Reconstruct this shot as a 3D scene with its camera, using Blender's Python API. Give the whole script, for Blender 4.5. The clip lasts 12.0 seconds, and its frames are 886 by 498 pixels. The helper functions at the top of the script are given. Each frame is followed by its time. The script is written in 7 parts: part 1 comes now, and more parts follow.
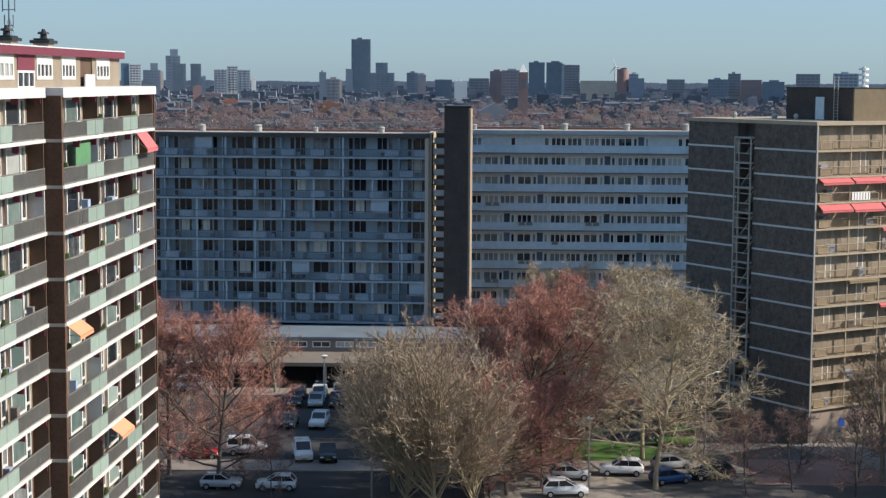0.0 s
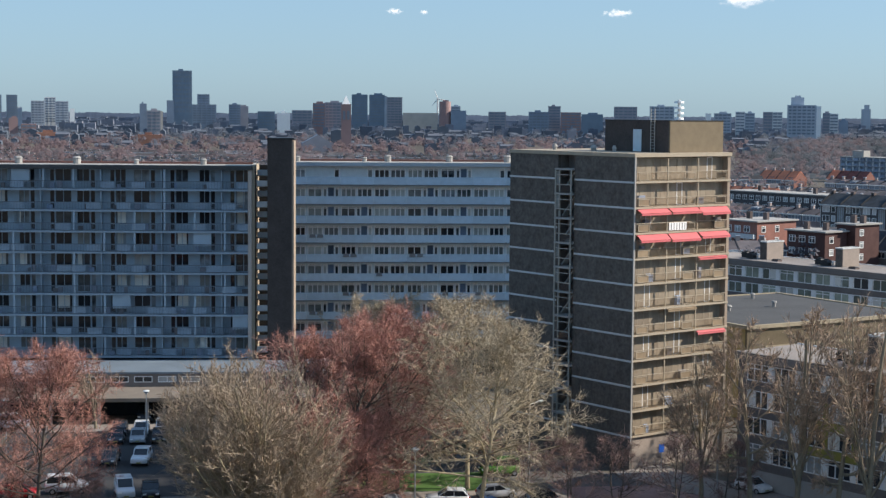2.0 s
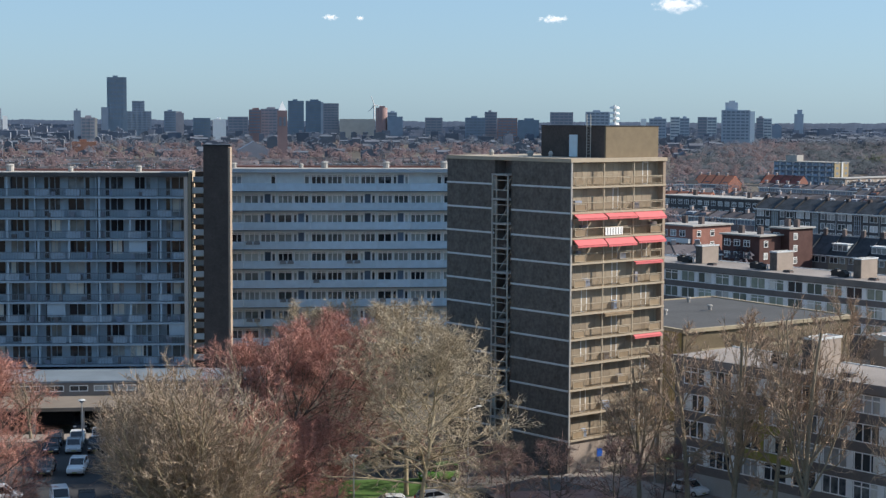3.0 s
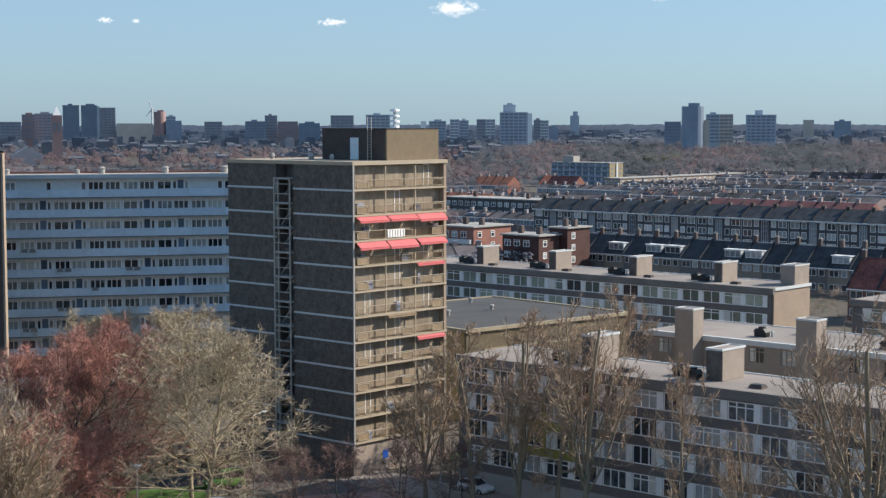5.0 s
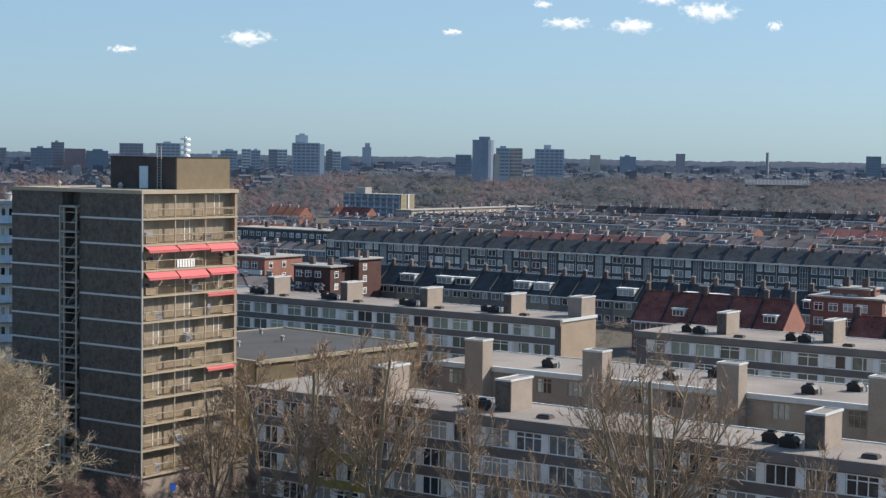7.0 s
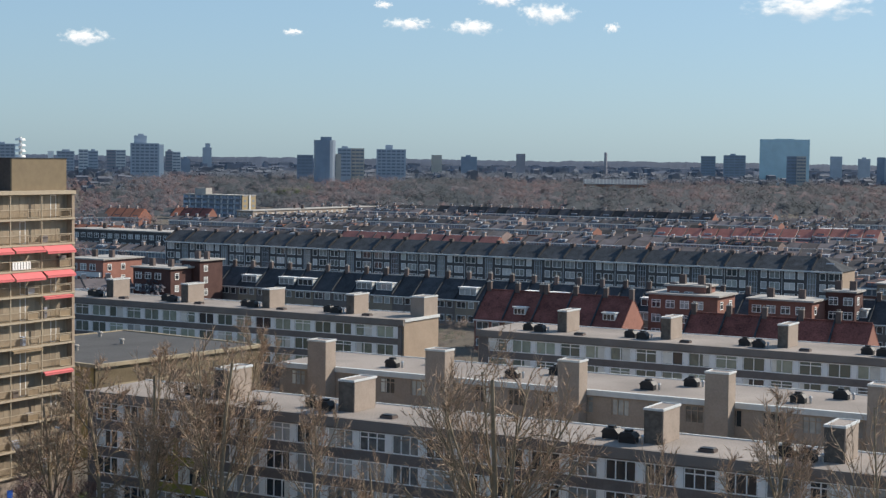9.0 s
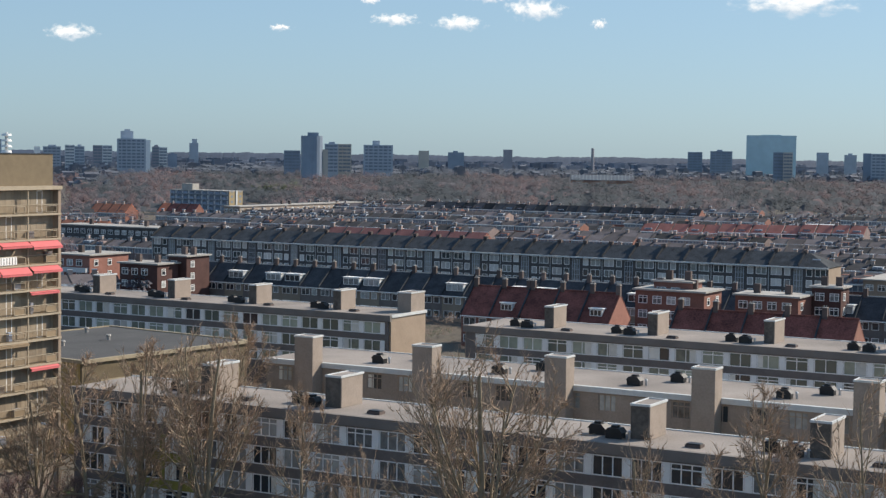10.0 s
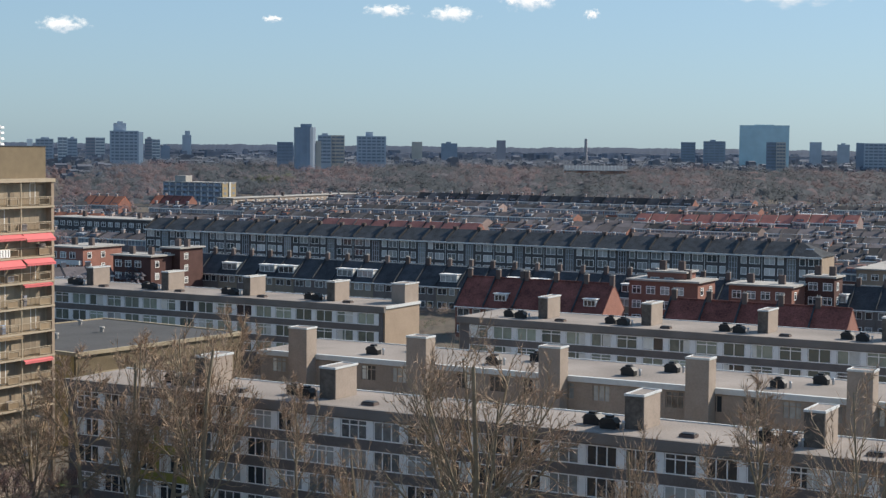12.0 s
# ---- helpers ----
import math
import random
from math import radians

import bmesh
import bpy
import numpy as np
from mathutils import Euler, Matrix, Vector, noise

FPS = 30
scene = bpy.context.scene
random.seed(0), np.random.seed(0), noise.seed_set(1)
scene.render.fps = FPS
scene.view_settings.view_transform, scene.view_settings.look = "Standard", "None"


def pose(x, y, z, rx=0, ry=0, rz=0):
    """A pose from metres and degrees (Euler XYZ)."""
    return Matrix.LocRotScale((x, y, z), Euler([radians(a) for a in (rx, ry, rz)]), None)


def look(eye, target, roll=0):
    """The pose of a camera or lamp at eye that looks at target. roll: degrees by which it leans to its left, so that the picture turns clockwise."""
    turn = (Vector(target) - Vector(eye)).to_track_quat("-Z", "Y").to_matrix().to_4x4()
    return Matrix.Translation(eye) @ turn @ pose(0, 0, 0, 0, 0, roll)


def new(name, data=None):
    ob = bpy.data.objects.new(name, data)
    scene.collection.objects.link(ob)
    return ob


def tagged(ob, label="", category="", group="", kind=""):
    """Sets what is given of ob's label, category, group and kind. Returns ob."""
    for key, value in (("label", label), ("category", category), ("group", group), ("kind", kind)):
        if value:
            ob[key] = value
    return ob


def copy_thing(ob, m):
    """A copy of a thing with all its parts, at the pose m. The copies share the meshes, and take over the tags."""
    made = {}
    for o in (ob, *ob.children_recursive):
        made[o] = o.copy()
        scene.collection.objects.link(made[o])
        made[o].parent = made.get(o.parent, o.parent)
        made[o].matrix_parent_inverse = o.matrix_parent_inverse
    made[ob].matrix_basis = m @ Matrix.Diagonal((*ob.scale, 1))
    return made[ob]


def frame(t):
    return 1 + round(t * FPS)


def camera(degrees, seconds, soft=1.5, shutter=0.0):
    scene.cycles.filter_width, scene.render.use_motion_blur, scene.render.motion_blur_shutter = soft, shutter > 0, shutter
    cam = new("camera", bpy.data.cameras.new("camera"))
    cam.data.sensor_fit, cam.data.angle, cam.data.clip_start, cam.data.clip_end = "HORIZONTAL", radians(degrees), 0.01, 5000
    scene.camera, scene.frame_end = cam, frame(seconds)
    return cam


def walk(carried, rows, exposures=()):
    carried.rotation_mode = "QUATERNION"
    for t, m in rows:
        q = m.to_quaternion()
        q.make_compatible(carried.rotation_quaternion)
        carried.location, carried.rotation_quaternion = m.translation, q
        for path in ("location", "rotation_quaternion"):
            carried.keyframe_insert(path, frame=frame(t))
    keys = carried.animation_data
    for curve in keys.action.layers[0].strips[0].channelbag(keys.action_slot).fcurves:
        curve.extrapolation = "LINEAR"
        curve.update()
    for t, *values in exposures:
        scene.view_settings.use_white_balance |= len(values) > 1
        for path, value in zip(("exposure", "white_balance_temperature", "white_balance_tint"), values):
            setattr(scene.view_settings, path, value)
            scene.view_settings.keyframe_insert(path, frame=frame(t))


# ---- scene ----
# The camera hangs still, 38.5 m over the ground, and turns.
cam = camera(30.31, 12.0, soft=1.38)
EYE = 38.5
ROWS = [
    (0.0, 0.000, -5.947, 0.336),
    (0.5, 1.420, -5.089, 0.461),
    (1.0, 3.566, -4.862, 0.437),
    (1.5, 4.914, -4.828, 0.465),
    (2.0, 6.172, -4.791, 0.469),
    (2.5, 7.299, -4.643, 0.368),
    (3.0, 8.370, -4.570, 0.294),
    (3.2, 8.996, -4.526, 0.200),
    (4.8, 15.201, -4.618, -0.036),
    (5.0, 15.992, -4.446, -0.075),
    (5.5, 17.723, -4.096, -0.000),
    (6.0, 19.640, -3.922, 0.256),
    (6.5, 21.432, -3.670, 0.577),
    (7.0, 23.295, -3.314, 0.802),
    (7.5, 25.187, -3.146, 0.982),
    (7.7, 25.944, -3.157, 0.911),
    (9.3, 29.019, -3.261, 0.750),
    (9.5, 29.083, -3.290, 0.773),
    (10.0, 29.278, -3.377, 0.769),
    (10.5, 29.336, -3.478, 0.693),
    (11.0, 29.364, -3.552, 0.620),
    (11.5, 29.394, -3.610, 0.618),
    (12.0, 29.506, -3.689, 0.566),
]
walk(cam, [(t, pose(0, 0, EYE, 90 + pitch, 0, -yaw) @ pose(0, 0, 0, 0, 0, roll)) for t, yaw, pitch, roll in ROWS],
     [(0, 0.34, 6470, 10), (1.5, 0.42, 6340, 10), (3, 0.46, 6310, 10), (5.5, 0.43, 6400, 10), (7.5, 0.38, 6450, 10), (9.5, 0.33, 6620, 10), (12, 0.34, 6600, 10)])

# ---- daylight ----
SUN_AZ, SUN_EL = 92.0, 33.0   # degrees clockwise from +y, and above the horizon
world = bpy.data.worlds.new("sky")
scene.world = world
world.use_nodes = True
wn = world.node_tree.nodes
sky = wn.new("ShaderNodeTexSky")
sky.sky_type = 'NISHITA'
sky.sun_disc = False
sky.sun_elevation = radians(SUN_EL)
sky.sun_rotation = radians(SUN_AZ)
sky.altitude = 0
sky.air_density = 1.0
sky.dust_density = 0.6
sky.ozone_density = 3.0
wn["Background"].inputs["Strength"].default_value = 0.12
soften = wn.new("ShaderNodeGamma")          # thin haze evens the sky out
soften.inputs["Gamma"].default_value = 0.45
tone = wn.new("ShaderNodeVectorMath")
tone.operation = 'MULTIPLY'
tone.inputs[1].default_value = (1.28, 1.73, 2.17)
world.node_tree.links.new(sky.outputs["Color"], soften.inputs["Color"])
world.node_tree.links.new(soften.outputs["Color"], tone.inputs[0])
world.node_tree.links.new(tone.outputs["Vector"], wn["Background"].inputs["Color"])
sun = new("sun", bpy.data.lights.new("sun", "SUN"))
sun.data.energy = 5.0
sun.data.angle = radians(0.5)
sun.data.color = (1.0, 0.90, 0.77)
_a, _e = radians(SUN_AZ), radians(SUN_EL)
sun.matrix_world = look((0, 0, 0), (-math.sin(_a) * math.cos(_e), -math.cos(_a) * math.cos(_e), -math.sin(_e)))
sun.location = (60, 0, 120)

# ---- materials ----
def mat(name, color, rough=0.8, metal=0.0, vary=0.25, scale=1.5, fine=18.0, bump=0.0, spec=0.3, islands=0.0, per_object=0.0, tint=None):
    """A surface with large stains and fine grain over a base colour; islands and per_object vary it from piece to piece."""
    m = bpy.data.materials.new(name)
    m.use_nodes = True
    nt = m.node_tree
    n, l = nt.nodes, nt.links
    b = n["Principled BSDF"]
    b.inputs["Roughness"].default_value = rough
    b.inputs["Metallic"].default_value = metal
    b.inputs["Specular IOR Level"].default_value = spec
    geo = n.new("ShaderNodeNewGeometry")
    big = n.new("ShaderNodeTexNoise")
    big.inputs["Scale"].default_value = scale
    big.inputs["Detail"].default_value = 5
    sml = n.new("ShaderNodeTexNoise")
    sml.inputs["Scale"].default_value = fine
    sml.inputs["Detail"].default_value = 3
    for t in (big, sml):
        l.new(geo.outputs["Position"], t.inputs["Vector"])
    add = n.new("ShaderNodeMath")
    add.operation = 'ADD'
    l.new(big.outputs["Fac"], add.inputs[0])
    l.new(sml.outputs["Fac"], add.inputs[1])
    val = n.new("ShaderNodeMapRange")
    val.inputs["From Min"].default_value = 0.65
    val.inputs["From Max"].default_value = 1.35
    val.inputs["To Min"].default_value = 1 - vary
    val.inputs["To Max"].default_value = 1 + vary
    l.new(add.outputs[0], val.inputs["Value"])
    last = val.outputs["Result"]
    for amount, source in ((islands, geo.outputs["Random Per Island"]), (per_object, None)):
        if amount:
            if source is None:
                source = n.new("ShaderNodeObjectInfo").outputs["Random"]
            r = n.new("ShaderNodeMapRange")
            r.inputs["To Min"].default_value = 1 - amount
            r.inputs["To Max"].default_value = 1 + amount
            l.new(source, r.inputs["Value"])
            mu = n.new("ShaderNodeMath")
            mu.operation = 'MULTIPLY'
            l.new(last, mu.inputs[0])
            l.new(r.outputs["Result"], mu.inputs[1])
            last = mu.outputs[0]
    base = n.new("ShaderNodeRGB")
    base.outputs[0].default_value = (*color, 1)
    col = base.outputs[0]
    if tint:
        mx = n.new("ShaderNodeMix")
        mx.data_type = 'RGBA'
        src = geo.outputs["Random Per Island"] if islands else n.new("ShaderNodeObjectInfo").outputs["Random"]
        if not islands and not per_object:
            src = big.outputs["Fac"]
        l.new(src, mx.inputs["Factor"])
        l.new(col, mx.inputs["A"])
        mx.inputs["B"].default_value = (*tint, 1)
        col = mx.outputs["Result"]
    hs = n.new("ShaderNodeVectorMath")
    hs.operation = 'SCALE'
    l.new(col, hs.inputs[0])
    l.new(last, hs.inputs["Scale"])
    l.new(hs.outputs["Vector"], b.inputs["Base Color"])
    if bump:
        bp = n.new("ShaderNodeBump")
        bp.inputs["Strength"].default_value = bump
        bp.inputs["Distance"].default_value = 0.05
        l.new(sml.outputs["Fac"], bp.inputs["Height"])
        l.new(bp.outputs["Normal"], b.inputs["Normal"])
    return m


def glass(name, dark, light, share):
    """A window pane before a room: dark, or paled in its colour for curtains and reflected sky; glossy in front."""
    m = bpy.data.materials.new(name)
    m.use_nodes = True
    n, l = m.node_tree.nodes, m.node_tree.links
    b = n["Principled BSDF"]
    b.inputs["Roughness"].default_value = 0.06
    b.inputs["Specular IOR Level"].default_value = 0.6
    info = n.new("ShaderNodeObjectInfo")
    ramp = n.new("ShaderNodeValToRGB")
    ramp.color_ramp.elements[0].position = share
    ramp.color_ramp.elements[0].color = (*dark, 1)
    ramp.color_ramp.elements[1].position = 1.0
    ramp.color_ramp.elements[1].color = (*light, 1)
    geo = n.new("ShaderNodeNewGeometry")
    ns = n.new("ShaderNodeTexNoise")
    ns.inputs["Scale"].default_value = 1.1
    ns.inputs["Detail"].default_value = 2
    l.new(geo.outputs["Position"], ns.inputs["Vector"])
    ad = n.new("ShaderNodeMath")
    ad.operation = 'MULTIPLY_ADD'
    l.new(ns.outputs["Fac"], ad.inputs[0])
    ad.inputs[1].default_value = 0.5
    l.new(info.outputs["Random"], ad.inputs[2])
    sb = n.new("ShaderNodeMath")
    sb.operation = 'SUBTRACT'
    l.new(ad.outputs[0], sb.inputs[0])
    sb.inputs[1].default_value = 0.25
    l.new(sb.outputs[0], ramp.inputs["Fac"])
    l.new(ramp.outputs["Color"], b.inputs["Base Color"])
    return m


M = {}
def defmat(name, *a, **k):
    M[name] = mat(name, *a, **k)

defmat("white_paint", (0.82, 0.82, 0.80), 0.6, vary=0.08)
# white paint greyed in colour where full sun would make it glare
defmat("white_sunlit", (0.62, 0.61, 0.585), 0.7, vary=0.12, scale=0.5)
defmat("grey_white", (0.56, 0.58, 0.58), 0.7, vary=0.12)
defmat("blue_panel", (0.35, 0.44, 0.53), 0.6, vary=0.12, per_object=0.08)
defmat("cream_concrete", (0.4, 0.335, 0.25), 0.8, vary=0.12)
defmat("tan_panel", (0.27, 0.2, 0.125), 0.7, vary=0.15, per_object=0.12)
defmat("tan_wall", (0.3, 0.245, 0.18), 0.85, vary=0.14)
defmat("dark_brick", (0.118, 0.105, 0.092), 0.9, vary=0.38, scale=1.2, fine=3, bump=0.3)
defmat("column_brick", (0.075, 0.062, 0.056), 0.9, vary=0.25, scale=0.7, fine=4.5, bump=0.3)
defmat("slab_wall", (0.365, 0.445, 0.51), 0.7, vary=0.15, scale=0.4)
defmat("stack_brick", (0.315, 0.262, 0.222), 0.9, vary=0.15, scale=0.6, fine=5, bump=0.2)
defmat("maroon_brick", (0.09, 0.047, 0.042), 0.9, vary=0.25, scale=0.6, fine=5, bump=0.2)
defmat("dim_brick", (0.098, 0.094, 0.094), 0.9, vary=0.25, scale=0.6, fine=5)
defmat("far_orange", (0.33, 0.17, 0.12), 0.8, vary=0.2, scale=0.05, fine=0.4)
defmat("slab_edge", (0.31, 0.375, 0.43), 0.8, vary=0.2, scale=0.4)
defmat("end_render", (0.50, 0.425, 0.37), 0.85, vary=0.15, scale=0.3)
defmat("hall_brick", (0.165, 0.13, 0.082), 0.9, vary=0.25, scale=0.6, fine=5, bump=0.2)
defmat("rail_grey", (0.16, 0.18, 0.20), 0.5, 0.3, vary=0.1)
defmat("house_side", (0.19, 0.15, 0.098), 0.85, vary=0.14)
# asphalt with the shade of trees and buildings put into its colour
defmat("shaded_asphalt", (0.047, 0.046, 0.047), 0.9, vary=0.25, scale=0.25, fine=6, bump=0.2)
defmat("canopy_felt", (0.20, 0.17, 0.14), 0.9, vary=0.2, scale=0.4)
defmat("brown_brick", (0.11, 0.062, 0.042), 0.9, vary=0.3, scale=0.8, fine=5, bump=0.3)
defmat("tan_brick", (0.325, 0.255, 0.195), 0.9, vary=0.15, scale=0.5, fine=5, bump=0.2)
defmat("grey_brick", (0.17, 0.15, 0.14), 0.9, vary=0.2, scale=0.6, fine=5, bump=0.2)
defmat("red_brick", (0.26, 0.125, 0.098), 0.9, vary=0.2, scale=0.6, fine=5, bump=0.2, per_object=0.15)
defmat("ochre_wall", (0.48, 0.345, 0.14), 0.85, vary=0.15)
defmat("burgundy", (0.17, 0.04, 0.06), 0.6, vary=0.12)
defmat("green_panel", (0.255, 0.325, 0.285), 0.55, vary=0.12, per_object=0.12)
defmat("mesh_panel", (0.17, 0.165, 0.155), 0.6, vary=0.15)
defmat("brown_panel", (0.12, 0.075, 0.052), 0.7, vary=0.2)
# near-black base colour stands for unlit rooms and deep bays
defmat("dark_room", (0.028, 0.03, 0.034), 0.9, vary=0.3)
defmat("concrete", (0.36, 0.345, 0.32), 0.9, vary=0.18, scale=0.4)
defmat("roof_gravel", (0.265, 0.235, 0.212), 0.95, vary=0.38, scale=0.12, fine=6, bump=0.3)
defmat("bitumen", (0.078, 0.077, 0.076), 0.85, vary=0.25, scale=0.2, fine=4)
defmat("blue_roof", (0.17, 0.21, 0.25), 0.6, vary=0.2, scale=0.3)
defmat("dark_tile", (0.058, 0.06, 0.066), 0.9, spec=0.12, vary=0.4, scale=0.5, fine=3.5, bump=0.4, per_object=0.15)
defmat("red_tile", (0.155, 0.055, 0.045), 0.85, vary=0.6, scale=0.5, fine=3.5, bump=0.4, per_object=0.2)
defmat("orange_tile", (0.58, 0.19, 0.1), 0.8, vary=0.25, scale=0.4, fine=3, per_object=0.2)
defmat("pink_tile", (0.37, 0.145, 0.115), 0.85, vary=0.25, scale=0.4, fine=3)
defmat("chimney_brick", (0.125, 0.098, 0.09), 0.9, vary=0.25, per_object=0.25)
defmat("dark_metal", (0.035, 0.036, 0.038), 0.5, 0.3, vary=0.2)
defmat("steel", (0.45, 0.46, 0.47), 0.4, 0.7, vary=0.1)
defmat("steel_paint", (0.42, 0.40, 0.35), 0.5, 0.0, vary=0.12)
defmat("red_awning", (0.60, 0.15, 0.155), 0.8, vary=0.08)
defmat("orange_awning", (0.75, 0.32, 0.18), 0.8, vary=0.08)
defmat("green_screen", (0.10, 0.24, 0.12), 0.8, vary=0.2)
defmat("asphalt", (0.12, 0.112, 0.105), 0.9, vary=0.25, scale=0.25, fine=6, bump=0.2)
defmat("paving", (0.27, 0.235, 0.205), 0.9, vary=0.2, scale=0.3, fine=5, bump=0.2)
defmat("red_paving", (0.3, 0.19, 0.165), 0.9, vary=0.2, scale=0.3, fine=5, bump=0.2)
defmat("earth", (0.13, 0.105, 0.09), 0.95, vary=0.35, scale=0.06, fine=1.2, tint=(0.085, 0.08, 0.055))
defmat("grass", (0.06, 0.12, 0.025), 0.95, vary=0.3, scale=0.5, fine=8, bump=0.4)
defmat("bark", (0.26, 0.215, 0.15), 0.95, vary=0.3, scale=2, fine=20, bump=0.3)
defmat("bark_tan", (0.36, 0.3, 0.195), 0.95, vary=0.3, scale=2, fine=20, bump=0.3)
defmat("twig_red", (0.43, 0.22, 0.172), 0.9, vary=0.2, islands=0.35)
defmat("twig_tan", (0.415, 0.345, 0.245), 0.9, vary=0.2, islands=0.35)
defmat("twig_brown", (0.385, 0.28, 0.2), 0.9, vary=0.2, islands=0.35)
defmat("twig_grey", (0.37, 0.29, 0.215), 0.9, vary=0.2, islands=0.35)
defmat("twig_dark", (0.27, 0.175, 0.15), 0.9, vary=0.2, islands=0.35)
# woods' base colours are greyed and blued to stand for haze
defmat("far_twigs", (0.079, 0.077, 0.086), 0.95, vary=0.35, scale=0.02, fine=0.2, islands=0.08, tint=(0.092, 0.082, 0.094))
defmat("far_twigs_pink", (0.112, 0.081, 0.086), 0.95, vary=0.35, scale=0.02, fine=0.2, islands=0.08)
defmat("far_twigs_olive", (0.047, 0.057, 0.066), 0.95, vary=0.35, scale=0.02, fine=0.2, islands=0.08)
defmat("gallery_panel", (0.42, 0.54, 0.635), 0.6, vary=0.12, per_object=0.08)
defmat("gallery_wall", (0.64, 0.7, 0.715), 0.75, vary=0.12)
# roof colour leans blue for haze over the middle distance
defmat("row_roof", (0.03, 0.035, 0.042), 0.9, vary=0.4, scale=0.05, fine=0.4, islands=0.45, tint=(0.075, 0.07, 0.073))
defmat("row_roof_pale", (0.11, 0.098, 0.103), 0.9, vary=0.3, scale=0.05, fine=0.4, islands=0.4)
defmat("row_wall", (0.25, 0.195, 0.185), 0.9, vary=0.3, scale=0.05, fine=0.5, islands=0.3)
defmat("upper_brick", (0.27, 0.225, 0.175), 0.9, vary=0.15, scale=0.5, fine=5, bump=0.2)
defmat("slate", (0.055, 0.062, 0.07), 0.9, spec=0.12, vary=0.5, scale=0.5, fine=3.5, bump=0.4)
defmat("garden_twigs", (0.15, 0.115, 0.095), 0.95, vary=0.3, scale=0.1, fine=1, islands=0.3)
defmat("roof_band", (0.20, 0.18, 0.165), 0.9, vary=0.2, scale=0.4)
defmat("pale_ochre", (0.37, 0.31, 0.215), 0.85, vary=0.15)
defmat("bark_dark", (0.11, 0.09, 0.075), 0.95, vary=0.3, scale=2, fine=20, bump=0.3)
defmat("street_paving", (0.28, 0.245, 0.21), 0.9, vary=0.3, scale=0.2, fine=5, bump=0.2)
# blocks, rise and far trees carry the haze in their blue base colours
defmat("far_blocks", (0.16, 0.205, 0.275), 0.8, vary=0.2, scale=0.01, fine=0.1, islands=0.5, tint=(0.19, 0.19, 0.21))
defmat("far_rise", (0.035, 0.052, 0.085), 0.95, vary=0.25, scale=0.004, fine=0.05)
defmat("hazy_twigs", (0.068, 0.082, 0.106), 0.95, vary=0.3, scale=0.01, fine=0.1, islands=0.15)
defmat("evergreen", (0.07, 0.085, 0.05), 0.9, vary=0.3, islands=0.4)
defmat("tyre", (0.02, 0.02, 0.02), 0.9)
defmat("rim", (0.5, 0.5, 0.52), 0.35, 0.8)
defmat("car_glass", (0.02, 0.023, 0.028), 0.08, spec=0.7, vary=0.1)
defmat("lamp_red", (0.5, 0.02, 0.02), 0.3)
defmat("lamp_white", (0.8, 0.8, 0.78), 0.2)
defmat("sign_blue", (0.03, 0.12, 0.5), 0.4)
defmat("yellow_panel", (0.27, 0.26, 0.065), 0.6, vary=0.12)
defmat("curtain_white", (0.68, 0.66, 0.60), 0.85, vary=0.15, per_object=0.2)
defmat("plant_green", (0.05, 0.09, 0.03), 0.9, vary=0.3)
defmat("door_blue", (0.10, 0.14, 0.20), 0.5, vary=0.1, per_object=0.5)
defmat("row_chimney", (0.34, 0.28, 0.25), 0.9, vary=0.2, scale=0.1, fine=1, islands=0.3)
defmat("balcony_blue", (0.24, 0.3, 0.39), 0.6, vary=0.15, per_object=0.3)
defmat("hall_roof", (0.13, 0.155, 0.18), 0.9, spec=0.1, vary=0.2, scale=0.05, fine=0.3)
defmat("hall_rib", (0.2, 0.225, 0.245), 0.9, spec=0.1, vary=0.2, scale=0.05, fine=0.3)
defmat("end_ochre", (0.33, 0.265, 0.16), 0.85, vary=0.15)
defmat("cabin_blue", (0.16, 0.33, 0.56), 0.5, vary=0.1)
defmat("pale_door", (0.56, 0.64, 0.68), 0.5, vary=0.1, per_object=0.1)
defmat("cloth", (0.35, 0.30, 0.28), 0.9, per_object=0.6, tint=(0.20, 0.26, 0.36))
# skyline materials: distance haze is mixed into colour and gloss
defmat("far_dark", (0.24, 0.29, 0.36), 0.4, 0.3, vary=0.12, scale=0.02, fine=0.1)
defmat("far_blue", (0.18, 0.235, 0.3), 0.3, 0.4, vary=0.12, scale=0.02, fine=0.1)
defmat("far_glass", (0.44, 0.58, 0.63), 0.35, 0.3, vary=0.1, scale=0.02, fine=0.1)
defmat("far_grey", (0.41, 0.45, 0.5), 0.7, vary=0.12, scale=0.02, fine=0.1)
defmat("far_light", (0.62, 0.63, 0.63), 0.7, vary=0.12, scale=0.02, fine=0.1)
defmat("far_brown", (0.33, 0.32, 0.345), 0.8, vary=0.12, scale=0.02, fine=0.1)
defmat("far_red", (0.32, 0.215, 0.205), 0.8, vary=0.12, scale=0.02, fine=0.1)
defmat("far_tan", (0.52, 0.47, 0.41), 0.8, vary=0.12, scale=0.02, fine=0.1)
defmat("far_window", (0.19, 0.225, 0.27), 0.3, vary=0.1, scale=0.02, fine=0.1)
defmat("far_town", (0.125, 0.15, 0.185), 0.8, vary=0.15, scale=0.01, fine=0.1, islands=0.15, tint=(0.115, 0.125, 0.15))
M["glass"] = glass("glass", (0.035, 0.042, 0.05), (0.42, 0.44, 0.43), 0.45)
M["glass_dark"] = glass("glass_dark", (0.018, 0.022, 0.028), (0.30, 0.34, 0.36), 0.72)
M["glass_pale"] = glass("glass_pale", (0.06, 0.075, 0.08), (0.54, 0.57, 0.53), 0.3)
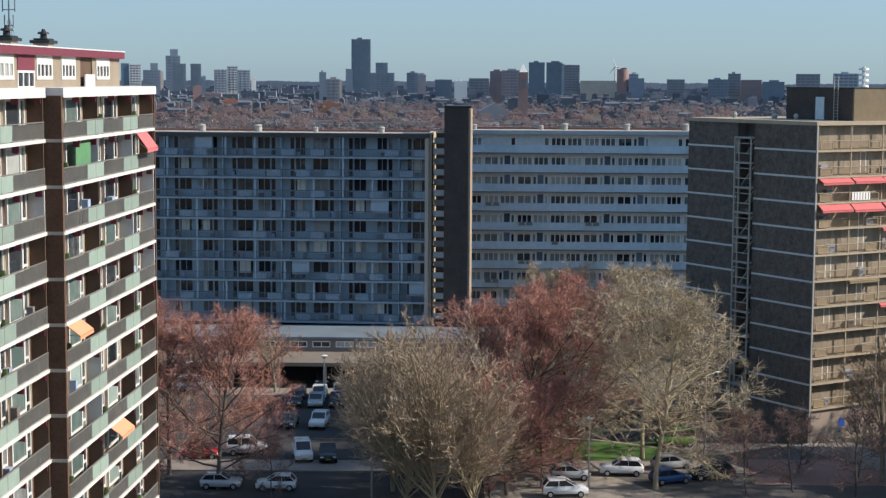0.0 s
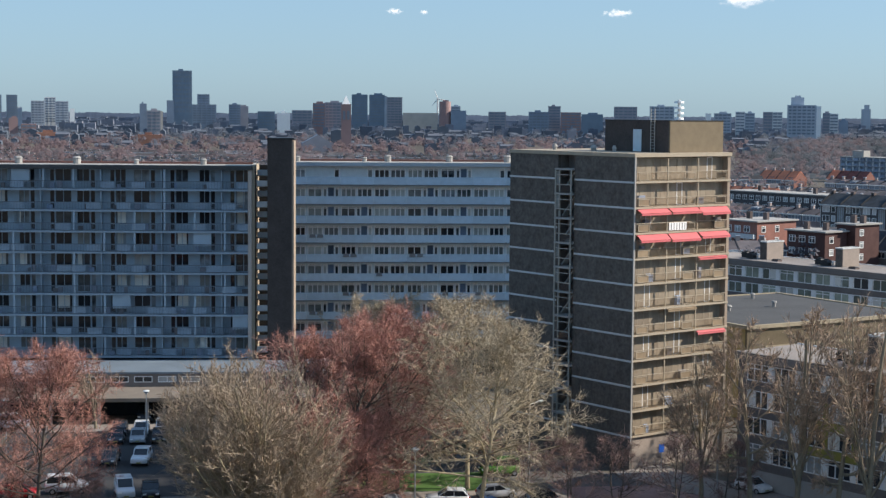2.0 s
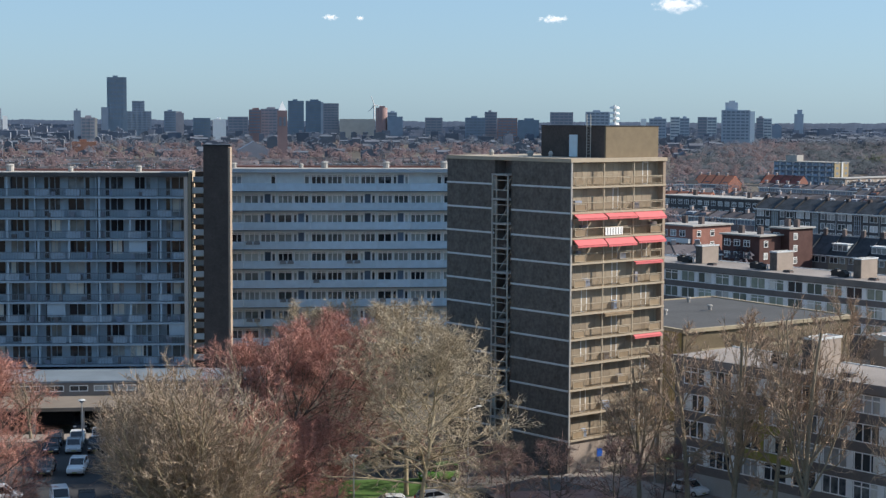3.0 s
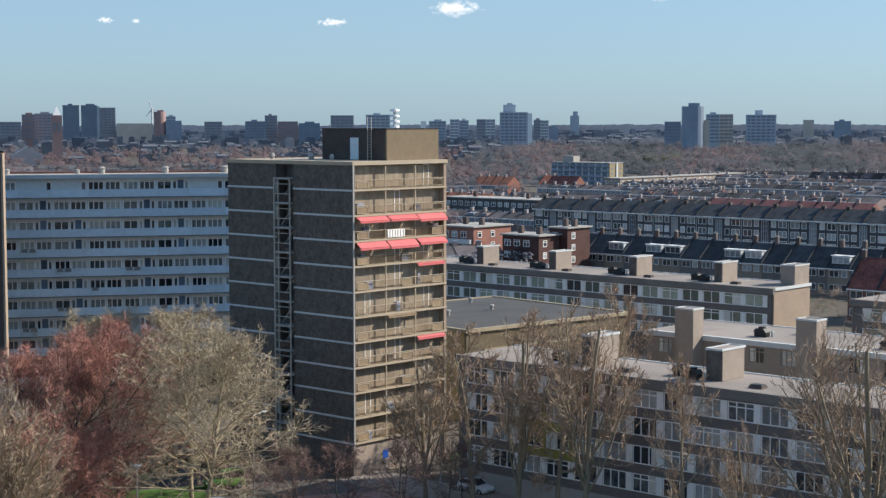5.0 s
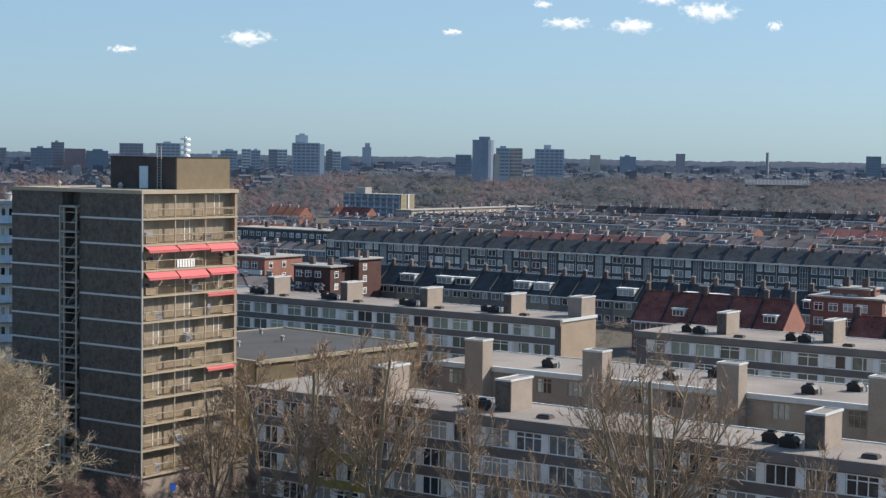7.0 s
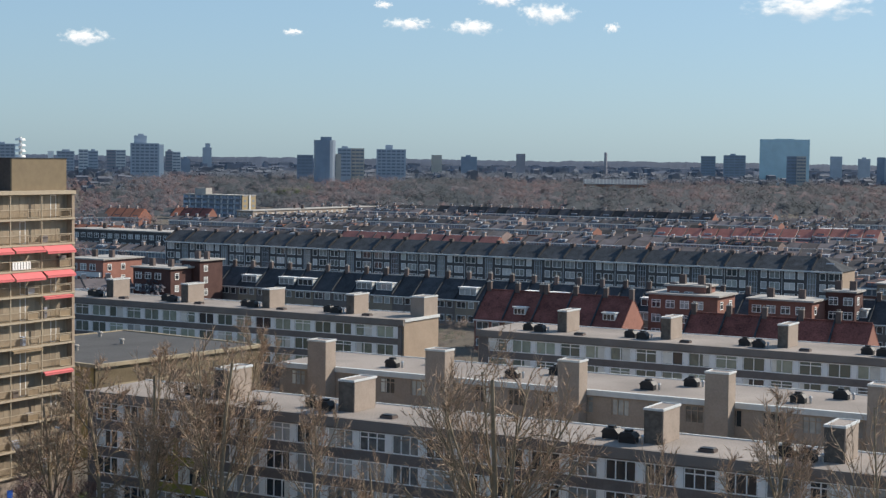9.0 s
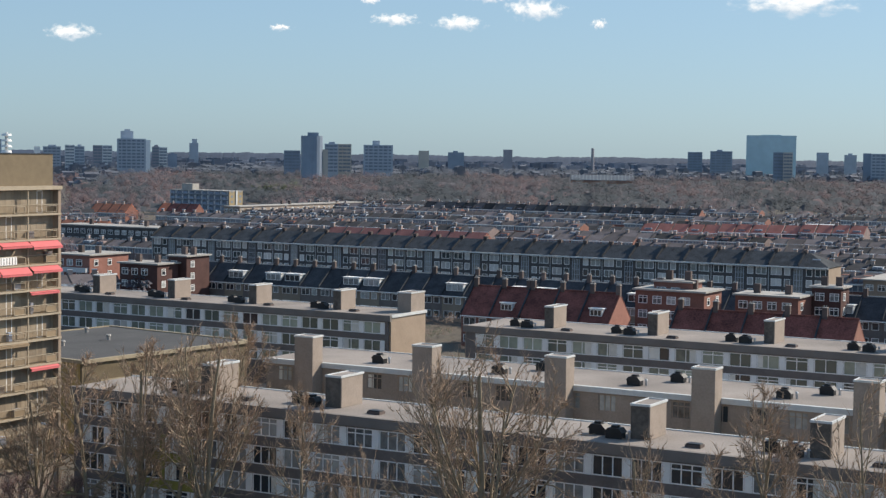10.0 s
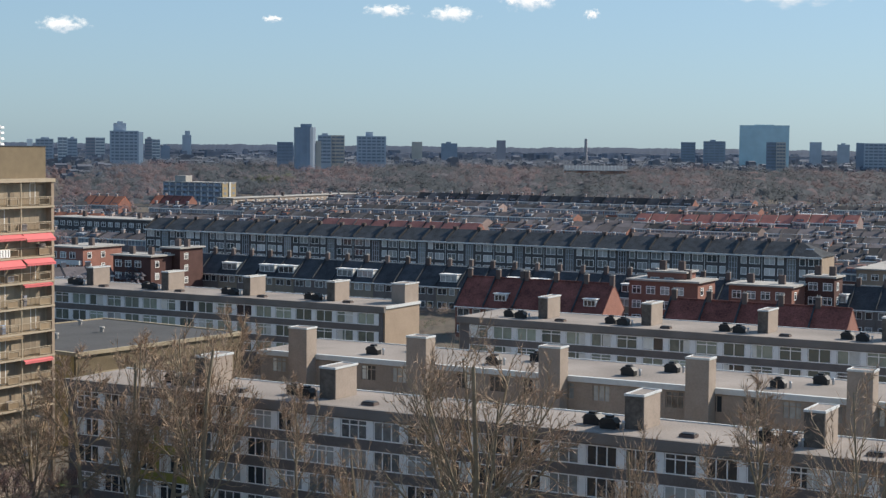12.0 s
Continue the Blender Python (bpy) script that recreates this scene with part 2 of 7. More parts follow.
# brightest panes: curtains and reflections both put in as pale colour
M["glass_bright"] = glass("glass_bright", (0.2, 0.22, 0.23), (0.7, 0.7, 0.68), 0.1)
M["glass_teal"] = glass("glass_teal", (0.09, 0.13, 0.125), (0.36, 0.45, 0.42), 0.25)
M["glass_green"] = glass("glass_green", (0.10, 0.125, 0.11), (0.42, 0.47, 0.38), 0.25)
M["glass_room"] = glass("glass_room", (0.07, 0.08, 0.085), (0.36, 0.38, 0.36), 0.2)
M["glass_tan"] = glass("glass_tan", (0.25, 0.205, 0.155), (0.37, 0.31, 0.23), 0.2)
for key, rgb in (("car_white", (0.72, 0.73, 0.74)), ("car_silver", (0.42, 0.43, 0.45)), ("car_black", (0.012, 0.012, 0.015)), ("car_dark", (0.045, 0.05, 0.06)),
                 ("car_green", (0.10, 0.24, 0.04)), ("car_red", (0.42, 0.03, 0.03)), ("car_blue", (0.04, 0.10, 0.24))):
    defmat(key, rgb, 0.25, 0.1, vary=0.03, spec=0.6)


# ---- shapes ----
class Geo:
    """Collects boxes, prisms and tubes into one mesh."""
    def __init__(self):
        self.v, self.f = [], []

    def box(self, x0, y0, z0, x1, y1, z1):
        k = len(self.v)
        self.v += [(x0, y0, z0), (x1, y0, z0), (x1, y1, z0), (x0, y1, z0), (x0, y0, z1), (x1, y0, z1), (x1, y1, z1), (x0, y1, z1)]
        self.f += [(k, k + 3, k + 2, k + 1), (k + 4, k + 5, k + 6, k + 7), (k, k + 1, k + 5, k + 4), (k + 1, k + 2, k + 6, k + 5), (k + 2, k + 3, k + 7, k + 6), (k + 3, k, k + 4, k + 7)]
        return self

    def prism(self, pts, y0, y1, axis="y"):
        """A closed outline of (a, z) pairs drawn out along y (or along x)."""
        k, n = len(self.v), len(pts)
        for y in (y0, y1):
            self.v += [(a, y, z) if axis == "y" else (y, a, z) for a, z in pts]
        self.f += [tuple(range(k, k + n)), tuple(range(k + 2 * n - 1, k + n - 1, -1))]
        self.f += [(k + i, k + n + i, k + n + (i + 1) % n, k + (i + 1) % n) for i in range(n)]
        return self

    def tube(self, p0, p1, r0, r1=None, n=6, caps=True):
        r1 = r0 if r1 is None else r1
        p0, p1 = Vector(p0), Vector(p1)
        d = (p1 - p0).normalized()
        a = d.orthogonal().normalized()
        b = d.cross(a)
        k = len(self.v)
        for p, r in ((p0, r0), (p1, r1)):
            for i in range(n):
                w = 2 * math.pi * i / n
                self.v.append(tuple(p + a * (r * math.cos(w)) + b * (r * math.sin(w))))
        self.f += [(k + i, k + (i + 1) % n, k + n + (i + 1) % n, k + n + i) for i in range(n)]
        if caps:
            self.f += [tuple(range(k + n - 1, k - 1, -1)), tuple(range(k + n, k + 2 * n))]
        return self

    def pierced(self, x0, x1, z0, z1, y0, y1, holes, axis="y"):
        """A plate from y0 to y1 with rectangular openings (xa, xb, za, zb) cut through it, all of one piece."""
        xs = sorted({x0, x1, *(round(min(max(v, x0), x1), 4) for h in holes for v in h[:2])})
        zs = sorted({z0, z1, *(round(min(max(v, z0), z1), 4) for h in holes for v in h[2:])})
        nx, nz = len(xs), len(zs)
        k = len(self.v)
        for y in (y0, y1):
            self.v += [(x, y, z) if axis == "y" else (y, x, z) for z in zs for x in xs]
        solid = {}
        for j in range(nz - 1):
            for i in range(nx - 1):
                cx, cz = (xs[i] + xs[i + 1]) / 2, (zs[j] + zs[j + 1]) / 2
                solid[i, j] = not any(a < cx < b and c < cz < d for a, b, c, d in holes)
        off = nx * nz
        for (i, j), on in solid.items():
            if not on:
                continue
            a, b, c, d = k + j * nx + i, k + j * nx + i + 1, k + (j + 1) * nx + i + 1, k + (j + 1) * nx + i
            self.f += [(a, b, c, d), (a + off, d + off, c + off, b + off)]
            for (di, dj), (p, q) in (((0, -1), (a, b)), ((1, 0), (b, c)), ((0, 1), (c, d)), ((-1, 0), (d, a))):
                if not solid.get((i + di, j + dj), False):
                    self.f.append((p, p + off, q + off, q))
        return self

    def mesh(self, name, material, bevel=0.0, smooth=False):
        me = bpy.data.meshes.new(name)
        me.from_pydata(self.v, [], self.f)
        me.materials.append(M[material])
        bm = bmesh.new()
        bm.from_mesh(me)
        if bevel:
            bmesh.ops.bevel(bm, geom=bm.edges[:], offset=bevel, segments=1, affect='EDGES')
        bmesh.ops.recalc_face_normals(bm, faces=bm.faces[:])
        bm.to_mesh(me)
        bm.free()
        if smooth:
            me.polygons.foreach_set("use_smooth", [True] * len(me.polygons))
        return me


def thing(name, label, category, m=None, group="", kind=""):
    ob = tagged(new(name), label, category, group, kind)
    if m is not None:
        ob.matrix_basis = m
    return ob


def part(name, geo, material, parent=None, label="", m=None, bevel=0.0, smooth=False):
    me = geo if isinstance(geo, bpy.types.Mesh) else geo.mesh(name, material, bevel, smooth)
    ob = new(name, me)
    if parent is not None:
        ob.parent = parent
    if m is not None:
        ob.matrix_basis = m
    if label:
        ob["label"] = label
    return ob


_cache = {}
def cached(key, build):
    if key not in _cache:
        _cache[key] = build()
    return _cache[key]


def window_meshes(w, h, cols, transom, frame_mat, pane_mat, fw=0.09, flush=False):
    def build():
        holes = []
        for i in range(cols):
            a = fw if i == 0 else w * i / cols + fw / 2
            c = w - fw if i == cols - 1 else w * (i + 1) / cols - fw / 2
            if transom:
                holes += [(a, c, fw, h * transom - fw / 2), (a, c, h * transom + fw / 2, h - fw)]
            else:
                holes.append((a, c, fw, h - fw))
        out, back = (0.0, 0.012) if flush else (-0.04, 0.03)      # how far the frame stands out and the pane back
        g = Geo().pierced(0, w, 0, h, out, 0.10, holes)
        p = Geo().box(fw * 0.5, back, fw * 0.5, w - fw * 0.5, back + 0.02, h - fw * 0.5)
        return g.mesh("window", frame_mat), p.mesh("pane", pane_mat)
    return cached(("win", w, h, cols, transom, frame_mat, pane_mat, fw, flush), build)


def window(parent, x, y, z, w, h, cols=2, transom=0.0, frame_mat="white_paint", pane_mat="glass", rz=0, fw=0.09, name="window", flush=False):
    fm, pm = window_meshes(w, h, cols, transom, frame_mat, pane_mat, fw, flush)
    win = part(name, fm, None, parent, m=pose(x, y, z, 0, 0, rz))
    part("pane", pm, None, win)
    return win


GRID = pose(48.0, 162.5, 0, 0, 0, -58.5)      # the streets of the quarter run askew
def grid(x, y, z=0, rz=0):
    return GRID @ pose(x, y, z, 0, 0, rz)


# ---- ground ----
def slab(name, pts, z0, z1, material, label="", category="", kind="structure", m=None):
    """A flat piece of ground with an edge, from its outline."""
    g, n = Geo(), len(pts)
    g.v = [(x, y, z) for z in (z0, z1) for x, y in pts]
    g.f = [tuple(range(n - 1, -1, -1)), tuple(range(n, 2 * n))] + [(i, (i + 1) % n, n + (i + 1) % n, n + i) for i in range(n)]
    ob = part(name, g, material, m=m)
    return tagged(ob, label, category, kind=kind)


def rect(x0, y0, x1, y1):
    return [(x0, y0), (x1, y0), (x1, y1), (x0, y1)]


def ground():
    g = Geo()
    rings = [0, 60, 120, 200, 320, 500, 900, 1600, 2800, 4990]
    n = 48
    g.v = [(0, 0, 0)] + [(r * math.sin(2 * math.pi * i / n), r * math.cos(2 * math.pi * i / n), 0) for r in rings[1:] for i in range(n)]
    g.f = [(0, 1 + (i + 1) % n, 1 + i) for i in range(n)]
    for k in range(len(rings) - 2):
        a, b = 1 + k * n, 1 + (k + 1) * n
        g.f += [(a + i, a + (i + 1) % n, b + (i + 1) % n, b + i) for i in range(n)]
    tagged(part("ground", g, "earth"), "flat ground of earth and dull grass under the whole town", "ground", kind="structure")

ground()
slab("road", rect(-34, 134, 4, 157.5), 0.0, 0.02, "shaded_asphalt", "asphalt street darkened for shade, with parked cars", "road")
slab("road", rect(4, 134, 62, 157.5), 0.0, 0.02, "street_paving", "pale brick-paved street with parked cars", "road")
slab("parking_lot", rect(-30, 162, 6, 196), 0.0, 0.02, "shaded_asphalt", "asphalt parking lot before the garages, darkened for shade", "parking lot")
slab("pavement", rect(-34, 157.5, 8, 162), 0.0, 0.14, "paving", "pale paved strip with a kerb along the street", "pavement")
slab("pavement", rect(8, 157.5, 30, 162.5), 0.0, 0.14, "paving", "pale paved strip with a kerb along the street", "pavement")
slab("pavement", rect(-30, 196, 6, 200.5), 0.0, 0.14, "paving", "pale paved strip before the garages", "pavement")
slab("lawn", rect(6.5, 162.5, 23, 171), 0.0, 0.10, "grass", "bright green mown lawn under the trees", "lawn")
slab("pavement", rect(30, 153, 64, 163.5), 0.0, 0.12, "red_paving", "reddish paved path by the brick tower", "pavement")
slab("street", rect(-30, -30, 120, -6), 0.0, 0.03, "asphalt", "asphalt street before the low flats", "road", m=grid(0, 0))
slab("forecourt", rect(-12, -6, 120, 1.0), 0.0, 0.132, "paving", "paved strip before the low flats", "pavement", m=grid(0, 0))
slab("forecourt", rect(-12, 11, 120, 30), 0.0, 0.05, "grass", "rough grass court between the low flats", "lawn", m=grid(0, 0))


# ---- tall flats with balconies, near ----
BALC = 2.8
def balcony_wing(b, x0, x1, y, top, storeys, seed, party, green):
    """Storeys of open balconies before a recessed front, from x0 to x1, parted by walls at the places in party."""
    rnd = random.Random(seed)
    deep = 1.0
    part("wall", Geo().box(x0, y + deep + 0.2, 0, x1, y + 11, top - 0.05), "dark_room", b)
    cuts = [x0] + [q for pair in green for q in pair] + [x1]
    open_rail = Geo()
    for k in range(0, len(cuts), 2):
        p, q = cuts[k], cuts[k + 1]
        m_ = max(1, round((q - p) / 2.2))
        for i in range(m_ + 1):
            open_rail.box(p + (q - p) * i / m_ - 0.03, y, 0.2, p + (q - p) * i / m_ + 0.03, y + 0.06, 1.2)
        nb = int((q - p) / 0.13)
        for i in range(nb):
            xx = p + (i + 0.5) * (q - p) / nb
            open_rail.box(xx - 0.028, y + 0.01, 0.28, xx + 0.028, y + 0.04, 1.14)
    open_rail.box(x0, y - 0.02, 1.18, x1, y + 0.06, 1.25).box(x0, y, 0.24, x1, y + 0.05, 0.29)
    rail_mesh = open_rail.mesh("railing", "mesh_panel")
    for s in range(storeys):
        z = top - BALC * (s + 1)
        part("balcony_slab", Geo().box(x0 - 0.05, y - 0.08, z - 0.02, x1 + 0.05, y + deep + 0.2, z + 0.2), "white_sunlit", b, "white concrete balcony floor")
        part("railing", rail_mesh, None, b, m=pose(0, 0, z))
        for p, q in green:
            part("parapet_panel", cached(("greenp", round(q - p, 3)), lambda: Geo().box(0, 0, 0, (q - p) / 2 - 0.04, 0.05, 0.92).box((q - p) / 2 + 0.02, 0, 0, q - p, 0.05, 0.92).mesh("parapet_panel", "green_panel", 0.012)), None, b, m=pose(p, y - 0.03, z + 0.24))
        holes = []
        last = x0
        for e in party:
            wide = e - last
            # from the parting wall backwards: door, broad window, second door
            p, q = e - 1.45, e - 0.55
            holes.append((p, q, z + 0.2, z + BALC - 0.14))
            window(b, p, y + deep + 0.02, z + 0.2, q - p, BALC - 0.34, 1, 0.35, "white_sunlit", rnd.choice(("glass_dark", "glass", "glass_pale")), fw=0.15, name="door")
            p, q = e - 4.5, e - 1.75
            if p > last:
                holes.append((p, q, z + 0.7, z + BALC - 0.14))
                window(b, p, y + deep - 0.1, z + 0.7, q - p, BALC - 0.84, 1, 0.0, "white_sunlit", rnd.choice(("glass_teal", "glass_teal", "glass", "glass_dark")), fw=0.17)
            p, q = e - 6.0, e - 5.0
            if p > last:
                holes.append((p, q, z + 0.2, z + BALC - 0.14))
                window(b, p, y + deep + 0.02, z + 0.2, q - p, BALC - 0.34, 1, 0.35, "white_sunlit", "glass", fw=0.15, name="door")
            part("partition", cached(("bparty", s % 2), lambda: Geo().box(-0.06, 0.02, 0.2, 0.06, deep, BALC - 0.02).mesh("partition", "brown_panel")) if rnd.random() < 0.75 else cached("bparty2", lambda: Geo().box(-0.06, 0.02, 0.2, 0.06, deep, BALC - 0.02).mesh("partition", "grey_white")), None, b, m=pose(e - 0.07, y, z))
            for c in (e - 0.2, (e + last) / 2):
                if rnd.random() < 0.85:
                    part("bracket", cached("bracket", lambda: Geo().box(-0.06, 0.0, 0, 0.06, 0.42, 0.42).mesh("bracket", "burgundy")), None, b, "dark red awning box", m=pose(c - 0.2, y + 0.05, z + BALC - 0.46))
            if rnd.random() < 0.35:
                p = last + rnd.uniform(0.6, wide - 1.6)
                part("clutter", Geo().box(p, y + 0.3, z + 0.2, p + rnd.uniform(0.4, 0.9), y + 0.7, z + rnd.uniform(0.8, 1.7)), "cloth", b)
            if rnd.random() < 0.3:
                part("plant", Geo().tube((last + 1.5, y + 0.25, z + 1.0), (last + 1.5, y + 0.25, z + 1.5), 0.25, 0.12, 6), "plant_green", b)
            last = e
        part("wall", Geo().pierced(x0, x1, z + 0.2, z + BALC - 0.02, y + deep, y + deep + 0.2, holes), "brown_panel" if s % 3 else "tan_wall", b)


def awning(b, x, y, z, w, out, material, label, rz=0, drop=0.75):
    g = Geo().prism([(0, 0), (0, 0.05), (-out, -drop + 0.05), (-out, -drop)], 0, w, "x")
    g.prism([(-out, -drop), (-out, -drop + 0.05), (-out + 0.03, -drop - 0.18), (-out, -drop - 0.2)], 0, w, "x")
    a = part("awning", g, material, b, label, m=pose(x, y, z, 0, 0, rz))
    arm = Geo().tube((0.06, 0, -0.5), (0.06, -out, -drop - 0.02), 0.025, n=4).tube((w - 0.06, 0, -0.5), (w - 0.06, -out, -drop - 0.02), 0.025, n=4)
    part("arm", arm, "steel", a)


def near_flats():
    m = pose(-23.0, 98.4, 0, 0, 0, 86.7)
    b = thing("apartment_building", "tall flats with green balcony panels and white slab edges", "building", m)
    top, right = 37.35, 23.8
    balcony_wing(b, 0.35, right, 0.0, top, 13, 1, (8.5, 17.5, right - 0.05), ((5.7, 9.6), (14.8, 18.9)))
    balcony_wing(b, -20, -0.02, 1.0, top, 13, 2, (-17.6, -8.9, -0.07), ((-19.5, -15.4), (-10.2, -6.1)))
    fin = Geo().box(0.0, -0.05, 0, 0.33, 3.0, top)
    part("fin_wall", fin, "brown_brick", b, "dark brown brick fin between the wings")
    part("end_wall", Geo().box(right + 0.02, -0.06, 0, right + 0.25, 11, top), "brown_brick", b)
    for s in range(13):
        z = top - BALC * (s + 1)
        part("band", Geo().box(-0.05, -0.09, z, 0.36, 1.0, z + 0.2), "concrete", b)
    for x0, x1, y in ((0.2, right + 0.35, -0.15), (-20, -0.1, 0.85)):
        part("roof_edge", Geo().box(x0, y, top - 0.12, x1, y + 2.6, top + 0.47), "white_sunlit", b, "broad white roof edge")
        part("roof", Geo().box(x0, y + 2.6, top + 0.0, x1, y + 11.5, top + 0.4), "bitumen", b)
    # the set-back top storey
    y, z, zt = 2.3, top + 0.4, 40.3
    wall = Geo()
    openings = [(-16.0, -11.5, 0), (-9.8, -6.4, 0), (-5.2, -1.6, 0), (-0.9, 2.4, 1), (2.8, 6.1, 0), (8.1, 11.3, 0), (12.6, 15.6, 2), (16.5, 20.0, 0)]
    last = -20
    for a, c, kind in openings:
        wall.box(last, y, z, a, y + 0.3, zt - 0.5)
        if kind == 0:
            wall.box(a, y, z, c, y + 0.3, z + 0.55)
            window(b, a, y - 0.02, z + 0.55, c - a, 1.15, 4, 0, "white_sunlit", "glass", fw=0.22)
            part("panel", Geo().box(a, y - 0.06, z + 1.7, c, y + 0.12, zt - 0.5), "white_sunlit", b, "white panel over the window")
        elif kind == 1:
            window(b, a, y, z, c - a, 1.1, 3, 0, "white_sunlit", "glass", fw=0.15)
            part("panel", Geo().box(a, y - 0.05, z + 1.1, c, y + 0.2, zt - 0.5), "burgundy", b, "dark red panel")
        else:
            part("door", Geo().box(a, y + 0.1, z, c, y + 0.25, zt - 0.5), "brown_panel", b, "brown doors behind a white low screen")
            part("screen", Geo().box(a + 0.2, y - 0.3, z, a + 2.6, y - 0.2, z + 0.9), "white_sunlit", b)
        last = c
    wall.box(last, y, z, 23.0, y + 0.3, zt - 0.5).box(22.7, y + 0.3, z, 23.0, y + 8, zt - 0.5).box(-20, y + 8, z, 23.0, y + 8.3, zt - 0.5)
    part("wall", wall, "upper_brick", b, "tan brick wall of the top storey")
    part("fascia", Geo().box(-20, y - 0.35, zt - 0.5, 23.2, y + 8.6, zt - 0.02), "burgundy", b, "dark red roof fascia")
    part("roof", Geo().box(-20, y - 0.38, zt - 0.02, 23.25, y + 8.65, zt + 0.06), "grey_white", b)
    awning(b, 18.6, 0.0, top - 2.8 - 0.1, 3.2, 0.8, "red_awning", "faded red awning let down", drop=1.1)
    awning(b, 0.7, 0.0, top - 2.8 * 5 - 0.1, 3.0, 0.8, "orange_awning", "orange awning let down", drop=0.6)
    awning(b, 10.4, 0.0, top - 2.8 * 8 - 0.1, 3.4, 0.8, "orange_awning", "orange awning let down", drop=0.6)
    part("screen", Geo().box(4.2, 0.3, top - 2.8 * 2 + 0.9, 7.6, 0.36, top - 2.8 - 0.25), "green_screen", b, "green cloth screen on a balcony")
    return m

NEAR = near_flats()


def roof_cowl(m):
    c = thing("roof_chimney", "squat brick chimney with a black cap and round cowl", "chimney", m, "chimneys of the tall flats")
    part("shaft", Geo().box(-0.7, -0.5, 0, 0.7, 0.5, 0.4), "upper_brick", c)
    part("cap", Geo().box(-1.0, -0.7, 0.4, 1.0, 0.7, 0.62).box(-0.8, -0.5, 0.62, 0.8, 0.5, 0.75), "dark_metal", c, "black cap", bevel=0.04)
    part("cowl", Geo().tube((0, 0, 0.75), (0, 0, 1.05), 0.25, 0.22, 10).tube((0, 0, 1.05), (0, 0, 1.2), 0.42, 0.36, 10).tube((0, 0, 1.2), (0, 0, 1.4), 0.2, 0.1, 8), "dark_metal", c, "round metal cowl", smooth=False)

roof_cowl(NEAR @ pose(15.3, 5.6, 40.35))
roof_cowl(NEAR @ pose(7.4, 5.6, 40.35))

def antenna_mast(m):
    a = thing("antenna_mast", "grey steel roof mast with short antenna arms", "antenna", m)
    part("pole", Geo().tube((0, 0, 0), (0, 0, 4.4), 0.09, 0.06, 6), "rail_grey", a)
    for z, r in ((1.6, 0.5), (2.7, 0.7), (3.6, 0.5)):
        g = Geo()
        for s in (-1, 1):
            g.tube((0, 0, z), (0, s * r, z), 0.045, n=4).tube((0, s * r, z - 0.15), (0, s * r, z + 0.75), 0.07, n=5)
        part("arm", g, "rail_grey", a)
    for i, (x, y) in enumerate(((-0.8, -0.8), (0.8, -0.8), (0, 1))):
        part("stay", Geo().tube((x, y, 0), (0, 0, 2.2), 0.025, n=4), "rail_grey", a)

antenna_mast(NEAR @ pose(11.6, 6.8, 40.35) @ Matrix.Diagonal((0.6, 0.6, 0.95, 1)))


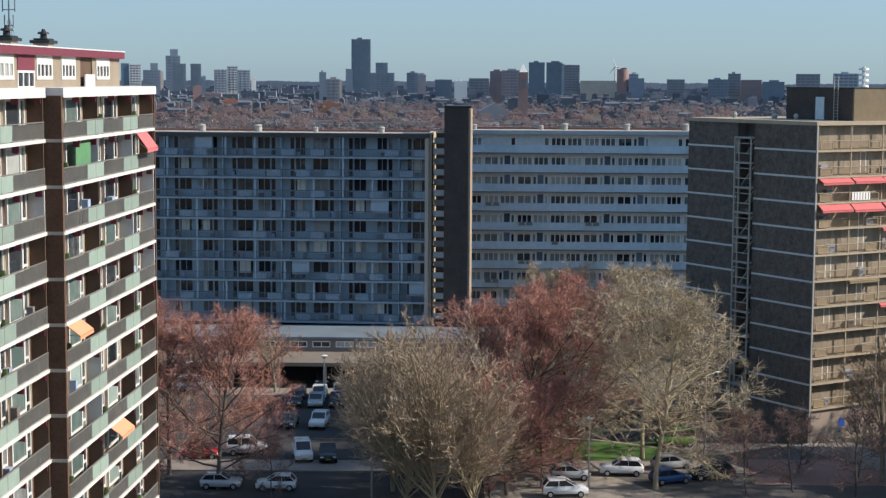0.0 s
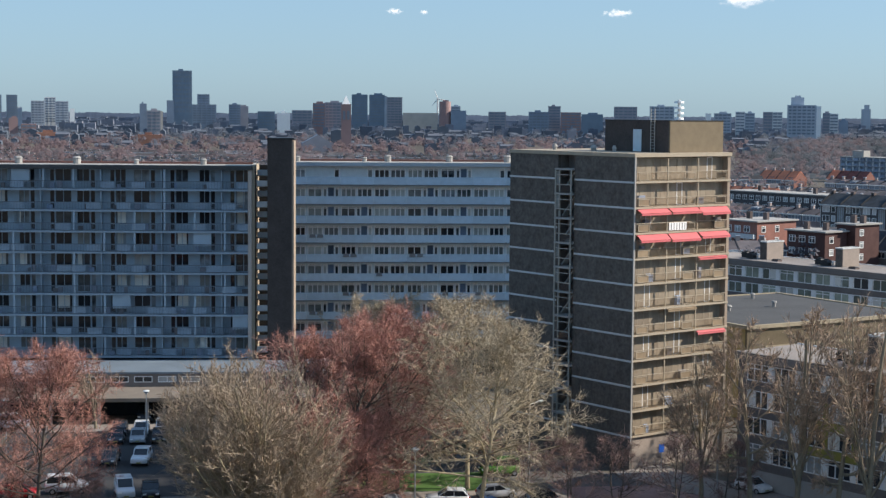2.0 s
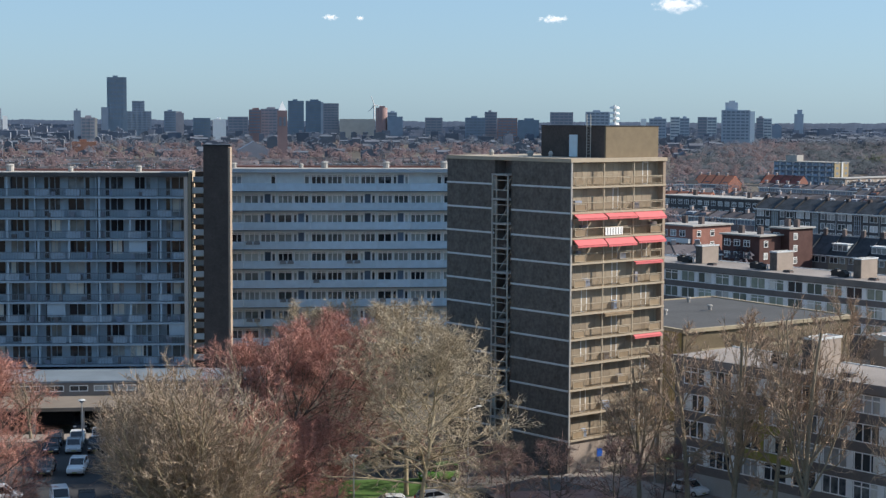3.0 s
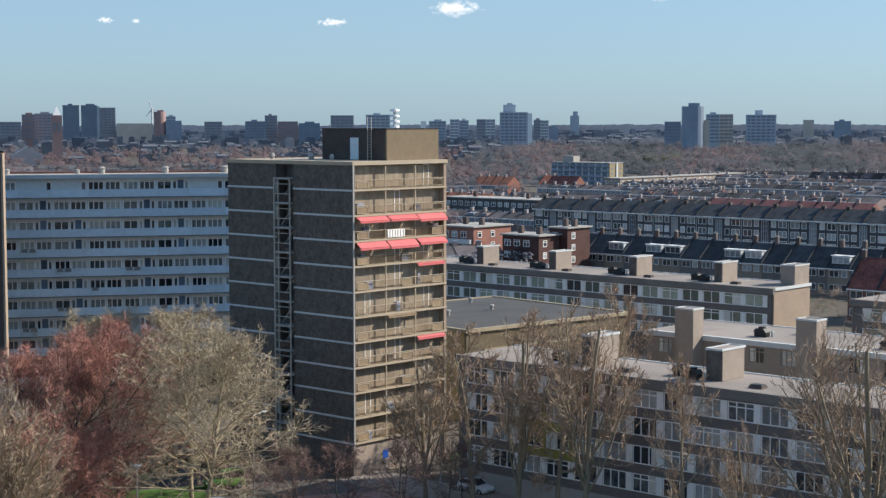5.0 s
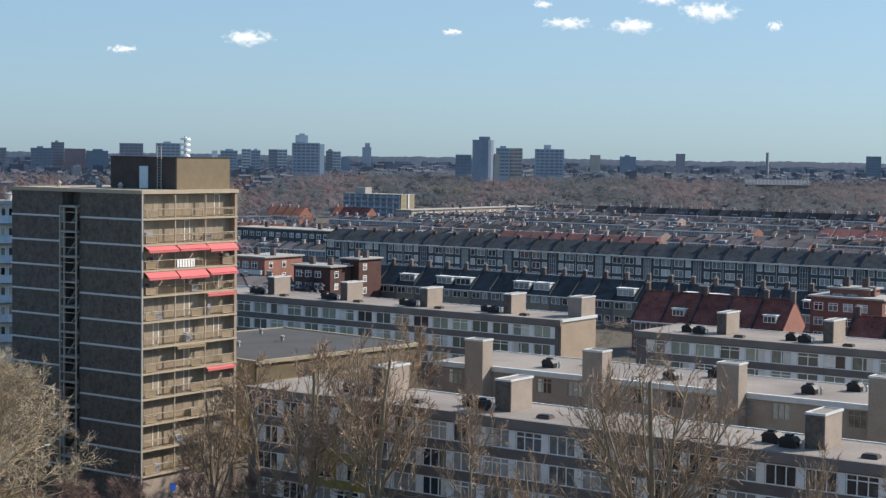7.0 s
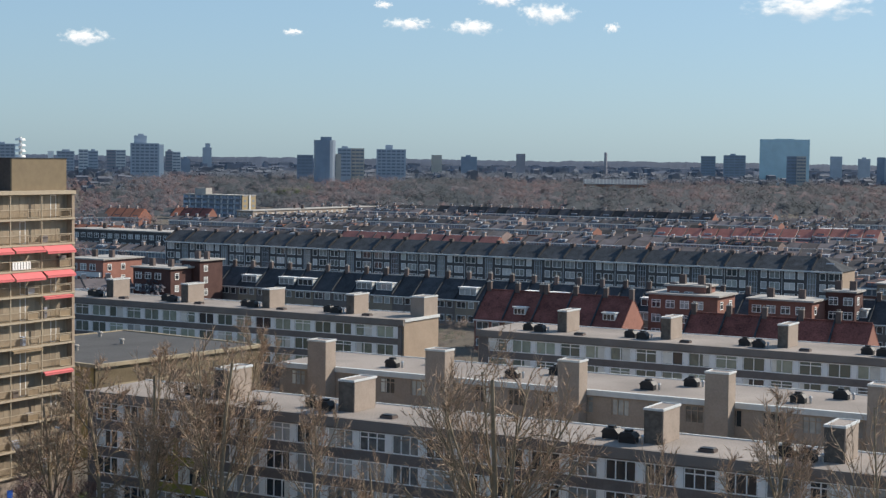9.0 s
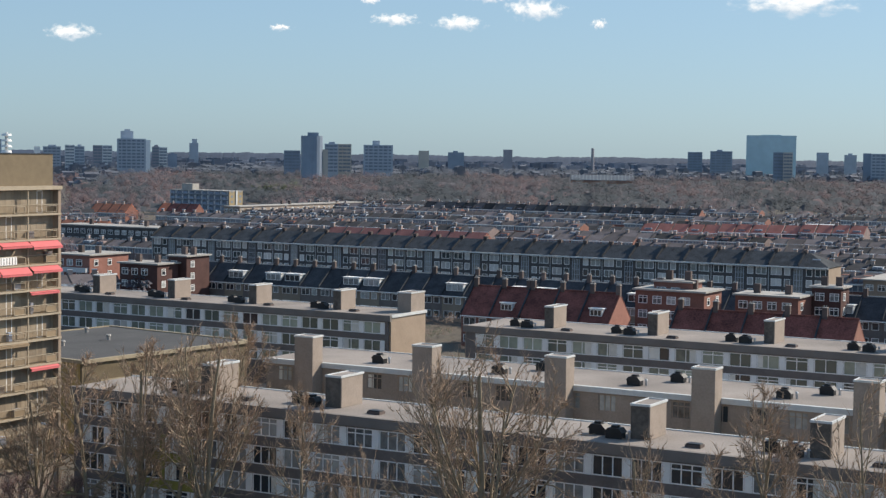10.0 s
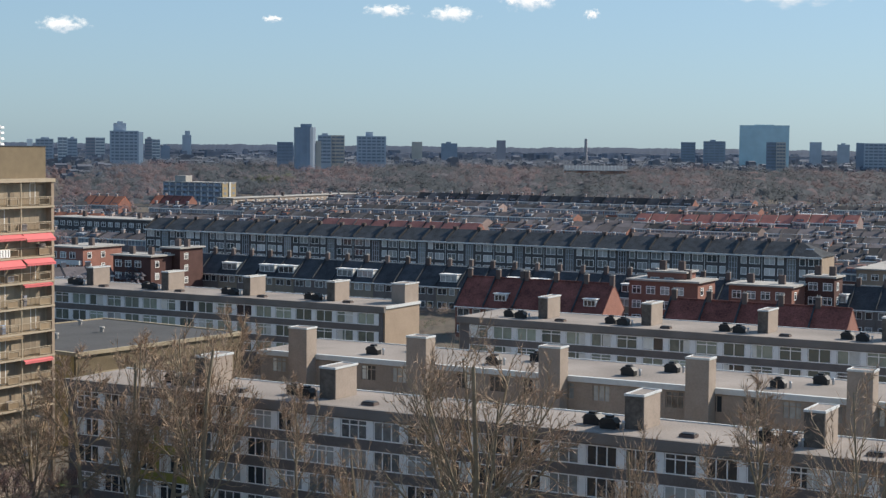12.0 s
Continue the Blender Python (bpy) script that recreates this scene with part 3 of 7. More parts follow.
# ---- the long slab of flats, with a podium ----
def slab_flats():
    L, z0, n, h = 52.0, 5.4, 9, 2.8
    m = pose(-2.0, 219.5, 0, 0, 0, -4) @ pose(-L, 0, 0)
    b = thing("slab_building", "long shaded slab of flats with rows of open balconies", "building", m)
    rnd = random.Random(5)
    top = z0 + n * h
    bay, deep = 4.0, 1.6
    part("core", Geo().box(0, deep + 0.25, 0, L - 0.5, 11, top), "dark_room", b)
    part("end_wall", Geo().box(L - 0.5, -0.05, 0, L, 11, top + 0.3), "end_render", b, "pale rendered end wall")
    part("roof_edge", Geo().box(-0.2, -0.3, top, L + 0.1, 11.2, top + 0.5), "bitumen", b)
    part("roof", Geo().box(0, 0, top + 0.5, L - 0.2, 11, top + 0.56), "concrete", b)
    part("coping", Geo().box(0, 5, top + 0.56, L - 0.2, 5.4, top + 0.85), "red_brick", b)
    nb = int(L / bay)
    bars = Geo()
    for k in range(20):
        bars.box(0.05 + k * bay / 20, 0.0, 0.1, 0.095 + k * bay / 20, 0.03, 1.0)
    bars.box(0, -0.02, 1.0, bay, 0.05, 1.08).box(0, -0.01, 0.07, bay, 0.04, 0.11)
    bar_mesh = bars.mesh("railing", "rail_grey")
    pan = Geo().box(0.03, 0.04, 0.12, 1.9, 0.06, 0.98).mesh("rail_panel", "blue_panel")
    for s in range(n):
        z = z0 + s * h
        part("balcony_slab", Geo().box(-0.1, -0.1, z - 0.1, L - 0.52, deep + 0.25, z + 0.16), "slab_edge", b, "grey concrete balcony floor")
        holes = []
        for i in range(nb):
            a = i * bay
            flip = (i // 1) % 2
            def at(p, q):
                return (a + p, a + q) if not flip else (a + bay - q, a + bay - p)
            p, q = at(0.95, 1.65)
            holes.append((p, q, z + 0.16, z + h - 0.09))
            window(b, p, deep + 0.05, z + 0.16, q - p, h - 0.25, 1, 0.32, "slab_wall", "glass_dark", fw=0.09, name="door")
            p, q = at(1.7, bay - (0.1, 0.55, 0.85)[i % 3])
            sill = 1.0 if rnd.random() < 0.8 else 0.2
            holes.append((p, q, z + sill, z + h - 0.05))
            window(b, p, deep + 0.02, z + sill, q - p, h - 0.05 - sill, 2, 0.0, "slab_wall", rnd.choice(("glass_dark", "glass_dark", "glass_room", "glass")), fw=0.08)
            part("railing", bar_mesh, None, b, m=pose(a, 0, z + 0.14))
            if rnd.random() < 0.5:
                part("rail_panel", pan, None, b, m=pose(a + rnd.choice((0, 2)), 0, z + 0.14))
            if rnd.random() < 0.3:
                p, q = at(1.95, bay - 0.2)
                e = rnd.uniform(0.4, 1.0)
                part("curtain", Geo().box(p, deep + 0.0, z + 0.85, p + (q - p) * e, deep + 0.03, z + h - 0.2), "curtain_white", b)
            for q in range(rnd.choice((0, 1, 1, 2))):
                p = a + rnd.uniform(0.2, 3.0)
                part("balcony_clutter", Geo().box(p, 0.5, z + 0.16, p + rnd.uniform(0.3, 0.8), 0.9, z + rnd.uniform(0.7, 1.2)), "cloth", b)
            if rnd.random() < 0.015:
                p, q = at(1.4, bay - 0.2)
                part("side_screen", Geo().box(p, 0.25, z + 0.9, q, 0.28, z + h - 0.1), "slab_wall", b, "pale cloth screen")
            if rnd.random() < 0.5:
                part("door_panel", Geo().box(a + 0.3, 0.0, z + 0.2, a + 0.55, 0.35, z + h), "slab_wall", b)
            if i % 2 == 0:
                part("partition", cached("slabpart", lambda: Geo().box(-0.05, 0.1, 0.16, 0.05, deep, h - 0.02).mesh("partition", "slab_wall")), None, b, m=pose(a if a else 0.06, 0, z))
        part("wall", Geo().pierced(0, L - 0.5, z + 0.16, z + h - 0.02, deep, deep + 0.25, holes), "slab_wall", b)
    for i in range(1, 9):
        x = L - 8.5 * i + 3 + rnd.uniform(-1.8, 1.8)
        if x > 1:
            k = rnd.uniform(0.65, 1.05)
            g = Geo().tube((0, 0, 0), (0, 0, 0.8 * k), 0.5 * k, 0.5 * k, 10).tube((0, 0, 0.8 * k), (0, 0, k), 0.62 * k, 0.35 * k, 10)
            part("vent", g, "concrete", b, "round concrete roof vent", m=pose(x, 3, top + 0.56))

slab_flats()

def stair_column():
    c = thing("lift_tower", "dark brick lift tower, sunlit side given paler brick", "building", pose(0.08, 217.8, 0, 0, 0, -4))
    # sun and shade are put into the bricks: dark front, pale side
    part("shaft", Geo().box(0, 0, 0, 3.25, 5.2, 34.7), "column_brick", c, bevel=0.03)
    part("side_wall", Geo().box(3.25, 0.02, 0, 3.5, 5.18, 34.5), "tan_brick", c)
    part("cap", Geo().box(-0.06, -0.06, 34.7, 3.56, 5.3, 34.9), "dark_metal", c)
    s = thing("stairwell", "open stairwell with white parapets between the slabs", "building", pose(-2.0, 219.7, 0, 0, 0, -4))
    # wall coloured near-black for the gloom of the stairwell
    part("back_wall", Geo().box(0.05, 8.2, 0, 5.3, 8.5, 31), "dark_room", s)
    part("pier", Geo().box(0.02, 0.1, 5, 0.4, 8, 31.2), "cream_concrete", s, "pale lit concrete pier")
    for k in range(18):
        z = 6.0 + 1.4 * k
        part("parapet", Geo().box(0.6, 0.6 + 1.2 * (k % 2), z, 2.1, 0.75 + 1.2 * (k % 2), z + 0.75), "grey_white", s)
        part("landing", Geo().box(0.4, 0.75 + 1.2 * (k % 2), z - 0.1, 2.3, 5.9, z + 0.02), "concrete", s)
    part("post", Geo().box(0.45, 0.5, 5, 0.55, 0.6, 31).box(2.12, 0.5, 5, 2.22, 0.6, 31), "dark_metal", s)

stair_column()

def gallery_flats():
    L, z0, n, h = 48.3, 5.4, 9, 2.8
    m = pose(0.9, 236.66, 0, 0, 0, -1.5)
    b = thing("gallery_building", "slab of flats with pale blue gallery parapets in shade", "building", m)
    rnd = random.Random(8)
    top = z0 + n * h
    deep = 1.0
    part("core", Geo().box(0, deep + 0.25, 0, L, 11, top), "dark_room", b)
    part("roof_edge", Geo().box(-0.2, -0.2, top, L + 0.1, 11.2, top + 0.5), "slab_edge", b)
    part("roof", Geo().box(0, 0, top + 0.5, L - 0.2, 11, top + 0.56), "concrete", b)
    part("coping", Geo().box(0, 5, top + 0.56, L - 0.2, 5.4, top + 0.85), "red_brick", b)
    bay = 4.83
    panel = Geo().box(0.02, -0.06, 0, bay - 0.02, 0.05, 1.12).mesh("parapet_panel", "gallery_panel", 0.015)
    for s in range(n):
        z = z0 + s * h
        part("gallery_slab", Geo().box(-0.1, -0.02, z - 0.02, L, deep + 0.25, z + 0.16), "bitumen", b)
        if s:
            # dark strip along the gap below each parapet
            part("gutter_line", Geo().box(-0.1, -0.12, z - 0.02, L, -0.025, z + 0.1), "rail_grey", b, "thin dark strip under the parapet")
        holes = []
        for i in range(int(L / bay)):
            a = i * bay
            part("parapet_panel", panel, None, b, m=pose(a, 0, z + 0.12))
            blank = s == n - 1 and i in (1, 2, 6)
            if blank:
                lights = [(a + 3.95, 0.8)]
            elif (i + s) % 3 == 0 or i % 3 == 0:
                lights = [(a + 0.14, 2.2), (a + 2.48, 2.2)]
            else:
                lights = [(a + 0.14, 2.1), (a + 2.36, 0.62), (a + 4.06, 0.62)]
                holes.append((a + 3.1, a + 3.94, z + 0.16, z + h - 0.36))
                part("door", cached("gdoor", lambda: Geo().box(0, 0, 0, 0.84, 0.12, h - 0.52).mesh("door", "door_blue")), None, b, m=pose(a + 3.1, deep + 0.06, z + 0.16))
            for p, w in lights:
                holes.append((p, p + w, z + 0.98, z + h - 0.30))
                window(b, p, deep + 0.02, z + 0.98, w, h - 1.28, 3 if w > 2.15 else 2 if w > 1 else 1, 0.84, "white_paint", rnd.choice(("glass_pale", "glass_pale", "glass_room", "glass_dark")), fw=0.13)
            if rnd.random() < 0.18:
                for q in range(rnd.randint(1, 2)):
                    part("planter", cached("planter", lambda: Geo().box(0, 0, 0, 0.9, 0.2, 0.25).box(0.05, 0.02, 0.25, 0.85, 0.16, 0.5).mesh("planter", "rail_grey")), None, b, m=pose(a + 0.4 + q * 1.1, -0.24, z + 0.82))
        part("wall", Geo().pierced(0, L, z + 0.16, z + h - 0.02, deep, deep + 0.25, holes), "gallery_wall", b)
    part("end_pier", Geo().box(L - 0.3, -0.1, 0, L + 0.3, 11, top + 0.3), "brown_brick", b)
    for i in range(6):
        k = rnd.uniform(0.65, 1.05)
        g = Geo().tube((0, 0, 0), (0, 0, 0.8 * k), 0.5 * k, 0.5 * k, 10).tube((0, 0, 0.8 * k), (0, 0, k), 0.62 * k, 0.35 * k, 10)
        part("vent", g, "concrete", b, "round concrete roof vent", m=pose(4 + i * 7.3 + rnd.uniform(-2, 2), 3, top + 0.56))

gallery_flats()

def podium():
    m = pose(-62, 201.5, 0, 0, 0, -1)
    b = thing("garage_podium", "low garage wing with a tan canopy roof and strip windows", "building", m)
    L = 72
    part("canopy", Geo().box(0, -0.4, 2.9, L, 8.0, 3.35), "canopy_felt", b, "flat tan canopy roof")
    # garage's inner shade is the near-black colour of this wall
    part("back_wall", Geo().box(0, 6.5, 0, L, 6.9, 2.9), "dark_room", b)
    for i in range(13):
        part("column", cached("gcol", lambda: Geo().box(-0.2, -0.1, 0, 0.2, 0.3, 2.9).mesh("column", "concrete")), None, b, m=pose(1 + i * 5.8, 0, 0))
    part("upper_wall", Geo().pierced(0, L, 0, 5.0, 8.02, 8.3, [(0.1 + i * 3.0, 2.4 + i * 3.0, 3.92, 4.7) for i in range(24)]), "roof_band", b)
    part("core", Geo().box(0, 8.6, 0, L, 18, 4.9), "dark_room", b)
    for i in range(24):
        window(b, 0.1 + i * 3.0, 8.05, 3.92, 2.3, 0.78, 2, 0, "white_paint", "glass")
    part("roof", Geo().box(0, 7.9, 5.0, L, 18.3, 5.25), "blue_roof", b, "pale bluish flat roof")

podium()


# ---- brick tower ----
def tower_rail(bay):
    g = Geo()
    n = int(bay / 0.14)
    for i in range(n):
        g.box(0, 0.08 + i * 0.14, 0.1, 0.02, 0.1 + i * 0.14, 0.95)
    g.box(-0.005, 0.06, 0.08, 0.025, bay - 0.06, 0.12).box(-0.005, 0.06, 0.92, 0.025, bay - 0.06, 0.96)
    return g.mesh("railing", "tan_panel")

def brick_tower():
    b = thing("tower_block", "dark brick tower block with cream balconies and white bands", "building", grid(-32.5, -3.3))
    W, D, top, h = 20.5, 14.9, 34.25, 2.75
    s0, s1 = 8.3, 11.1            # the stair slot in the long side
    def z_of(k):
        return 33.9 - h * k
    part("wall", Geo().pierced(0, W, 0, top - 0.4, 0, 0.4, [(s0, s1, -1, 99)]), "dark_brick", b, "dark brown-grey brick wall")
    part("side_wall", Geo().box(0, 0.42, 0, 0.4, D, top - 0.42), "dark_brick", b)
    part("back_wall", Geo().box(0.42, D - 0.4, 0, W - 1.9, D, top - 0.42), "dark_brick", b)
    part("slot_wall", Geo().box(s0 - 0.3, 1.6, 0, s1 + 0.3, 1.9, top - 0.4), "grey_brick", b)
    part("slot_wall", Geo().box(s0 - 0.3, 0.4, 0, s0, 1.6, top - 0.4), "grey_brick", b)
    part("slot_wall", Geo().box(s1, 0.4, 0, s1 + 0.3, 1.6, top - 0.4), "grey_brick", b)
    for k in range(1, 12):
        z = z_of(k)
        part("band", Geo().box(-0.05, -0.06, z - 0.1, s0, 0.05, z + 0.1), "grey_white", b, "white concrete band")
        part("band", Geo().box(s1, -0.06, z - 0.1, W + 0.02, 0.05, z + 0.1), "grey_white", b, "white concrete band")
    part("roof", Geo().box(-0.1, -0.1, top - 0.4, W + 0.15, D + 0.1, top), "cream_concrete", b, "pale flat roof with a concrete edge")
    # the open steel and glass stair shaft
    shaft = Geo()
    for x in (s0 + 0.05, s1 - 0.15):
        shaft.box(x, -0.5, 2.2, x + 0.13, -0.37, top - 2.0).box(x, 0.2, 2.2, x + 0.13, 0.33, top - 2.0)
    shaft.box(s0 + 0.75, -0.5, 2.2, s0 + 0.85, -0.37, top - 2.0)
    part("shaft_frame", shaft, "steel_paint", b, "pale steel frame of the stair shaft")
    for k in range(0, 12):
        z = top - 2.1 - h * k
        if z > 2:
            part("landing", Geo().box(s0 + 0.05, -0.55, z, s1 - 0.05, 1.5, z + 0.2), "concrete", b)
            part("stair_rail", Geo().box(s0 + 0.1, -0.48, z - 0.55, s1 - 0.1, -0.43, z - 0.48), "steel_paint", b)
            part("stair_rail", Geo().box(s0 + 0.1, -0.48, z - 1.65, s1 - 0.1, -0.43, z - 1.56), "steel_paint", b)
            part("flight", Geo().prism([(s0 + 0.2, z - h + 0.2), (s0 + 0.2, z - h + 0.4), (s1 - 0.3, z + 0.15), (s1 - 0.3, z - 0.05)], 0.5, 1.4), "concrete", b, "concrete flight of steps")
            if k % 3 != 2:
                part("shaft_pane", Geo().box(s0 + 0.2, -0.40, z - 1.5, s0 + 0.72, -0.38, z - 0.1), "glass_room", b, "grey wired glass pane")
            if k % 2 == 0:
                part("shaft_pane", Geo().box(s0 + 0.9, -0.40, z - 2.5, s1 - 0.2, -0.38, z - 1.7), "glass_dark", b, "dark wired glass pane")
    # balconies on the short lit side
    deep, n = 0.75, 3
    y0, y1 = 0.4, D - 0.4
    bay = (y1 - y0) / n
    part("core", Geo().box(1, 1.95, 0, W - deep - 0.25, D - 0.5, top - 0.5), "dark_room", b)
    part("corner_post", Geo().box(W - 0.02, 0.0, 2.9, W + 0.12, 0.18, top - 0.4), "concrete", b)
    part("fin", Geo().box(W - deep - 0.3, D - 0.4, 0, W, D + 0.02, top - 0.42).box(W - deep - 0.3, 0.02, 0, W - 0.02, 0.4, top - 0.42), "tan_brick", b)
    rnd = random.Random(11)
    post = Geo().box(-0.06, -0.06, 0.1, 0.06, 0.06, h - 0.1).mesh("post", "cream_concrete")
    part("plinth", Geo().box(W - 0.5, 0.42, 0, W - 0.2, D - 0.42, z_of(11) - 0.12), "stack_brick", b, "pale brick base wall")
    for k in range(1, 12):
        z = z_of(k)
        part("balcony_slab", Geo().box(W - deep - 0.25, 0.0, z - 0.10, W + 0.1, D, z + 0.11), "cream_concrete", b, "cream concrete balcony edge")
        holes = []
        for i in range(n):
            a = y0 + i * bay
            x = W - deep
            holes += [(a + 0.32, a + 2.04, z + 0.85, z + h - 0.15), (a + 2.1, a + 2.98, z + 0.13, z + h - 0.15), (a + 3.22, a + bay - 0.28, z + 1.0, z + h - 0.15)]
            window(b, x + 0.01, a + 0.32, z + 0.85, 1.72, h - 1.0, 2, 0, "tan_wall", "glass_tan", rz=90, fw=0.06, flush=True)
            window(b, x + 0.01, a + 2.1, z + 0.13, 0.88, h - 0.28, 1, 0, "white_paint" if rnd.random() < 0.45 else "tan_wall", "glass_tan", rz=90, name="door", flush=True)
            window(b, x + 0.01, a + 3.22, z + 1.0, bay - 3.5, h - 1.15, 1, 0, "tan_wall", "glass_tan", rz=90, fw=0.06, flush=True)
            part("railing", cached(("tp", round(bay, 2)), lambda: tower_rail(bay)), None, b, m=pose(W - 0.02, a, z + 0.1))
            c = (0.25, 2.5, bay - 2.0)[i]
            fr = Geo().box(0, c, 0.12, 0.06, c + 1.7, 0.18).box(0, c, 0.8, 0.06, c + 1.7, 0.86).box(0, c, 0.18, 0.06, c + 0.06, 0.8).box(0, c + 1.64, 0.18, 0.06, c + 1.7, 0.8)
            part("panel_frame", fr, "cream_concrete", b, m=pose(W + 0.02, a, z + 0.1))
            if rnd.random() < 0.5:
                part("rail_panel", Geo().box(0, c + 0.06, 0.18, 0.02, c + 1.64, 0.8), "tan_panel", b, m=pose(W + 0.02, a, z + 0.1))
            if i:
                part("post", post, None, b, m=pose(W - 0.05, a, z))
            if rnd.random() < 0.4:
                q = a + rnd.uniform(0.4, 3.0)
                part("clutter", Geo().box(W - 0.7, q, z + 0.13, W - 0.3, q + rnd.uniform(0.4, 1.1), z + rnd.uniform(0.9, 1.5)), "cloth", b)
        part("wall", Geo().pierced(y0, y1, z + 0.13, z + h - 0.13, x - 0.25, x, holes, "x"), "tan_wall", b)
        part("rail", Geo().box(W - 0.03, y0, z + 1.05, W + 0.05, y1, z + 1.12), "cream_concrete", b)
    part("white_screen", Geo().box(W + 0.05, y0 + bay + 0.2, z_of(3) + 0.2, W + 0.09, y0 + bay + 2.9, z_of(3) + 1.05), "white_paint", b, "white balcony screen with dark slits")
    for q in range(6):
        part("slit", Geo().box(W + 0.09, y0 + bay + 0.5 + q * 0.42, z_of(3) + 0.25, W + 0.10, y0 + bay + 0.58 + q * 0.42, z_of(3) + 1.0), "dark_metal", b)
    for k, i, drop in ((2, 0, .42), (2, 1, .40), (2, 2, .62), (3, 0, .58), (3, 1, .66), (3, 2, .48), (4, 2, .12), (7, 2, .2)):
        awning(b, W + 0.0, y0 + i * bay + 0.12, z_of(k) - 0.16, bay - 0.24, 0.75 if drop > .3 else 0.35, "red_awning", "bright red awning let down", rz=90, drop=drop)
    awning(b, W, y0 + bay + 0.12, z_of(6) - 0.16, bay - 0.24, 0.3, "tan_panel", "brown awning rolled nearly up", rz=90, drop=0.1)
    # roof house
    hx0, hx1, hy0, hy1, hz = W - 11.3, W - 1.0, 6.3, 14.7, 37.7
    # front darkened and sunny side tanned by material, as the light falls
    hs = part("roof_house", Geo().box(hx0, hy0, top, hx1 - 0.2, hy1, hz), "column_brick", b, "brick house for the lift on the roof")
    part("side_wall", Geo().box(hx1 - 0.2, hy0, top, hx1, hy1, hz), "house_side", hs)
    part("coping", Geo().box(hx0 - 0.05, hy0 - 0.05, hz, hx1 + 0.05, hy1 + 0.05, hz + 0.1), "dark_metal", hs)
    part("door", Geo().box(hx0 + 4.6, hy0 - 0.06, top + 0.05, hx0 + 5.9, hy0, top + 2.5), "pale_door", hs, "pale blue metal door")
    part("ladder", Geo().box(hx0 + 7.6, hy0 - 0.35, top, hx0 + 7.66, hy0 - 0.29, hz + 1.3).box(hx0 + 8.2, hy0 - 0.35, top, hx0 + 8.26, hy0 - 0.29, hz + 1.3), "steel_paint", hs, "steel ladder")
    for q in range(13):
        part("rung", cached("rung", lambda: Geo().box(0, 0, 0, 0.54, 0.04, 0.04).mesh("rung", "steel_paint")), None, hs, m=pose(hx0 + 7.66, hy0 - 0.34, top + 0.4 + q * 0.33))
    for x, y, r in ((3.2, 4, .35), (9.8, 4, .45), (14.0, 3.2, .3)):
        part("vent", Geo().tube((x, y, top), (x, y, top + .35), r * .7, r * .7, 8).tube((x, y, top + .35), (x, y, top + .7), r, r * .4, 8), "concrete", b, "small round roof vent")

brick_tower()
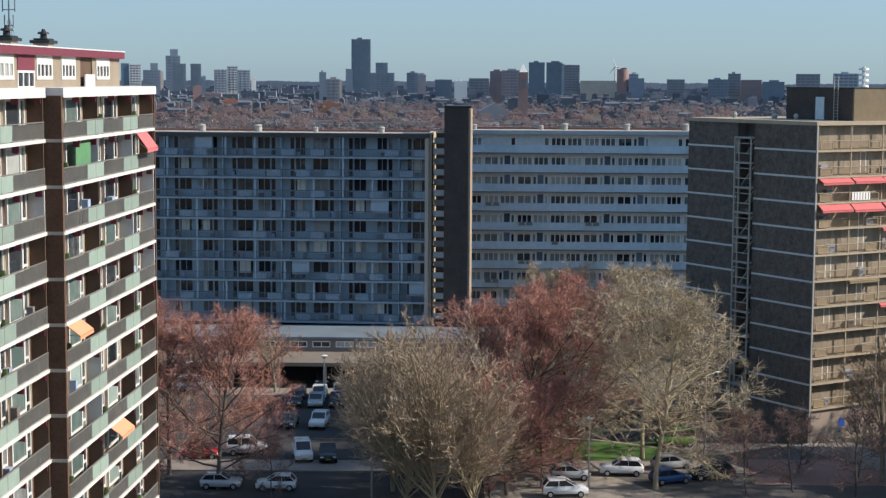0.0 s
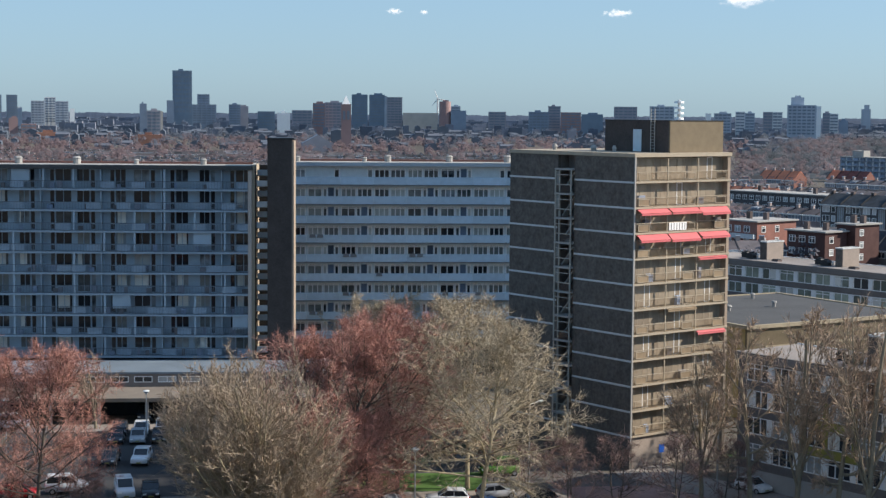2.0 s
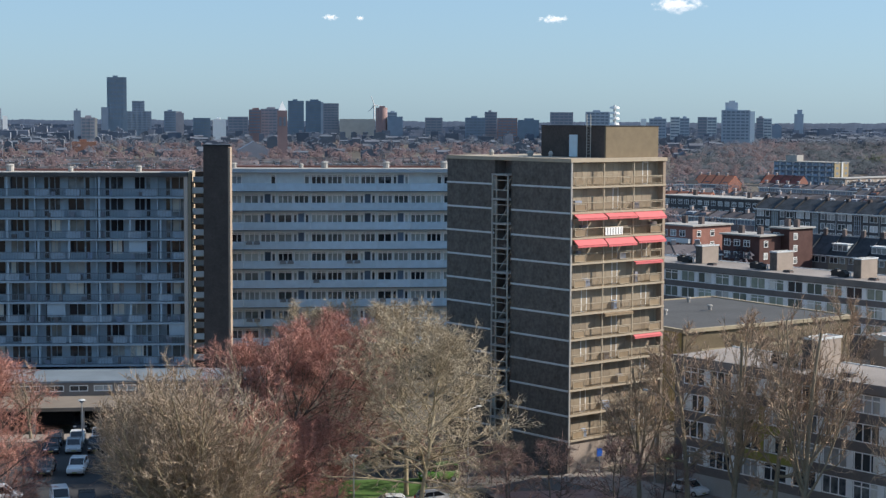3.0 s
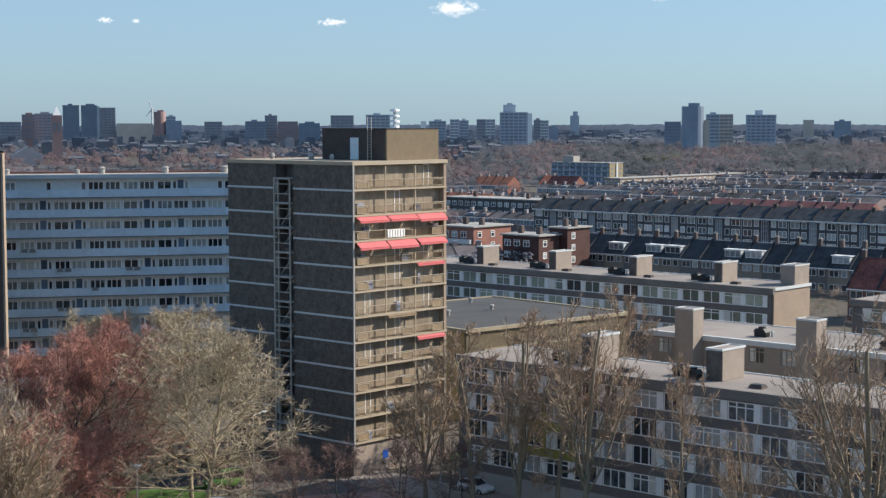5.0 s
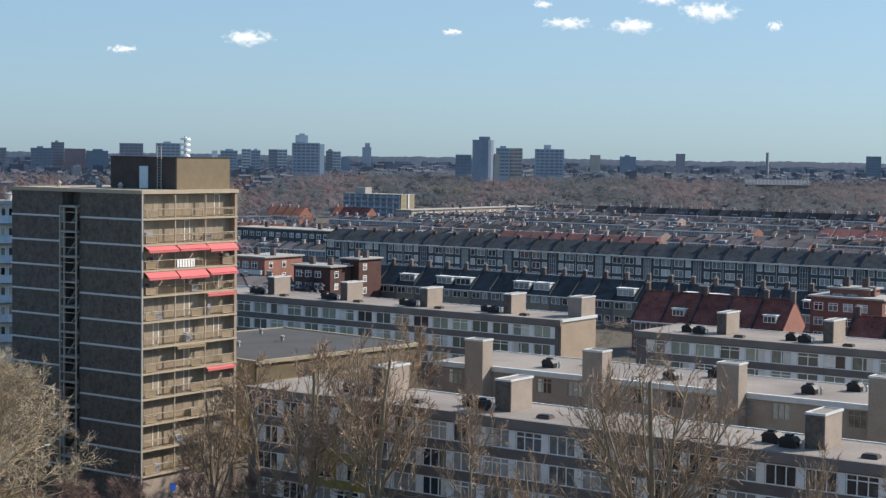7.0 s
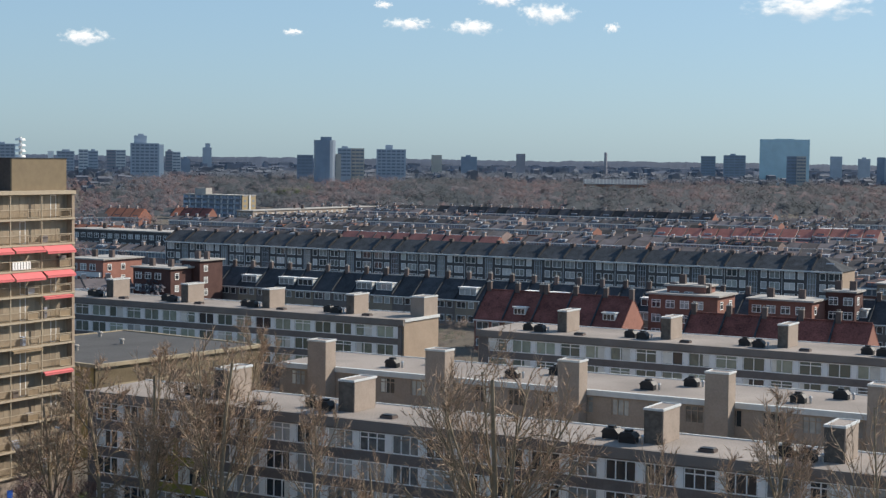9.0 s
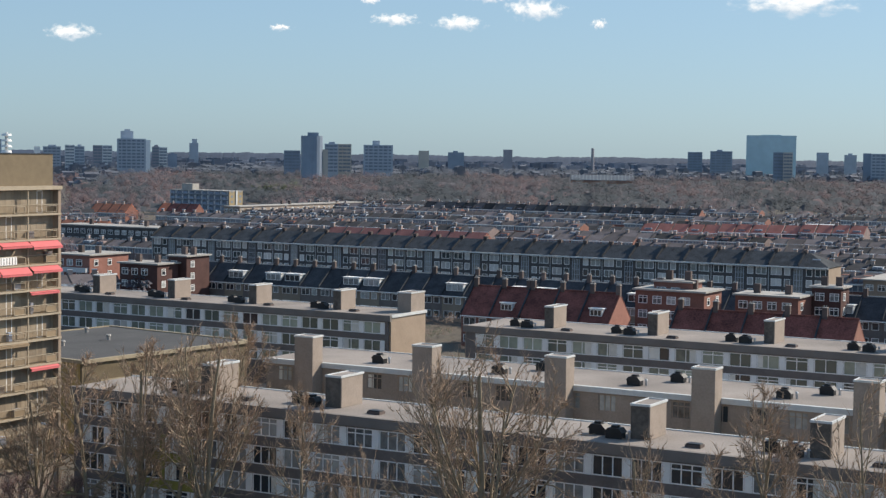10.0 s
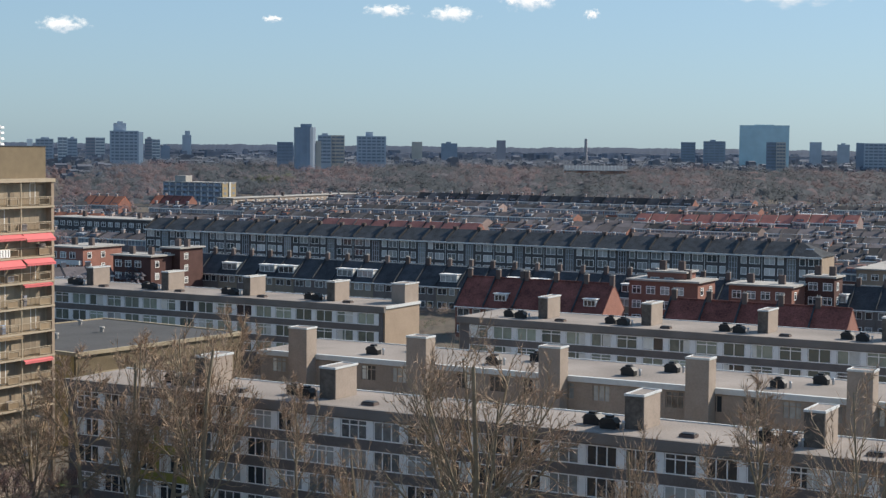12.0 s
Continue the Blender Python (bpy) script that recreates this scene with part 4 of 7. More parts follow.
# ---- low flats ----
def low_flats(x0, x1, y0, y1, roof=14.0, storeys=4, label="", wall="grey_brick", win=2.45, pitch=3.55, front="white_paint", yellow=(), end="tan_brick", seed=3, shown=4, pane="glass", cols=3, fw=0.1, band="roof_band", bh=0.85):
    """A four-storey block on the grid: spandrels, piers and windows before a core, with a flat gravel roof."""
    b = thing("low_flats", label, "building", grid(x0, y0), "low flats")
    L, D, h = x1 - x0, y1 - y0, 2.75
    rnd = random.Random(seed)
    zf = roof - bh                      # underside of the roof band
    part("core", Geo().box(0.3, 0.35, 0, L - 0.3, D - 0.3, roof - 0.1), "dark_room", b)
    part("roof_band", Geo().box(-0.15, -0.25, zf, L + 0.15, 0.3, roof + 0.08), band, b, "broad concrete roof band")
    part("roof", Geo().box(-0.1, 0.3, roof - 0.3, L + 0.1, D + 0.1, roof), "roof_gravel", b, "pale gravel roof")
    part("roof_edge", Geo().box(L - 0.1, 0.3, roof - 0.3, L + 0.2, D + 0.12, roof + 0.12), "grey_white", b)
    part("roof_edge", Geo().box(-0.15, D - 0.05, roof - 0.3, L + 0.15, D + 0.2, roof + 0.1), "grey_white", b)
    part("end_wall", Geo().box(L - 0.3, 0.31, 0, L, D, roof - 0.3), end, b, "tan brick end wall")
    part("end_wall", Geo().box(0, 0.31, 0, 0.3, D, roof - 0.3), end, b, "tan brick end wall")
    part("back_wall", Geo().box(0.3, D - 0.3, 0, L - 0.3, D, zf), end, b)
    n = int((L - 0.6) / pitch)
    margin = (L - n * pitch) / 2
    holes = []
    for s in range(shown):
        z = zf - h * (s + 1)
        for i in range(n):
            a = margin + i * pitch
            holes.append((a, a + win, z + 0.80, z + h - 0.15))
            window(b, a, 0.04, z + 0.80, win, h - 0.95, cols, 0.0 if (i + s) % 3 else 0.72, front, pane if rnd.random() < 0.85 else "glass", fw=fw)
            yel = i in yellow and s in (1, 2)
            mt = "yellow_panel" if yel else front
            part("panel", cached(("lp", win, pitch, mt), lambda: Geo().box(win + 0.03, -0.05, 0.80, pitch - 0.03, 0.0, h - 0.15).mesh("panel", mt)), None, b, m=pose(a, 0, z))
            if yel:
                part("panel", Geo().box(a, -0.06, z - 0.1, a + pitch, -0.0, z + 0.75), "yellow_panel", b, "yellow balcony panel")
            if rnd.random() < 0.3:
                cw = win * rnd.uniform(0.2, 0.5)
                ca = a + (0.12 if rnd.random() < .5 else win - cw - 0.12)
                part("curtain", Geo().box(ca, 0.055, z + 0.95, ca + cw, 0.065, z + h - 0.3), "curtain_white", b)
    part("wall", Geo().pierced(0.3, L - 0.3, zf - h * storeys - 0.1, zf, 0.0, 0.3, holes), wall, b)
    part("plinth", Geo().box(0.3, 0.02, 0, L - 0.3, 0.3, zf - h * storeys - 0.1), "concrete", b)
    return b


def stack(x, y, z=14.0, w=2.3, d=2.0, h=2.9, group="roof stacks", dark=False):
    """A square brick stack on a flat roof."""
    s = thing("chimney_stack", "square brick roof stack with a white cap, one side sunlit", "chimney", grid(x, y, z), group)
    part("shaft", Geo().box(-w / 2, -d / 2, 0, w / 2, d / 2, h), "stack_brick", s, bevel=0.02)
    if dark:
        part("front_wall", Geo().box(-w / 2, -d / 2 - 0.1, 0, w / 2 - 0.1, -d / 2 - 0.005, h), "dark_brick", s, "dark brick front")
    e, o = w / 2 + 0.06, d / 2 + (0.16 if dark else 0.06)
    part("cap", Geo().box(-e, -o, h, e, -o + 0.16, h + 0.2).box(-e, o - 0.16, h, e, o, h + 0.2).box(-e, -o + 0.16, h, -e + 0.16, o - 0.16, h + 0.2).box(e - 0.16, -o + 0.16, h, e, o - 0.16, h + 0.2), "grey_white", s, "white rim")
    part("top", Geo().box(-e + 0.16, -o + 0.16, h, e - 0.16, o - 0.16, h + 0.12), "roof_gravel", s, "gravelled top")

def roof_unit(x, y, z=14.0, k=1.0, group="roof vents"):
    """A dark vent box with a cowl, on its plinth."""
    u = thing("roof_vent", "dark metal vent unit with a cowl on the roof", "vent", grid(x, y, z), group)
    part("base", cached("ubase", lambda: Geo().box(-0.75, -0.5, 0, 0.75, 0.5, 0.55).mesh("base", "dark_metal", 0.03)), None, u)
    part("cowl", cached("ucowl", lambda: Geo().prism([(-0.85, 0.55), (0.85, 0.55), (0.5, 0.95), (-0.5, 0.95)], -0.6, 0.6).box(-0.3, -0.3, 0.95, 0.3, 0.3, 1.15).mesh("cowl", "dark_metal")), None, u)
    part("pipe", cached("upipe", lambda: Geo().tube((1.2, 0.2, 0), (1.2, 0.2, 0.6), 0.12, 0.12, 7).tube((1.2, 0.2, 0.6), (1.2, 0.2, 0.75), 0.2, 0.1, 7).mesh("pipe", "steel")), None, u)

def hatch(x, y, z=14.0):
    u = thing("roof_hatch", "low flat roof light on the gravel", "hatch", grid(x, y, z), "roof lights")
    part("curb", cached("hcurb", lambda: Geo().box(-0.7, -0.5, 0, 0.7, 0.5, 0.25).mesh("curb", "chimney_brick")), None, u)
    part("lid", cached("hlid", lambda: Geo().box(-0.62, -0.42, 0.25, 0.62, 0.42, 0.36).mesh("lid", "dark_metal", 0.03)), None, u)

# front block
low_flats(-1.0, 112, 1.2, 10.8, label="grey four-storey flats with white window frames and panels", yellow=(2, 3), seed=3, win=2.85, wall="grey_brick")
for x in (13.6, 28.5, 60.0, 75.8, 92):
    stack(x + 0.2, 6.6, w=1.75, d=3.8, h=2.9, dark=True)
    roof_unit(x - 4.0, 5.4)
    roof_unit(x - 1.9, 4.2, k=0.8)
    hatch(x + 5.5, 3.8)
# the block behind it
low_flats(1.6, 112, 31.5, 44.5, label="brown brick flats with a pale roof edge", band="grey_white", bh=0.5, front="stack_brick", wall="stack_brick", win=2.0, pitch=4.1, seed=4, shown=2)
for x in (8.5, 24.2, 40.4, 56.8, 73.2, 90):
    stack(x, 30.4, z=8.5, w=2.5, d=2.1, h=8.6)
    roof_unit(x + 6.5, 35.5)
    roof_unit(x + 9.5, 40.5)
# third row, two blocks
low_flats(-100, -12.0, 82.6, 93.2, label="long four-storey flats with bands of pale windows", wall="grey_brick", win=3.0, pitch=3.75, pane="glass_green", cols=2, seed=6, shown=3, fw=0.11)
for x in (-93, -72.6, -56.6, -40.2, -24.2):
    stack(x + 0.4, 88.4, w=1.4, d=4.2, h=2.9, dark=True)
    roof_unit(x - 4.0, 87.0)
    roof_unit(x - 2.0, 86.0)
    hatch(x + 4.0, 85.5)
stack(-13.3, 91.0, z=0, w=2.4, d=4.2, h=16.9)
low_flats(3.4, 112, 77.5, 90.5, label="long four-storey flats with bands of pale windows", wall="grey_brick", win=3.0, pitch=3.75, pane="glass_green", cols=2, seed=7, shown=3, fw=0.11)
for x in (14.2, 29.8, 46.2, 62.5, 80):
    stack(x + 0.4, 84.0, w=1.4, d=4.2, h=2.9, dark=True)
    roof_unit(x - 4.6, 81.5)
    roof_unit(x - 2.4, 80.5)
    hatch(x + 4.0, 80.0)

def school():
    b = thing("school_hall", "tan hall with a dark bitumen roof and an ochre side", "building", pose(60.0, 198.6, 0, 0, 0, 24.6))
    L, D, z = 30.0, 28, 12.0
    part("wall", Geo().box(0, 0, 0, L, 0.35, z - 0.4).box(L - 0.35, 0.35, 0, L, D, z - 0.4), "hall_brick", b)
    part("string_course", Geo().box(3, -0.08, z - 3.0, L + 0.06, -0.005, z - 2.7), "pale_ochre", b)
    part("side_wall", Geo().box(0, 0.35, 0, 0.35, D, z - 0.4), "ochre_wall", b, "ochre side wall")
    part("fascia", Geo().box(-0.3, -0.3, z - 0.4, L + 0.3, 0.2, z + 0.05).box(-0.3, 0.2, z - 0.4, 0.2, D, z + 0.05).box(L - 0.2, 0.2, z - 0.4, L + 0.3, D, z + 0.05).box(0.2, D - 0.3, z - 0.4, L - 0.2, D, z + 0.05), "pale_ochre", b, "pale yellow roof edge")
    part("roof", Geo().box(0.2, 0.2, z - 0.3, L - 0.2, D - 0.3, z - 0.1), "bitumen", b, "dark bitumen roof")
    for i, (x, y) in enumerate(((4, 20), (9, 14), (14, 22), (18, 15), (22, 24), (3, 9), (7, 17))):
        part("vent", Geo().tube((x, y, z - .1), (x, y, z + .5), .25, .25, 8).tube((x, y, z + .5), (x, y, z + .7), .42, .3, 8), "concrete", b, "roof vent")
    part("roof_patch", Geo().box(2, 16, z - 0.1, 7, 19, z + 0.2), "ochre_wall", b)

school()
# ---- terraced houses ----
def house_kind(key, w, d, eave, ridge, wall, roof, dormer, chimneys, label):
    """One house of a terrace: walls, pitched roof, dormer, chimneys, windows; ridge along x."""
    h = thing("house", label, "house", None, "terraced houses")
    part("wall", Geo().prism([(0, 0), (d, 0), (d, eave), (d / 2, ridge - 0.15), (0, eave)], 0.02, w - 0.02, "x"), wall, h)
    t = 0.22
    part("roof", Geo().prism([(-0.45, eave - 0.35), (d / 2, ridge), (d + 0.45, eave - 0.35), (d + 0.45, eave - 0.35 + t), (d / 2, ridge + t), (-0.45, eave - 0.35 + t)], 0.0, w, "x"), roof, h)
    part("parting_wall", Geo().prism([(-0.4, eave - 0.1), (d / 2, ridge + 0.3), (d / 2, ridge + 0.75), (-0.4, eave + 0.35)], -0.12, 0.12, "x"), "slate", h)
    part("gutter", Geo().box(0, -0.6, eave - 0.42, w, -0.42, eave - 0.2), "white_paint", h)
    part("ridge_tile", Geo().prism([(d / 2 - 0.2, ridge + 0.14), (d / 2 + 0.2, ridge + 0.14), (d / 2 + 0.1, ridge + 0.38), (d / 2 - 0.1, ridge + 0.38)], 0.13, w - 0.13, "x"), "concrete" if "dark" in roof else roof, h)
    slope = (ridge - eave + 0.35) / (d / 2 + 0.45)
    if dormer:
        dw, dh = dormer
        x0 = (w - dw) / 2
        y0 = 0.9
        zb = eave - 0.35 + slope * (y0 + 0.45) + 0.1
        dm = part("dormer", Geo().box(x0, y0, zb, x0 + dw, d / 2, zb + dh), "grey_white", h, "white flat-roofed dormer")
        part("dormer_roof", Geo().box(x0 - 0.2, y0 - 0.25, zb + dh, x0 + dw + 0.2, d / 2 + 0.1, zb + dh + 0.15), "white_paint", dm)
        window(h, x0 + 0.1, y0 - 0.06, zb + 0.15, dw - 0.2, dh - 0.3, 3, 0, "white_paint", "glass")
    for x in chimneys:
        c = part("chimney", Geo().box(x - 0.45, d / 2 - 0.35, ridge - 0.5, x + 0.45, d / 2 + 0.35, ridge + 1.75), "chimney_brick", h, "brick chimney")
        part("pot", Geo().box(x - 0.5, d / 2 - 0.4, ridge + 1.75, x + 0.5, d / 2 + 0.4, ridge + 1.87).tube((x - .2, d / 2, ridge + 1.87), (x - .2, d / 2, ridge + 2.2), .12, .1, 6).tube((x + .2, d / 2, ridge + 1.87), (x + .2, d / 2, ridge + 2.2), .12, .1, 6), "concrete", c)
    for z in (0.9, eave - 2.1):
        window(h, 0.5, -0.05, z, w * 0.42, 1.5, 2, 0, "white_paint", "glass")
        window(h, w * 0.62, -0.05, z, w * 0.26, 1.5, 1, 0, "white_paint", "glass")
    return h


far_away = pose(900, -800, 0)   # the pattern houses stand out of view, behind the camera
K_DARK = house_kind("dark", 5.6, 11, 6.1, 10.1, "upper_brick", "dark_tile", (4.4, 1.8), (0.6,), "terraced house with a dark tiled roof and white dormer")
K_DARK2 = house_kind("dark2", 5.6, 11, 6.1, 10.1, "grey_brick", "dark_tile", None, (0.6,), "terraced house with a plain dark tiled roof")
K_RED = house_kind("red", 6.4, 10.5, 6.4, 11.6, "red_brick", "red_tile", (2.6, 1.5), (0.6, 6.0), "brick house with a red tiled roof and a white dormer")
K_RED2 = house_kind("red2", 6.4, 10.5, 6.4, 11.6, "red_brick", "red_tile", None, (0.6,), "brick house with a plain red tiled roof")
K_ORANGE = house_kind("orange", 6.0, 9, 6.0, 10.2, "red_brick", "orange_tile", None, (0.6,), "brick house with a bright orange tiled roof")
K_FLAT = house_kind("flat", 6.0, 9, 6.2, 9.4, "grey_white", "bitumen", (3.6, 1.6), (0.6,), "pale terraced house with a grey roof and dormer")
KINDS = (K_DARK, K_DARK2, K_RED, K_RED2, K_ORANGE, K_FLAT)

rh = random.Random(21)
for x in range(27):      # dark terrace before the long block
    copy_thing(K_DARK if x in (0, 3, 5, 6, 9, 10, 14, 17, 18, 22) else K_DARK2, grid(-147 + x * 5.6, 199.5))
for x in range(10):
    copy_thing(K_DARK if rh.random() < 0.3 else K_DARK2, grid(20 + x * 5.6, 202))
for x in range(5):
    copy_thing(K_RED if x in (1, 4) else K_RED2, grid(-42 + x * 6.4, 160))
for x in range(5):
    copy_thing(K_RED2, grid(10 + x * 6.4, 138.5))

def long_block():
    b = thing("long_block", "long brick flats with a dark pitched roof and many windows", "building", grid(-199.2, 256))
    n, bay = 14, 14.55
    L, D, eave, ridge, h = n * bay, 11.0, 12.3, 15.3, 2.67
    rnd = random.Random(8)
    part("wall", Geo().box(0.3, 0.3, 0, L - 0.3, D, eave), "dark_room", b)
    part("end_wall", Geo().box(L - 0.3, 0, 0, L, D, eave), "tan_brick", b)
    part("end_wall", Geo().prism([(0, 0), (D, 0), (D, eave), (D / 2, ridge - .3), (0, eave)], 0, 0.3, "x"), "tan_brick", b)
    part("roof", Geo().prism([(-0.6, eave - 0.1), (D / 2, ridge), (D + 0.6, eave - 0.1), (D + 0.6, eave + 0.15), (D / 2, ridge + 0.25), (-0.6, eave + 0.15)], 0, L - 6, "x"), "slate", b, "long dark tiled roof")
    g = Geo()
    g.v = [(L - 6, -0.6, eave + 0.1), (L + 0.3, -0.6, eave + 0.1), (L + 0.3, D + .6, eave + .1), (L - 6, D + .6, eave + .1), (L - 6, D / 2, ridge + .2)]
    g.f = [(0, 1, 4), (1, 2, 4), (2, 3, 4), (3, 0, 4), (0, 3, 2, 1)]
    part("hip", g, "slate", b)
    part("gutter", Geo().box(0, -0.9, eave - 0.25, L + 0.2, -0.55, eave + 0.12), "grey_white", b, "pale gutter board")
    half = bay / 2
    openings = ((0.55, 2.65), (3.85, 1.5))       # a wide and a narrow window on each side of the stairs
    for s in range(4):
        z = eave - 0.1 - h * (s + 1)
        part("spandrel", Geo().box(0.3, 0.01, z - 0.2, L - 0.3, 0.3, z + 0.6), "dim_brick", b)
        for i in range(n):
            for side in range(2):
                for c, w in openings:
                    p = i * bay + (c if side == 0 else bay - c - w)
                    pane = rnd.choice(("glass_bright", "glass_bright", "glass_pale", "glass_room"))
                    window(b, p, 0.03, z + 0.62, w, h - 0.86, 2 if w > 2 else 1, 0, "white_paint", pane, fw=0.13)
    for i in range(n):
        a = i * bay
        for c, e in ((0, 0.53), (3.22, 3.83), (5.37, 6.2), (8.35, 9.18), (10.72, 11.33), (14.02, 14.55)):
            part("pier", cached(("lbpier", c), lambda: Geo().box(c, 0.0, 0, e, 0.28, eave - 0.15).mesh("pier", "dim_brick")), None, b, m=pose(a, 0, 0))
        window(b, a + 6.2, -0.06, 1.5, 2.15, eave - 2.0, 3, 0, "far_grey", "glass_room", fw=0.12, name="stair_window")
        g = Geo()
        for q in range(7):
            g.box(a + 6.3, -0.1, 2.4 + q * 1.33, a + 8.25, -0.05, 2.5 + q * 1.33)
        part("transoms", g, "far_grey", b)
        for c in (0, half):
            part("chimney", Geo().box(a + c - 0.5, D / 2 - 0.5, ridge - 0.4, a + c + 0.6, D / 2 + 0.5, ridge + 0.95), "chimney_brick", b)
            part("parting_wall", Geo().prism([(-0.3, eave), (D / 2, ridge + .12), (D / 2, ridge + .8), (-0.3, eave + .7)], a + c - 0.15, a + c + 0.15, "x"), "dark_metal", b)
            part("skylight", Geo().prism([(2.0, eave + 1.28), (3.0, eave + 1.83), (3.0, eave + 1.95), (2.0, eave + 1.4)], a + c + 2.2 + rnd.uniform(-1, 1.5), a + c + 4.2 + rnd.uniform(-.2, .4), "x"), "far_window", b)
        part("downpipe", Geo().box(a - 0.06, -0.14, 0, a + 0.06, -0.01, eave), "grey_white", b)

long_block()

def corner_house(x, y, w, d, z, mat_, label, flat="concrete", storeys=4):
    b = thing("brick_house", label, "house", grid(x, y), "corner houses")
    part("wall", Geo().box(0, 0.02, 0, w, d, z), mat_, b)
    part("roof", Geo().box(-0.5, -0.5, z, w + 0.5, d + 0.5, z + 0.35), flat, b, "flat roof with a pale overhang")
    for s in range(storeys):
        zz = z - 2.6 - s * 2.9
        if zz > 0.4:
            for i in range(int(w / 3.0)):
                window(b, 0.7 + i * 3.0, -0.04, zz, 1.9, 1.6, 2, 0.7, "white_paint", "glass", fw=0.12)
            for i in range(int(d / 5.0)):
                window(b, w + 0.04, 1.6 + i * 5.0, zz, 1.5, 1.6, 1, 0.7, "white_paint", "glass", rz=90, fw=0.14)
    for i in range(2):
        c = part("chimney", Geo().box(w * 0.2 + i * w * 0.5, d * 0.4, z + 0.35, w * 0.2 + i * w * 0.5 + 1.3, d * 0.4 + 0.9, z + 2.2), "chimney_brick", b)
    return b

RED_HOUSE = corner_house(-168.3, 180.9, 11, 14.5, 12.0, "red_brick", "red brick house of four storeys with a flat roof")

for q in range(3):
    part("balcony", Geo().box(3.0, -1.0, 2.1 + q * 2.9, 10.6, -0.02, 3.2 + q * 2.9), "grey_white", RED_HOUSE, "white balcony front")
corner_house(-147.0, 180, 11.5, 8.0, 10.8, "maroon_brick", "dark maroon brick house with a pale roof edge", "concrete")
corner_house(-139.0, 188.6, 5.5, 9, 12.4, "maroon_brick", "narrow brick stair house with a pale flat roof", "concrete")
corner_house(-12.2, 178, 14.5, 10, 11.6, "red_brick", "brick house with a broad pale flat roof", "concrete")
corner_house(-9.5, 181, 8, 6, 13.2, "red_brick", "raised brick upper storey with a pale flat roof", "concrete", 5)
corner_house(4.5, 190, 13, 9, 10.6, "red_brick", "brick house with a broad pale flat roof", "concrete")
corner_house(17.5, 199, 6, 6, 12.2, "maroon_brick", "brick stair house with a flat roof", "concrete")
corner_house(-276, 300, 48, 11, 12.0, "dim_brick", "long dark brick flats with white windows", "concrete", 4)
corner_house(-222, 285, 18, 10, 9.5, "dim_brick", "dark brick flats with white windows", "concrete", 3)
corner_house(-392, 548, 10, 118, 9.5, "stack_brick", "long pale brick flats seen in the sun", "concrete", 3)
corner_house(6, 282, 12, 60, 8.0, "tan_brick", "pale brick houses with flat roofs", "concrete", 2)

def blue_flats():
    x, y = 333.0, 925.0
    b = thing("balcony_flats", "flats with blue balconies and a yellow lit end wall", "building", pose(x, y, 0, 0, 0, -58.5))
    L, D, z = 43.0, 13.0, 14.6
    part("core", Geo().box(0, 0.6, 0, L - 0.4, D, z - 0.5), "far_window", b)
    part("end_wall", Geo().box(L - 0.4, 0, 0, L, D, z), "end_ochre", b, "yellow end wall")
    part("stair_strip", Geo().box(L + 0.01, D * 0.46, 0, L + 0.5, D * 0.57, z + 0.2), "grey_white", b, "white stair strip")
    part("roof", Geo().box(-0.3, -0.2, z - 0.5, L + 0.2, D + 0.3, z), "concrete", b)
    part("roof_house", Geo().box(6, 3, z, 14, 9, z + 3.5), "concrete", b)
    for s in range(5):
        part("slab", Geo().box(0, -0.5, 0.3 + s * 3.0, L - 0.5, 0.6, 0.55 + s * 3.0), "far_grey", b)
        for i in range(9):
            part("balcony", cached("bfront", lambda: Geo().box(0.5, -0.5, 0, 3.2, -0.3, 1.1).mesh("balcony", "balcony_blue")), None, b, "blue balcony front", m=pose(i * 4.7, 0, 0.6 + s * 3.0))
            part("door", cached("bdoor", lambda: Geo().box(3.2, 0.5, 0, 4.2, 0.59, 2.1).mesh("door", "far_light")), None, b, m=pose(i * 4.7, 0, 0.6 + s * 3.0))
        for q in (0.12, 0.74):
            part("window", Geo().box(L - 0.02, D * q, 1.6 + s * 3.0, L + 0.05, D * (q + 0.16), 2.9 + s * 3.0), "far_window", b)
    for i in range(9):
        part("partition", Geo().box(i * 4.7, -0.4, 0, i * 4.7 + 0.3, 0.6, z - 0.5), "far_grey", b)

blue_flats()
# ---- far town ----
def az_at(az, dist):
    a = radians(az)
    return dist * math.sin(a), dist * math.cos(a)

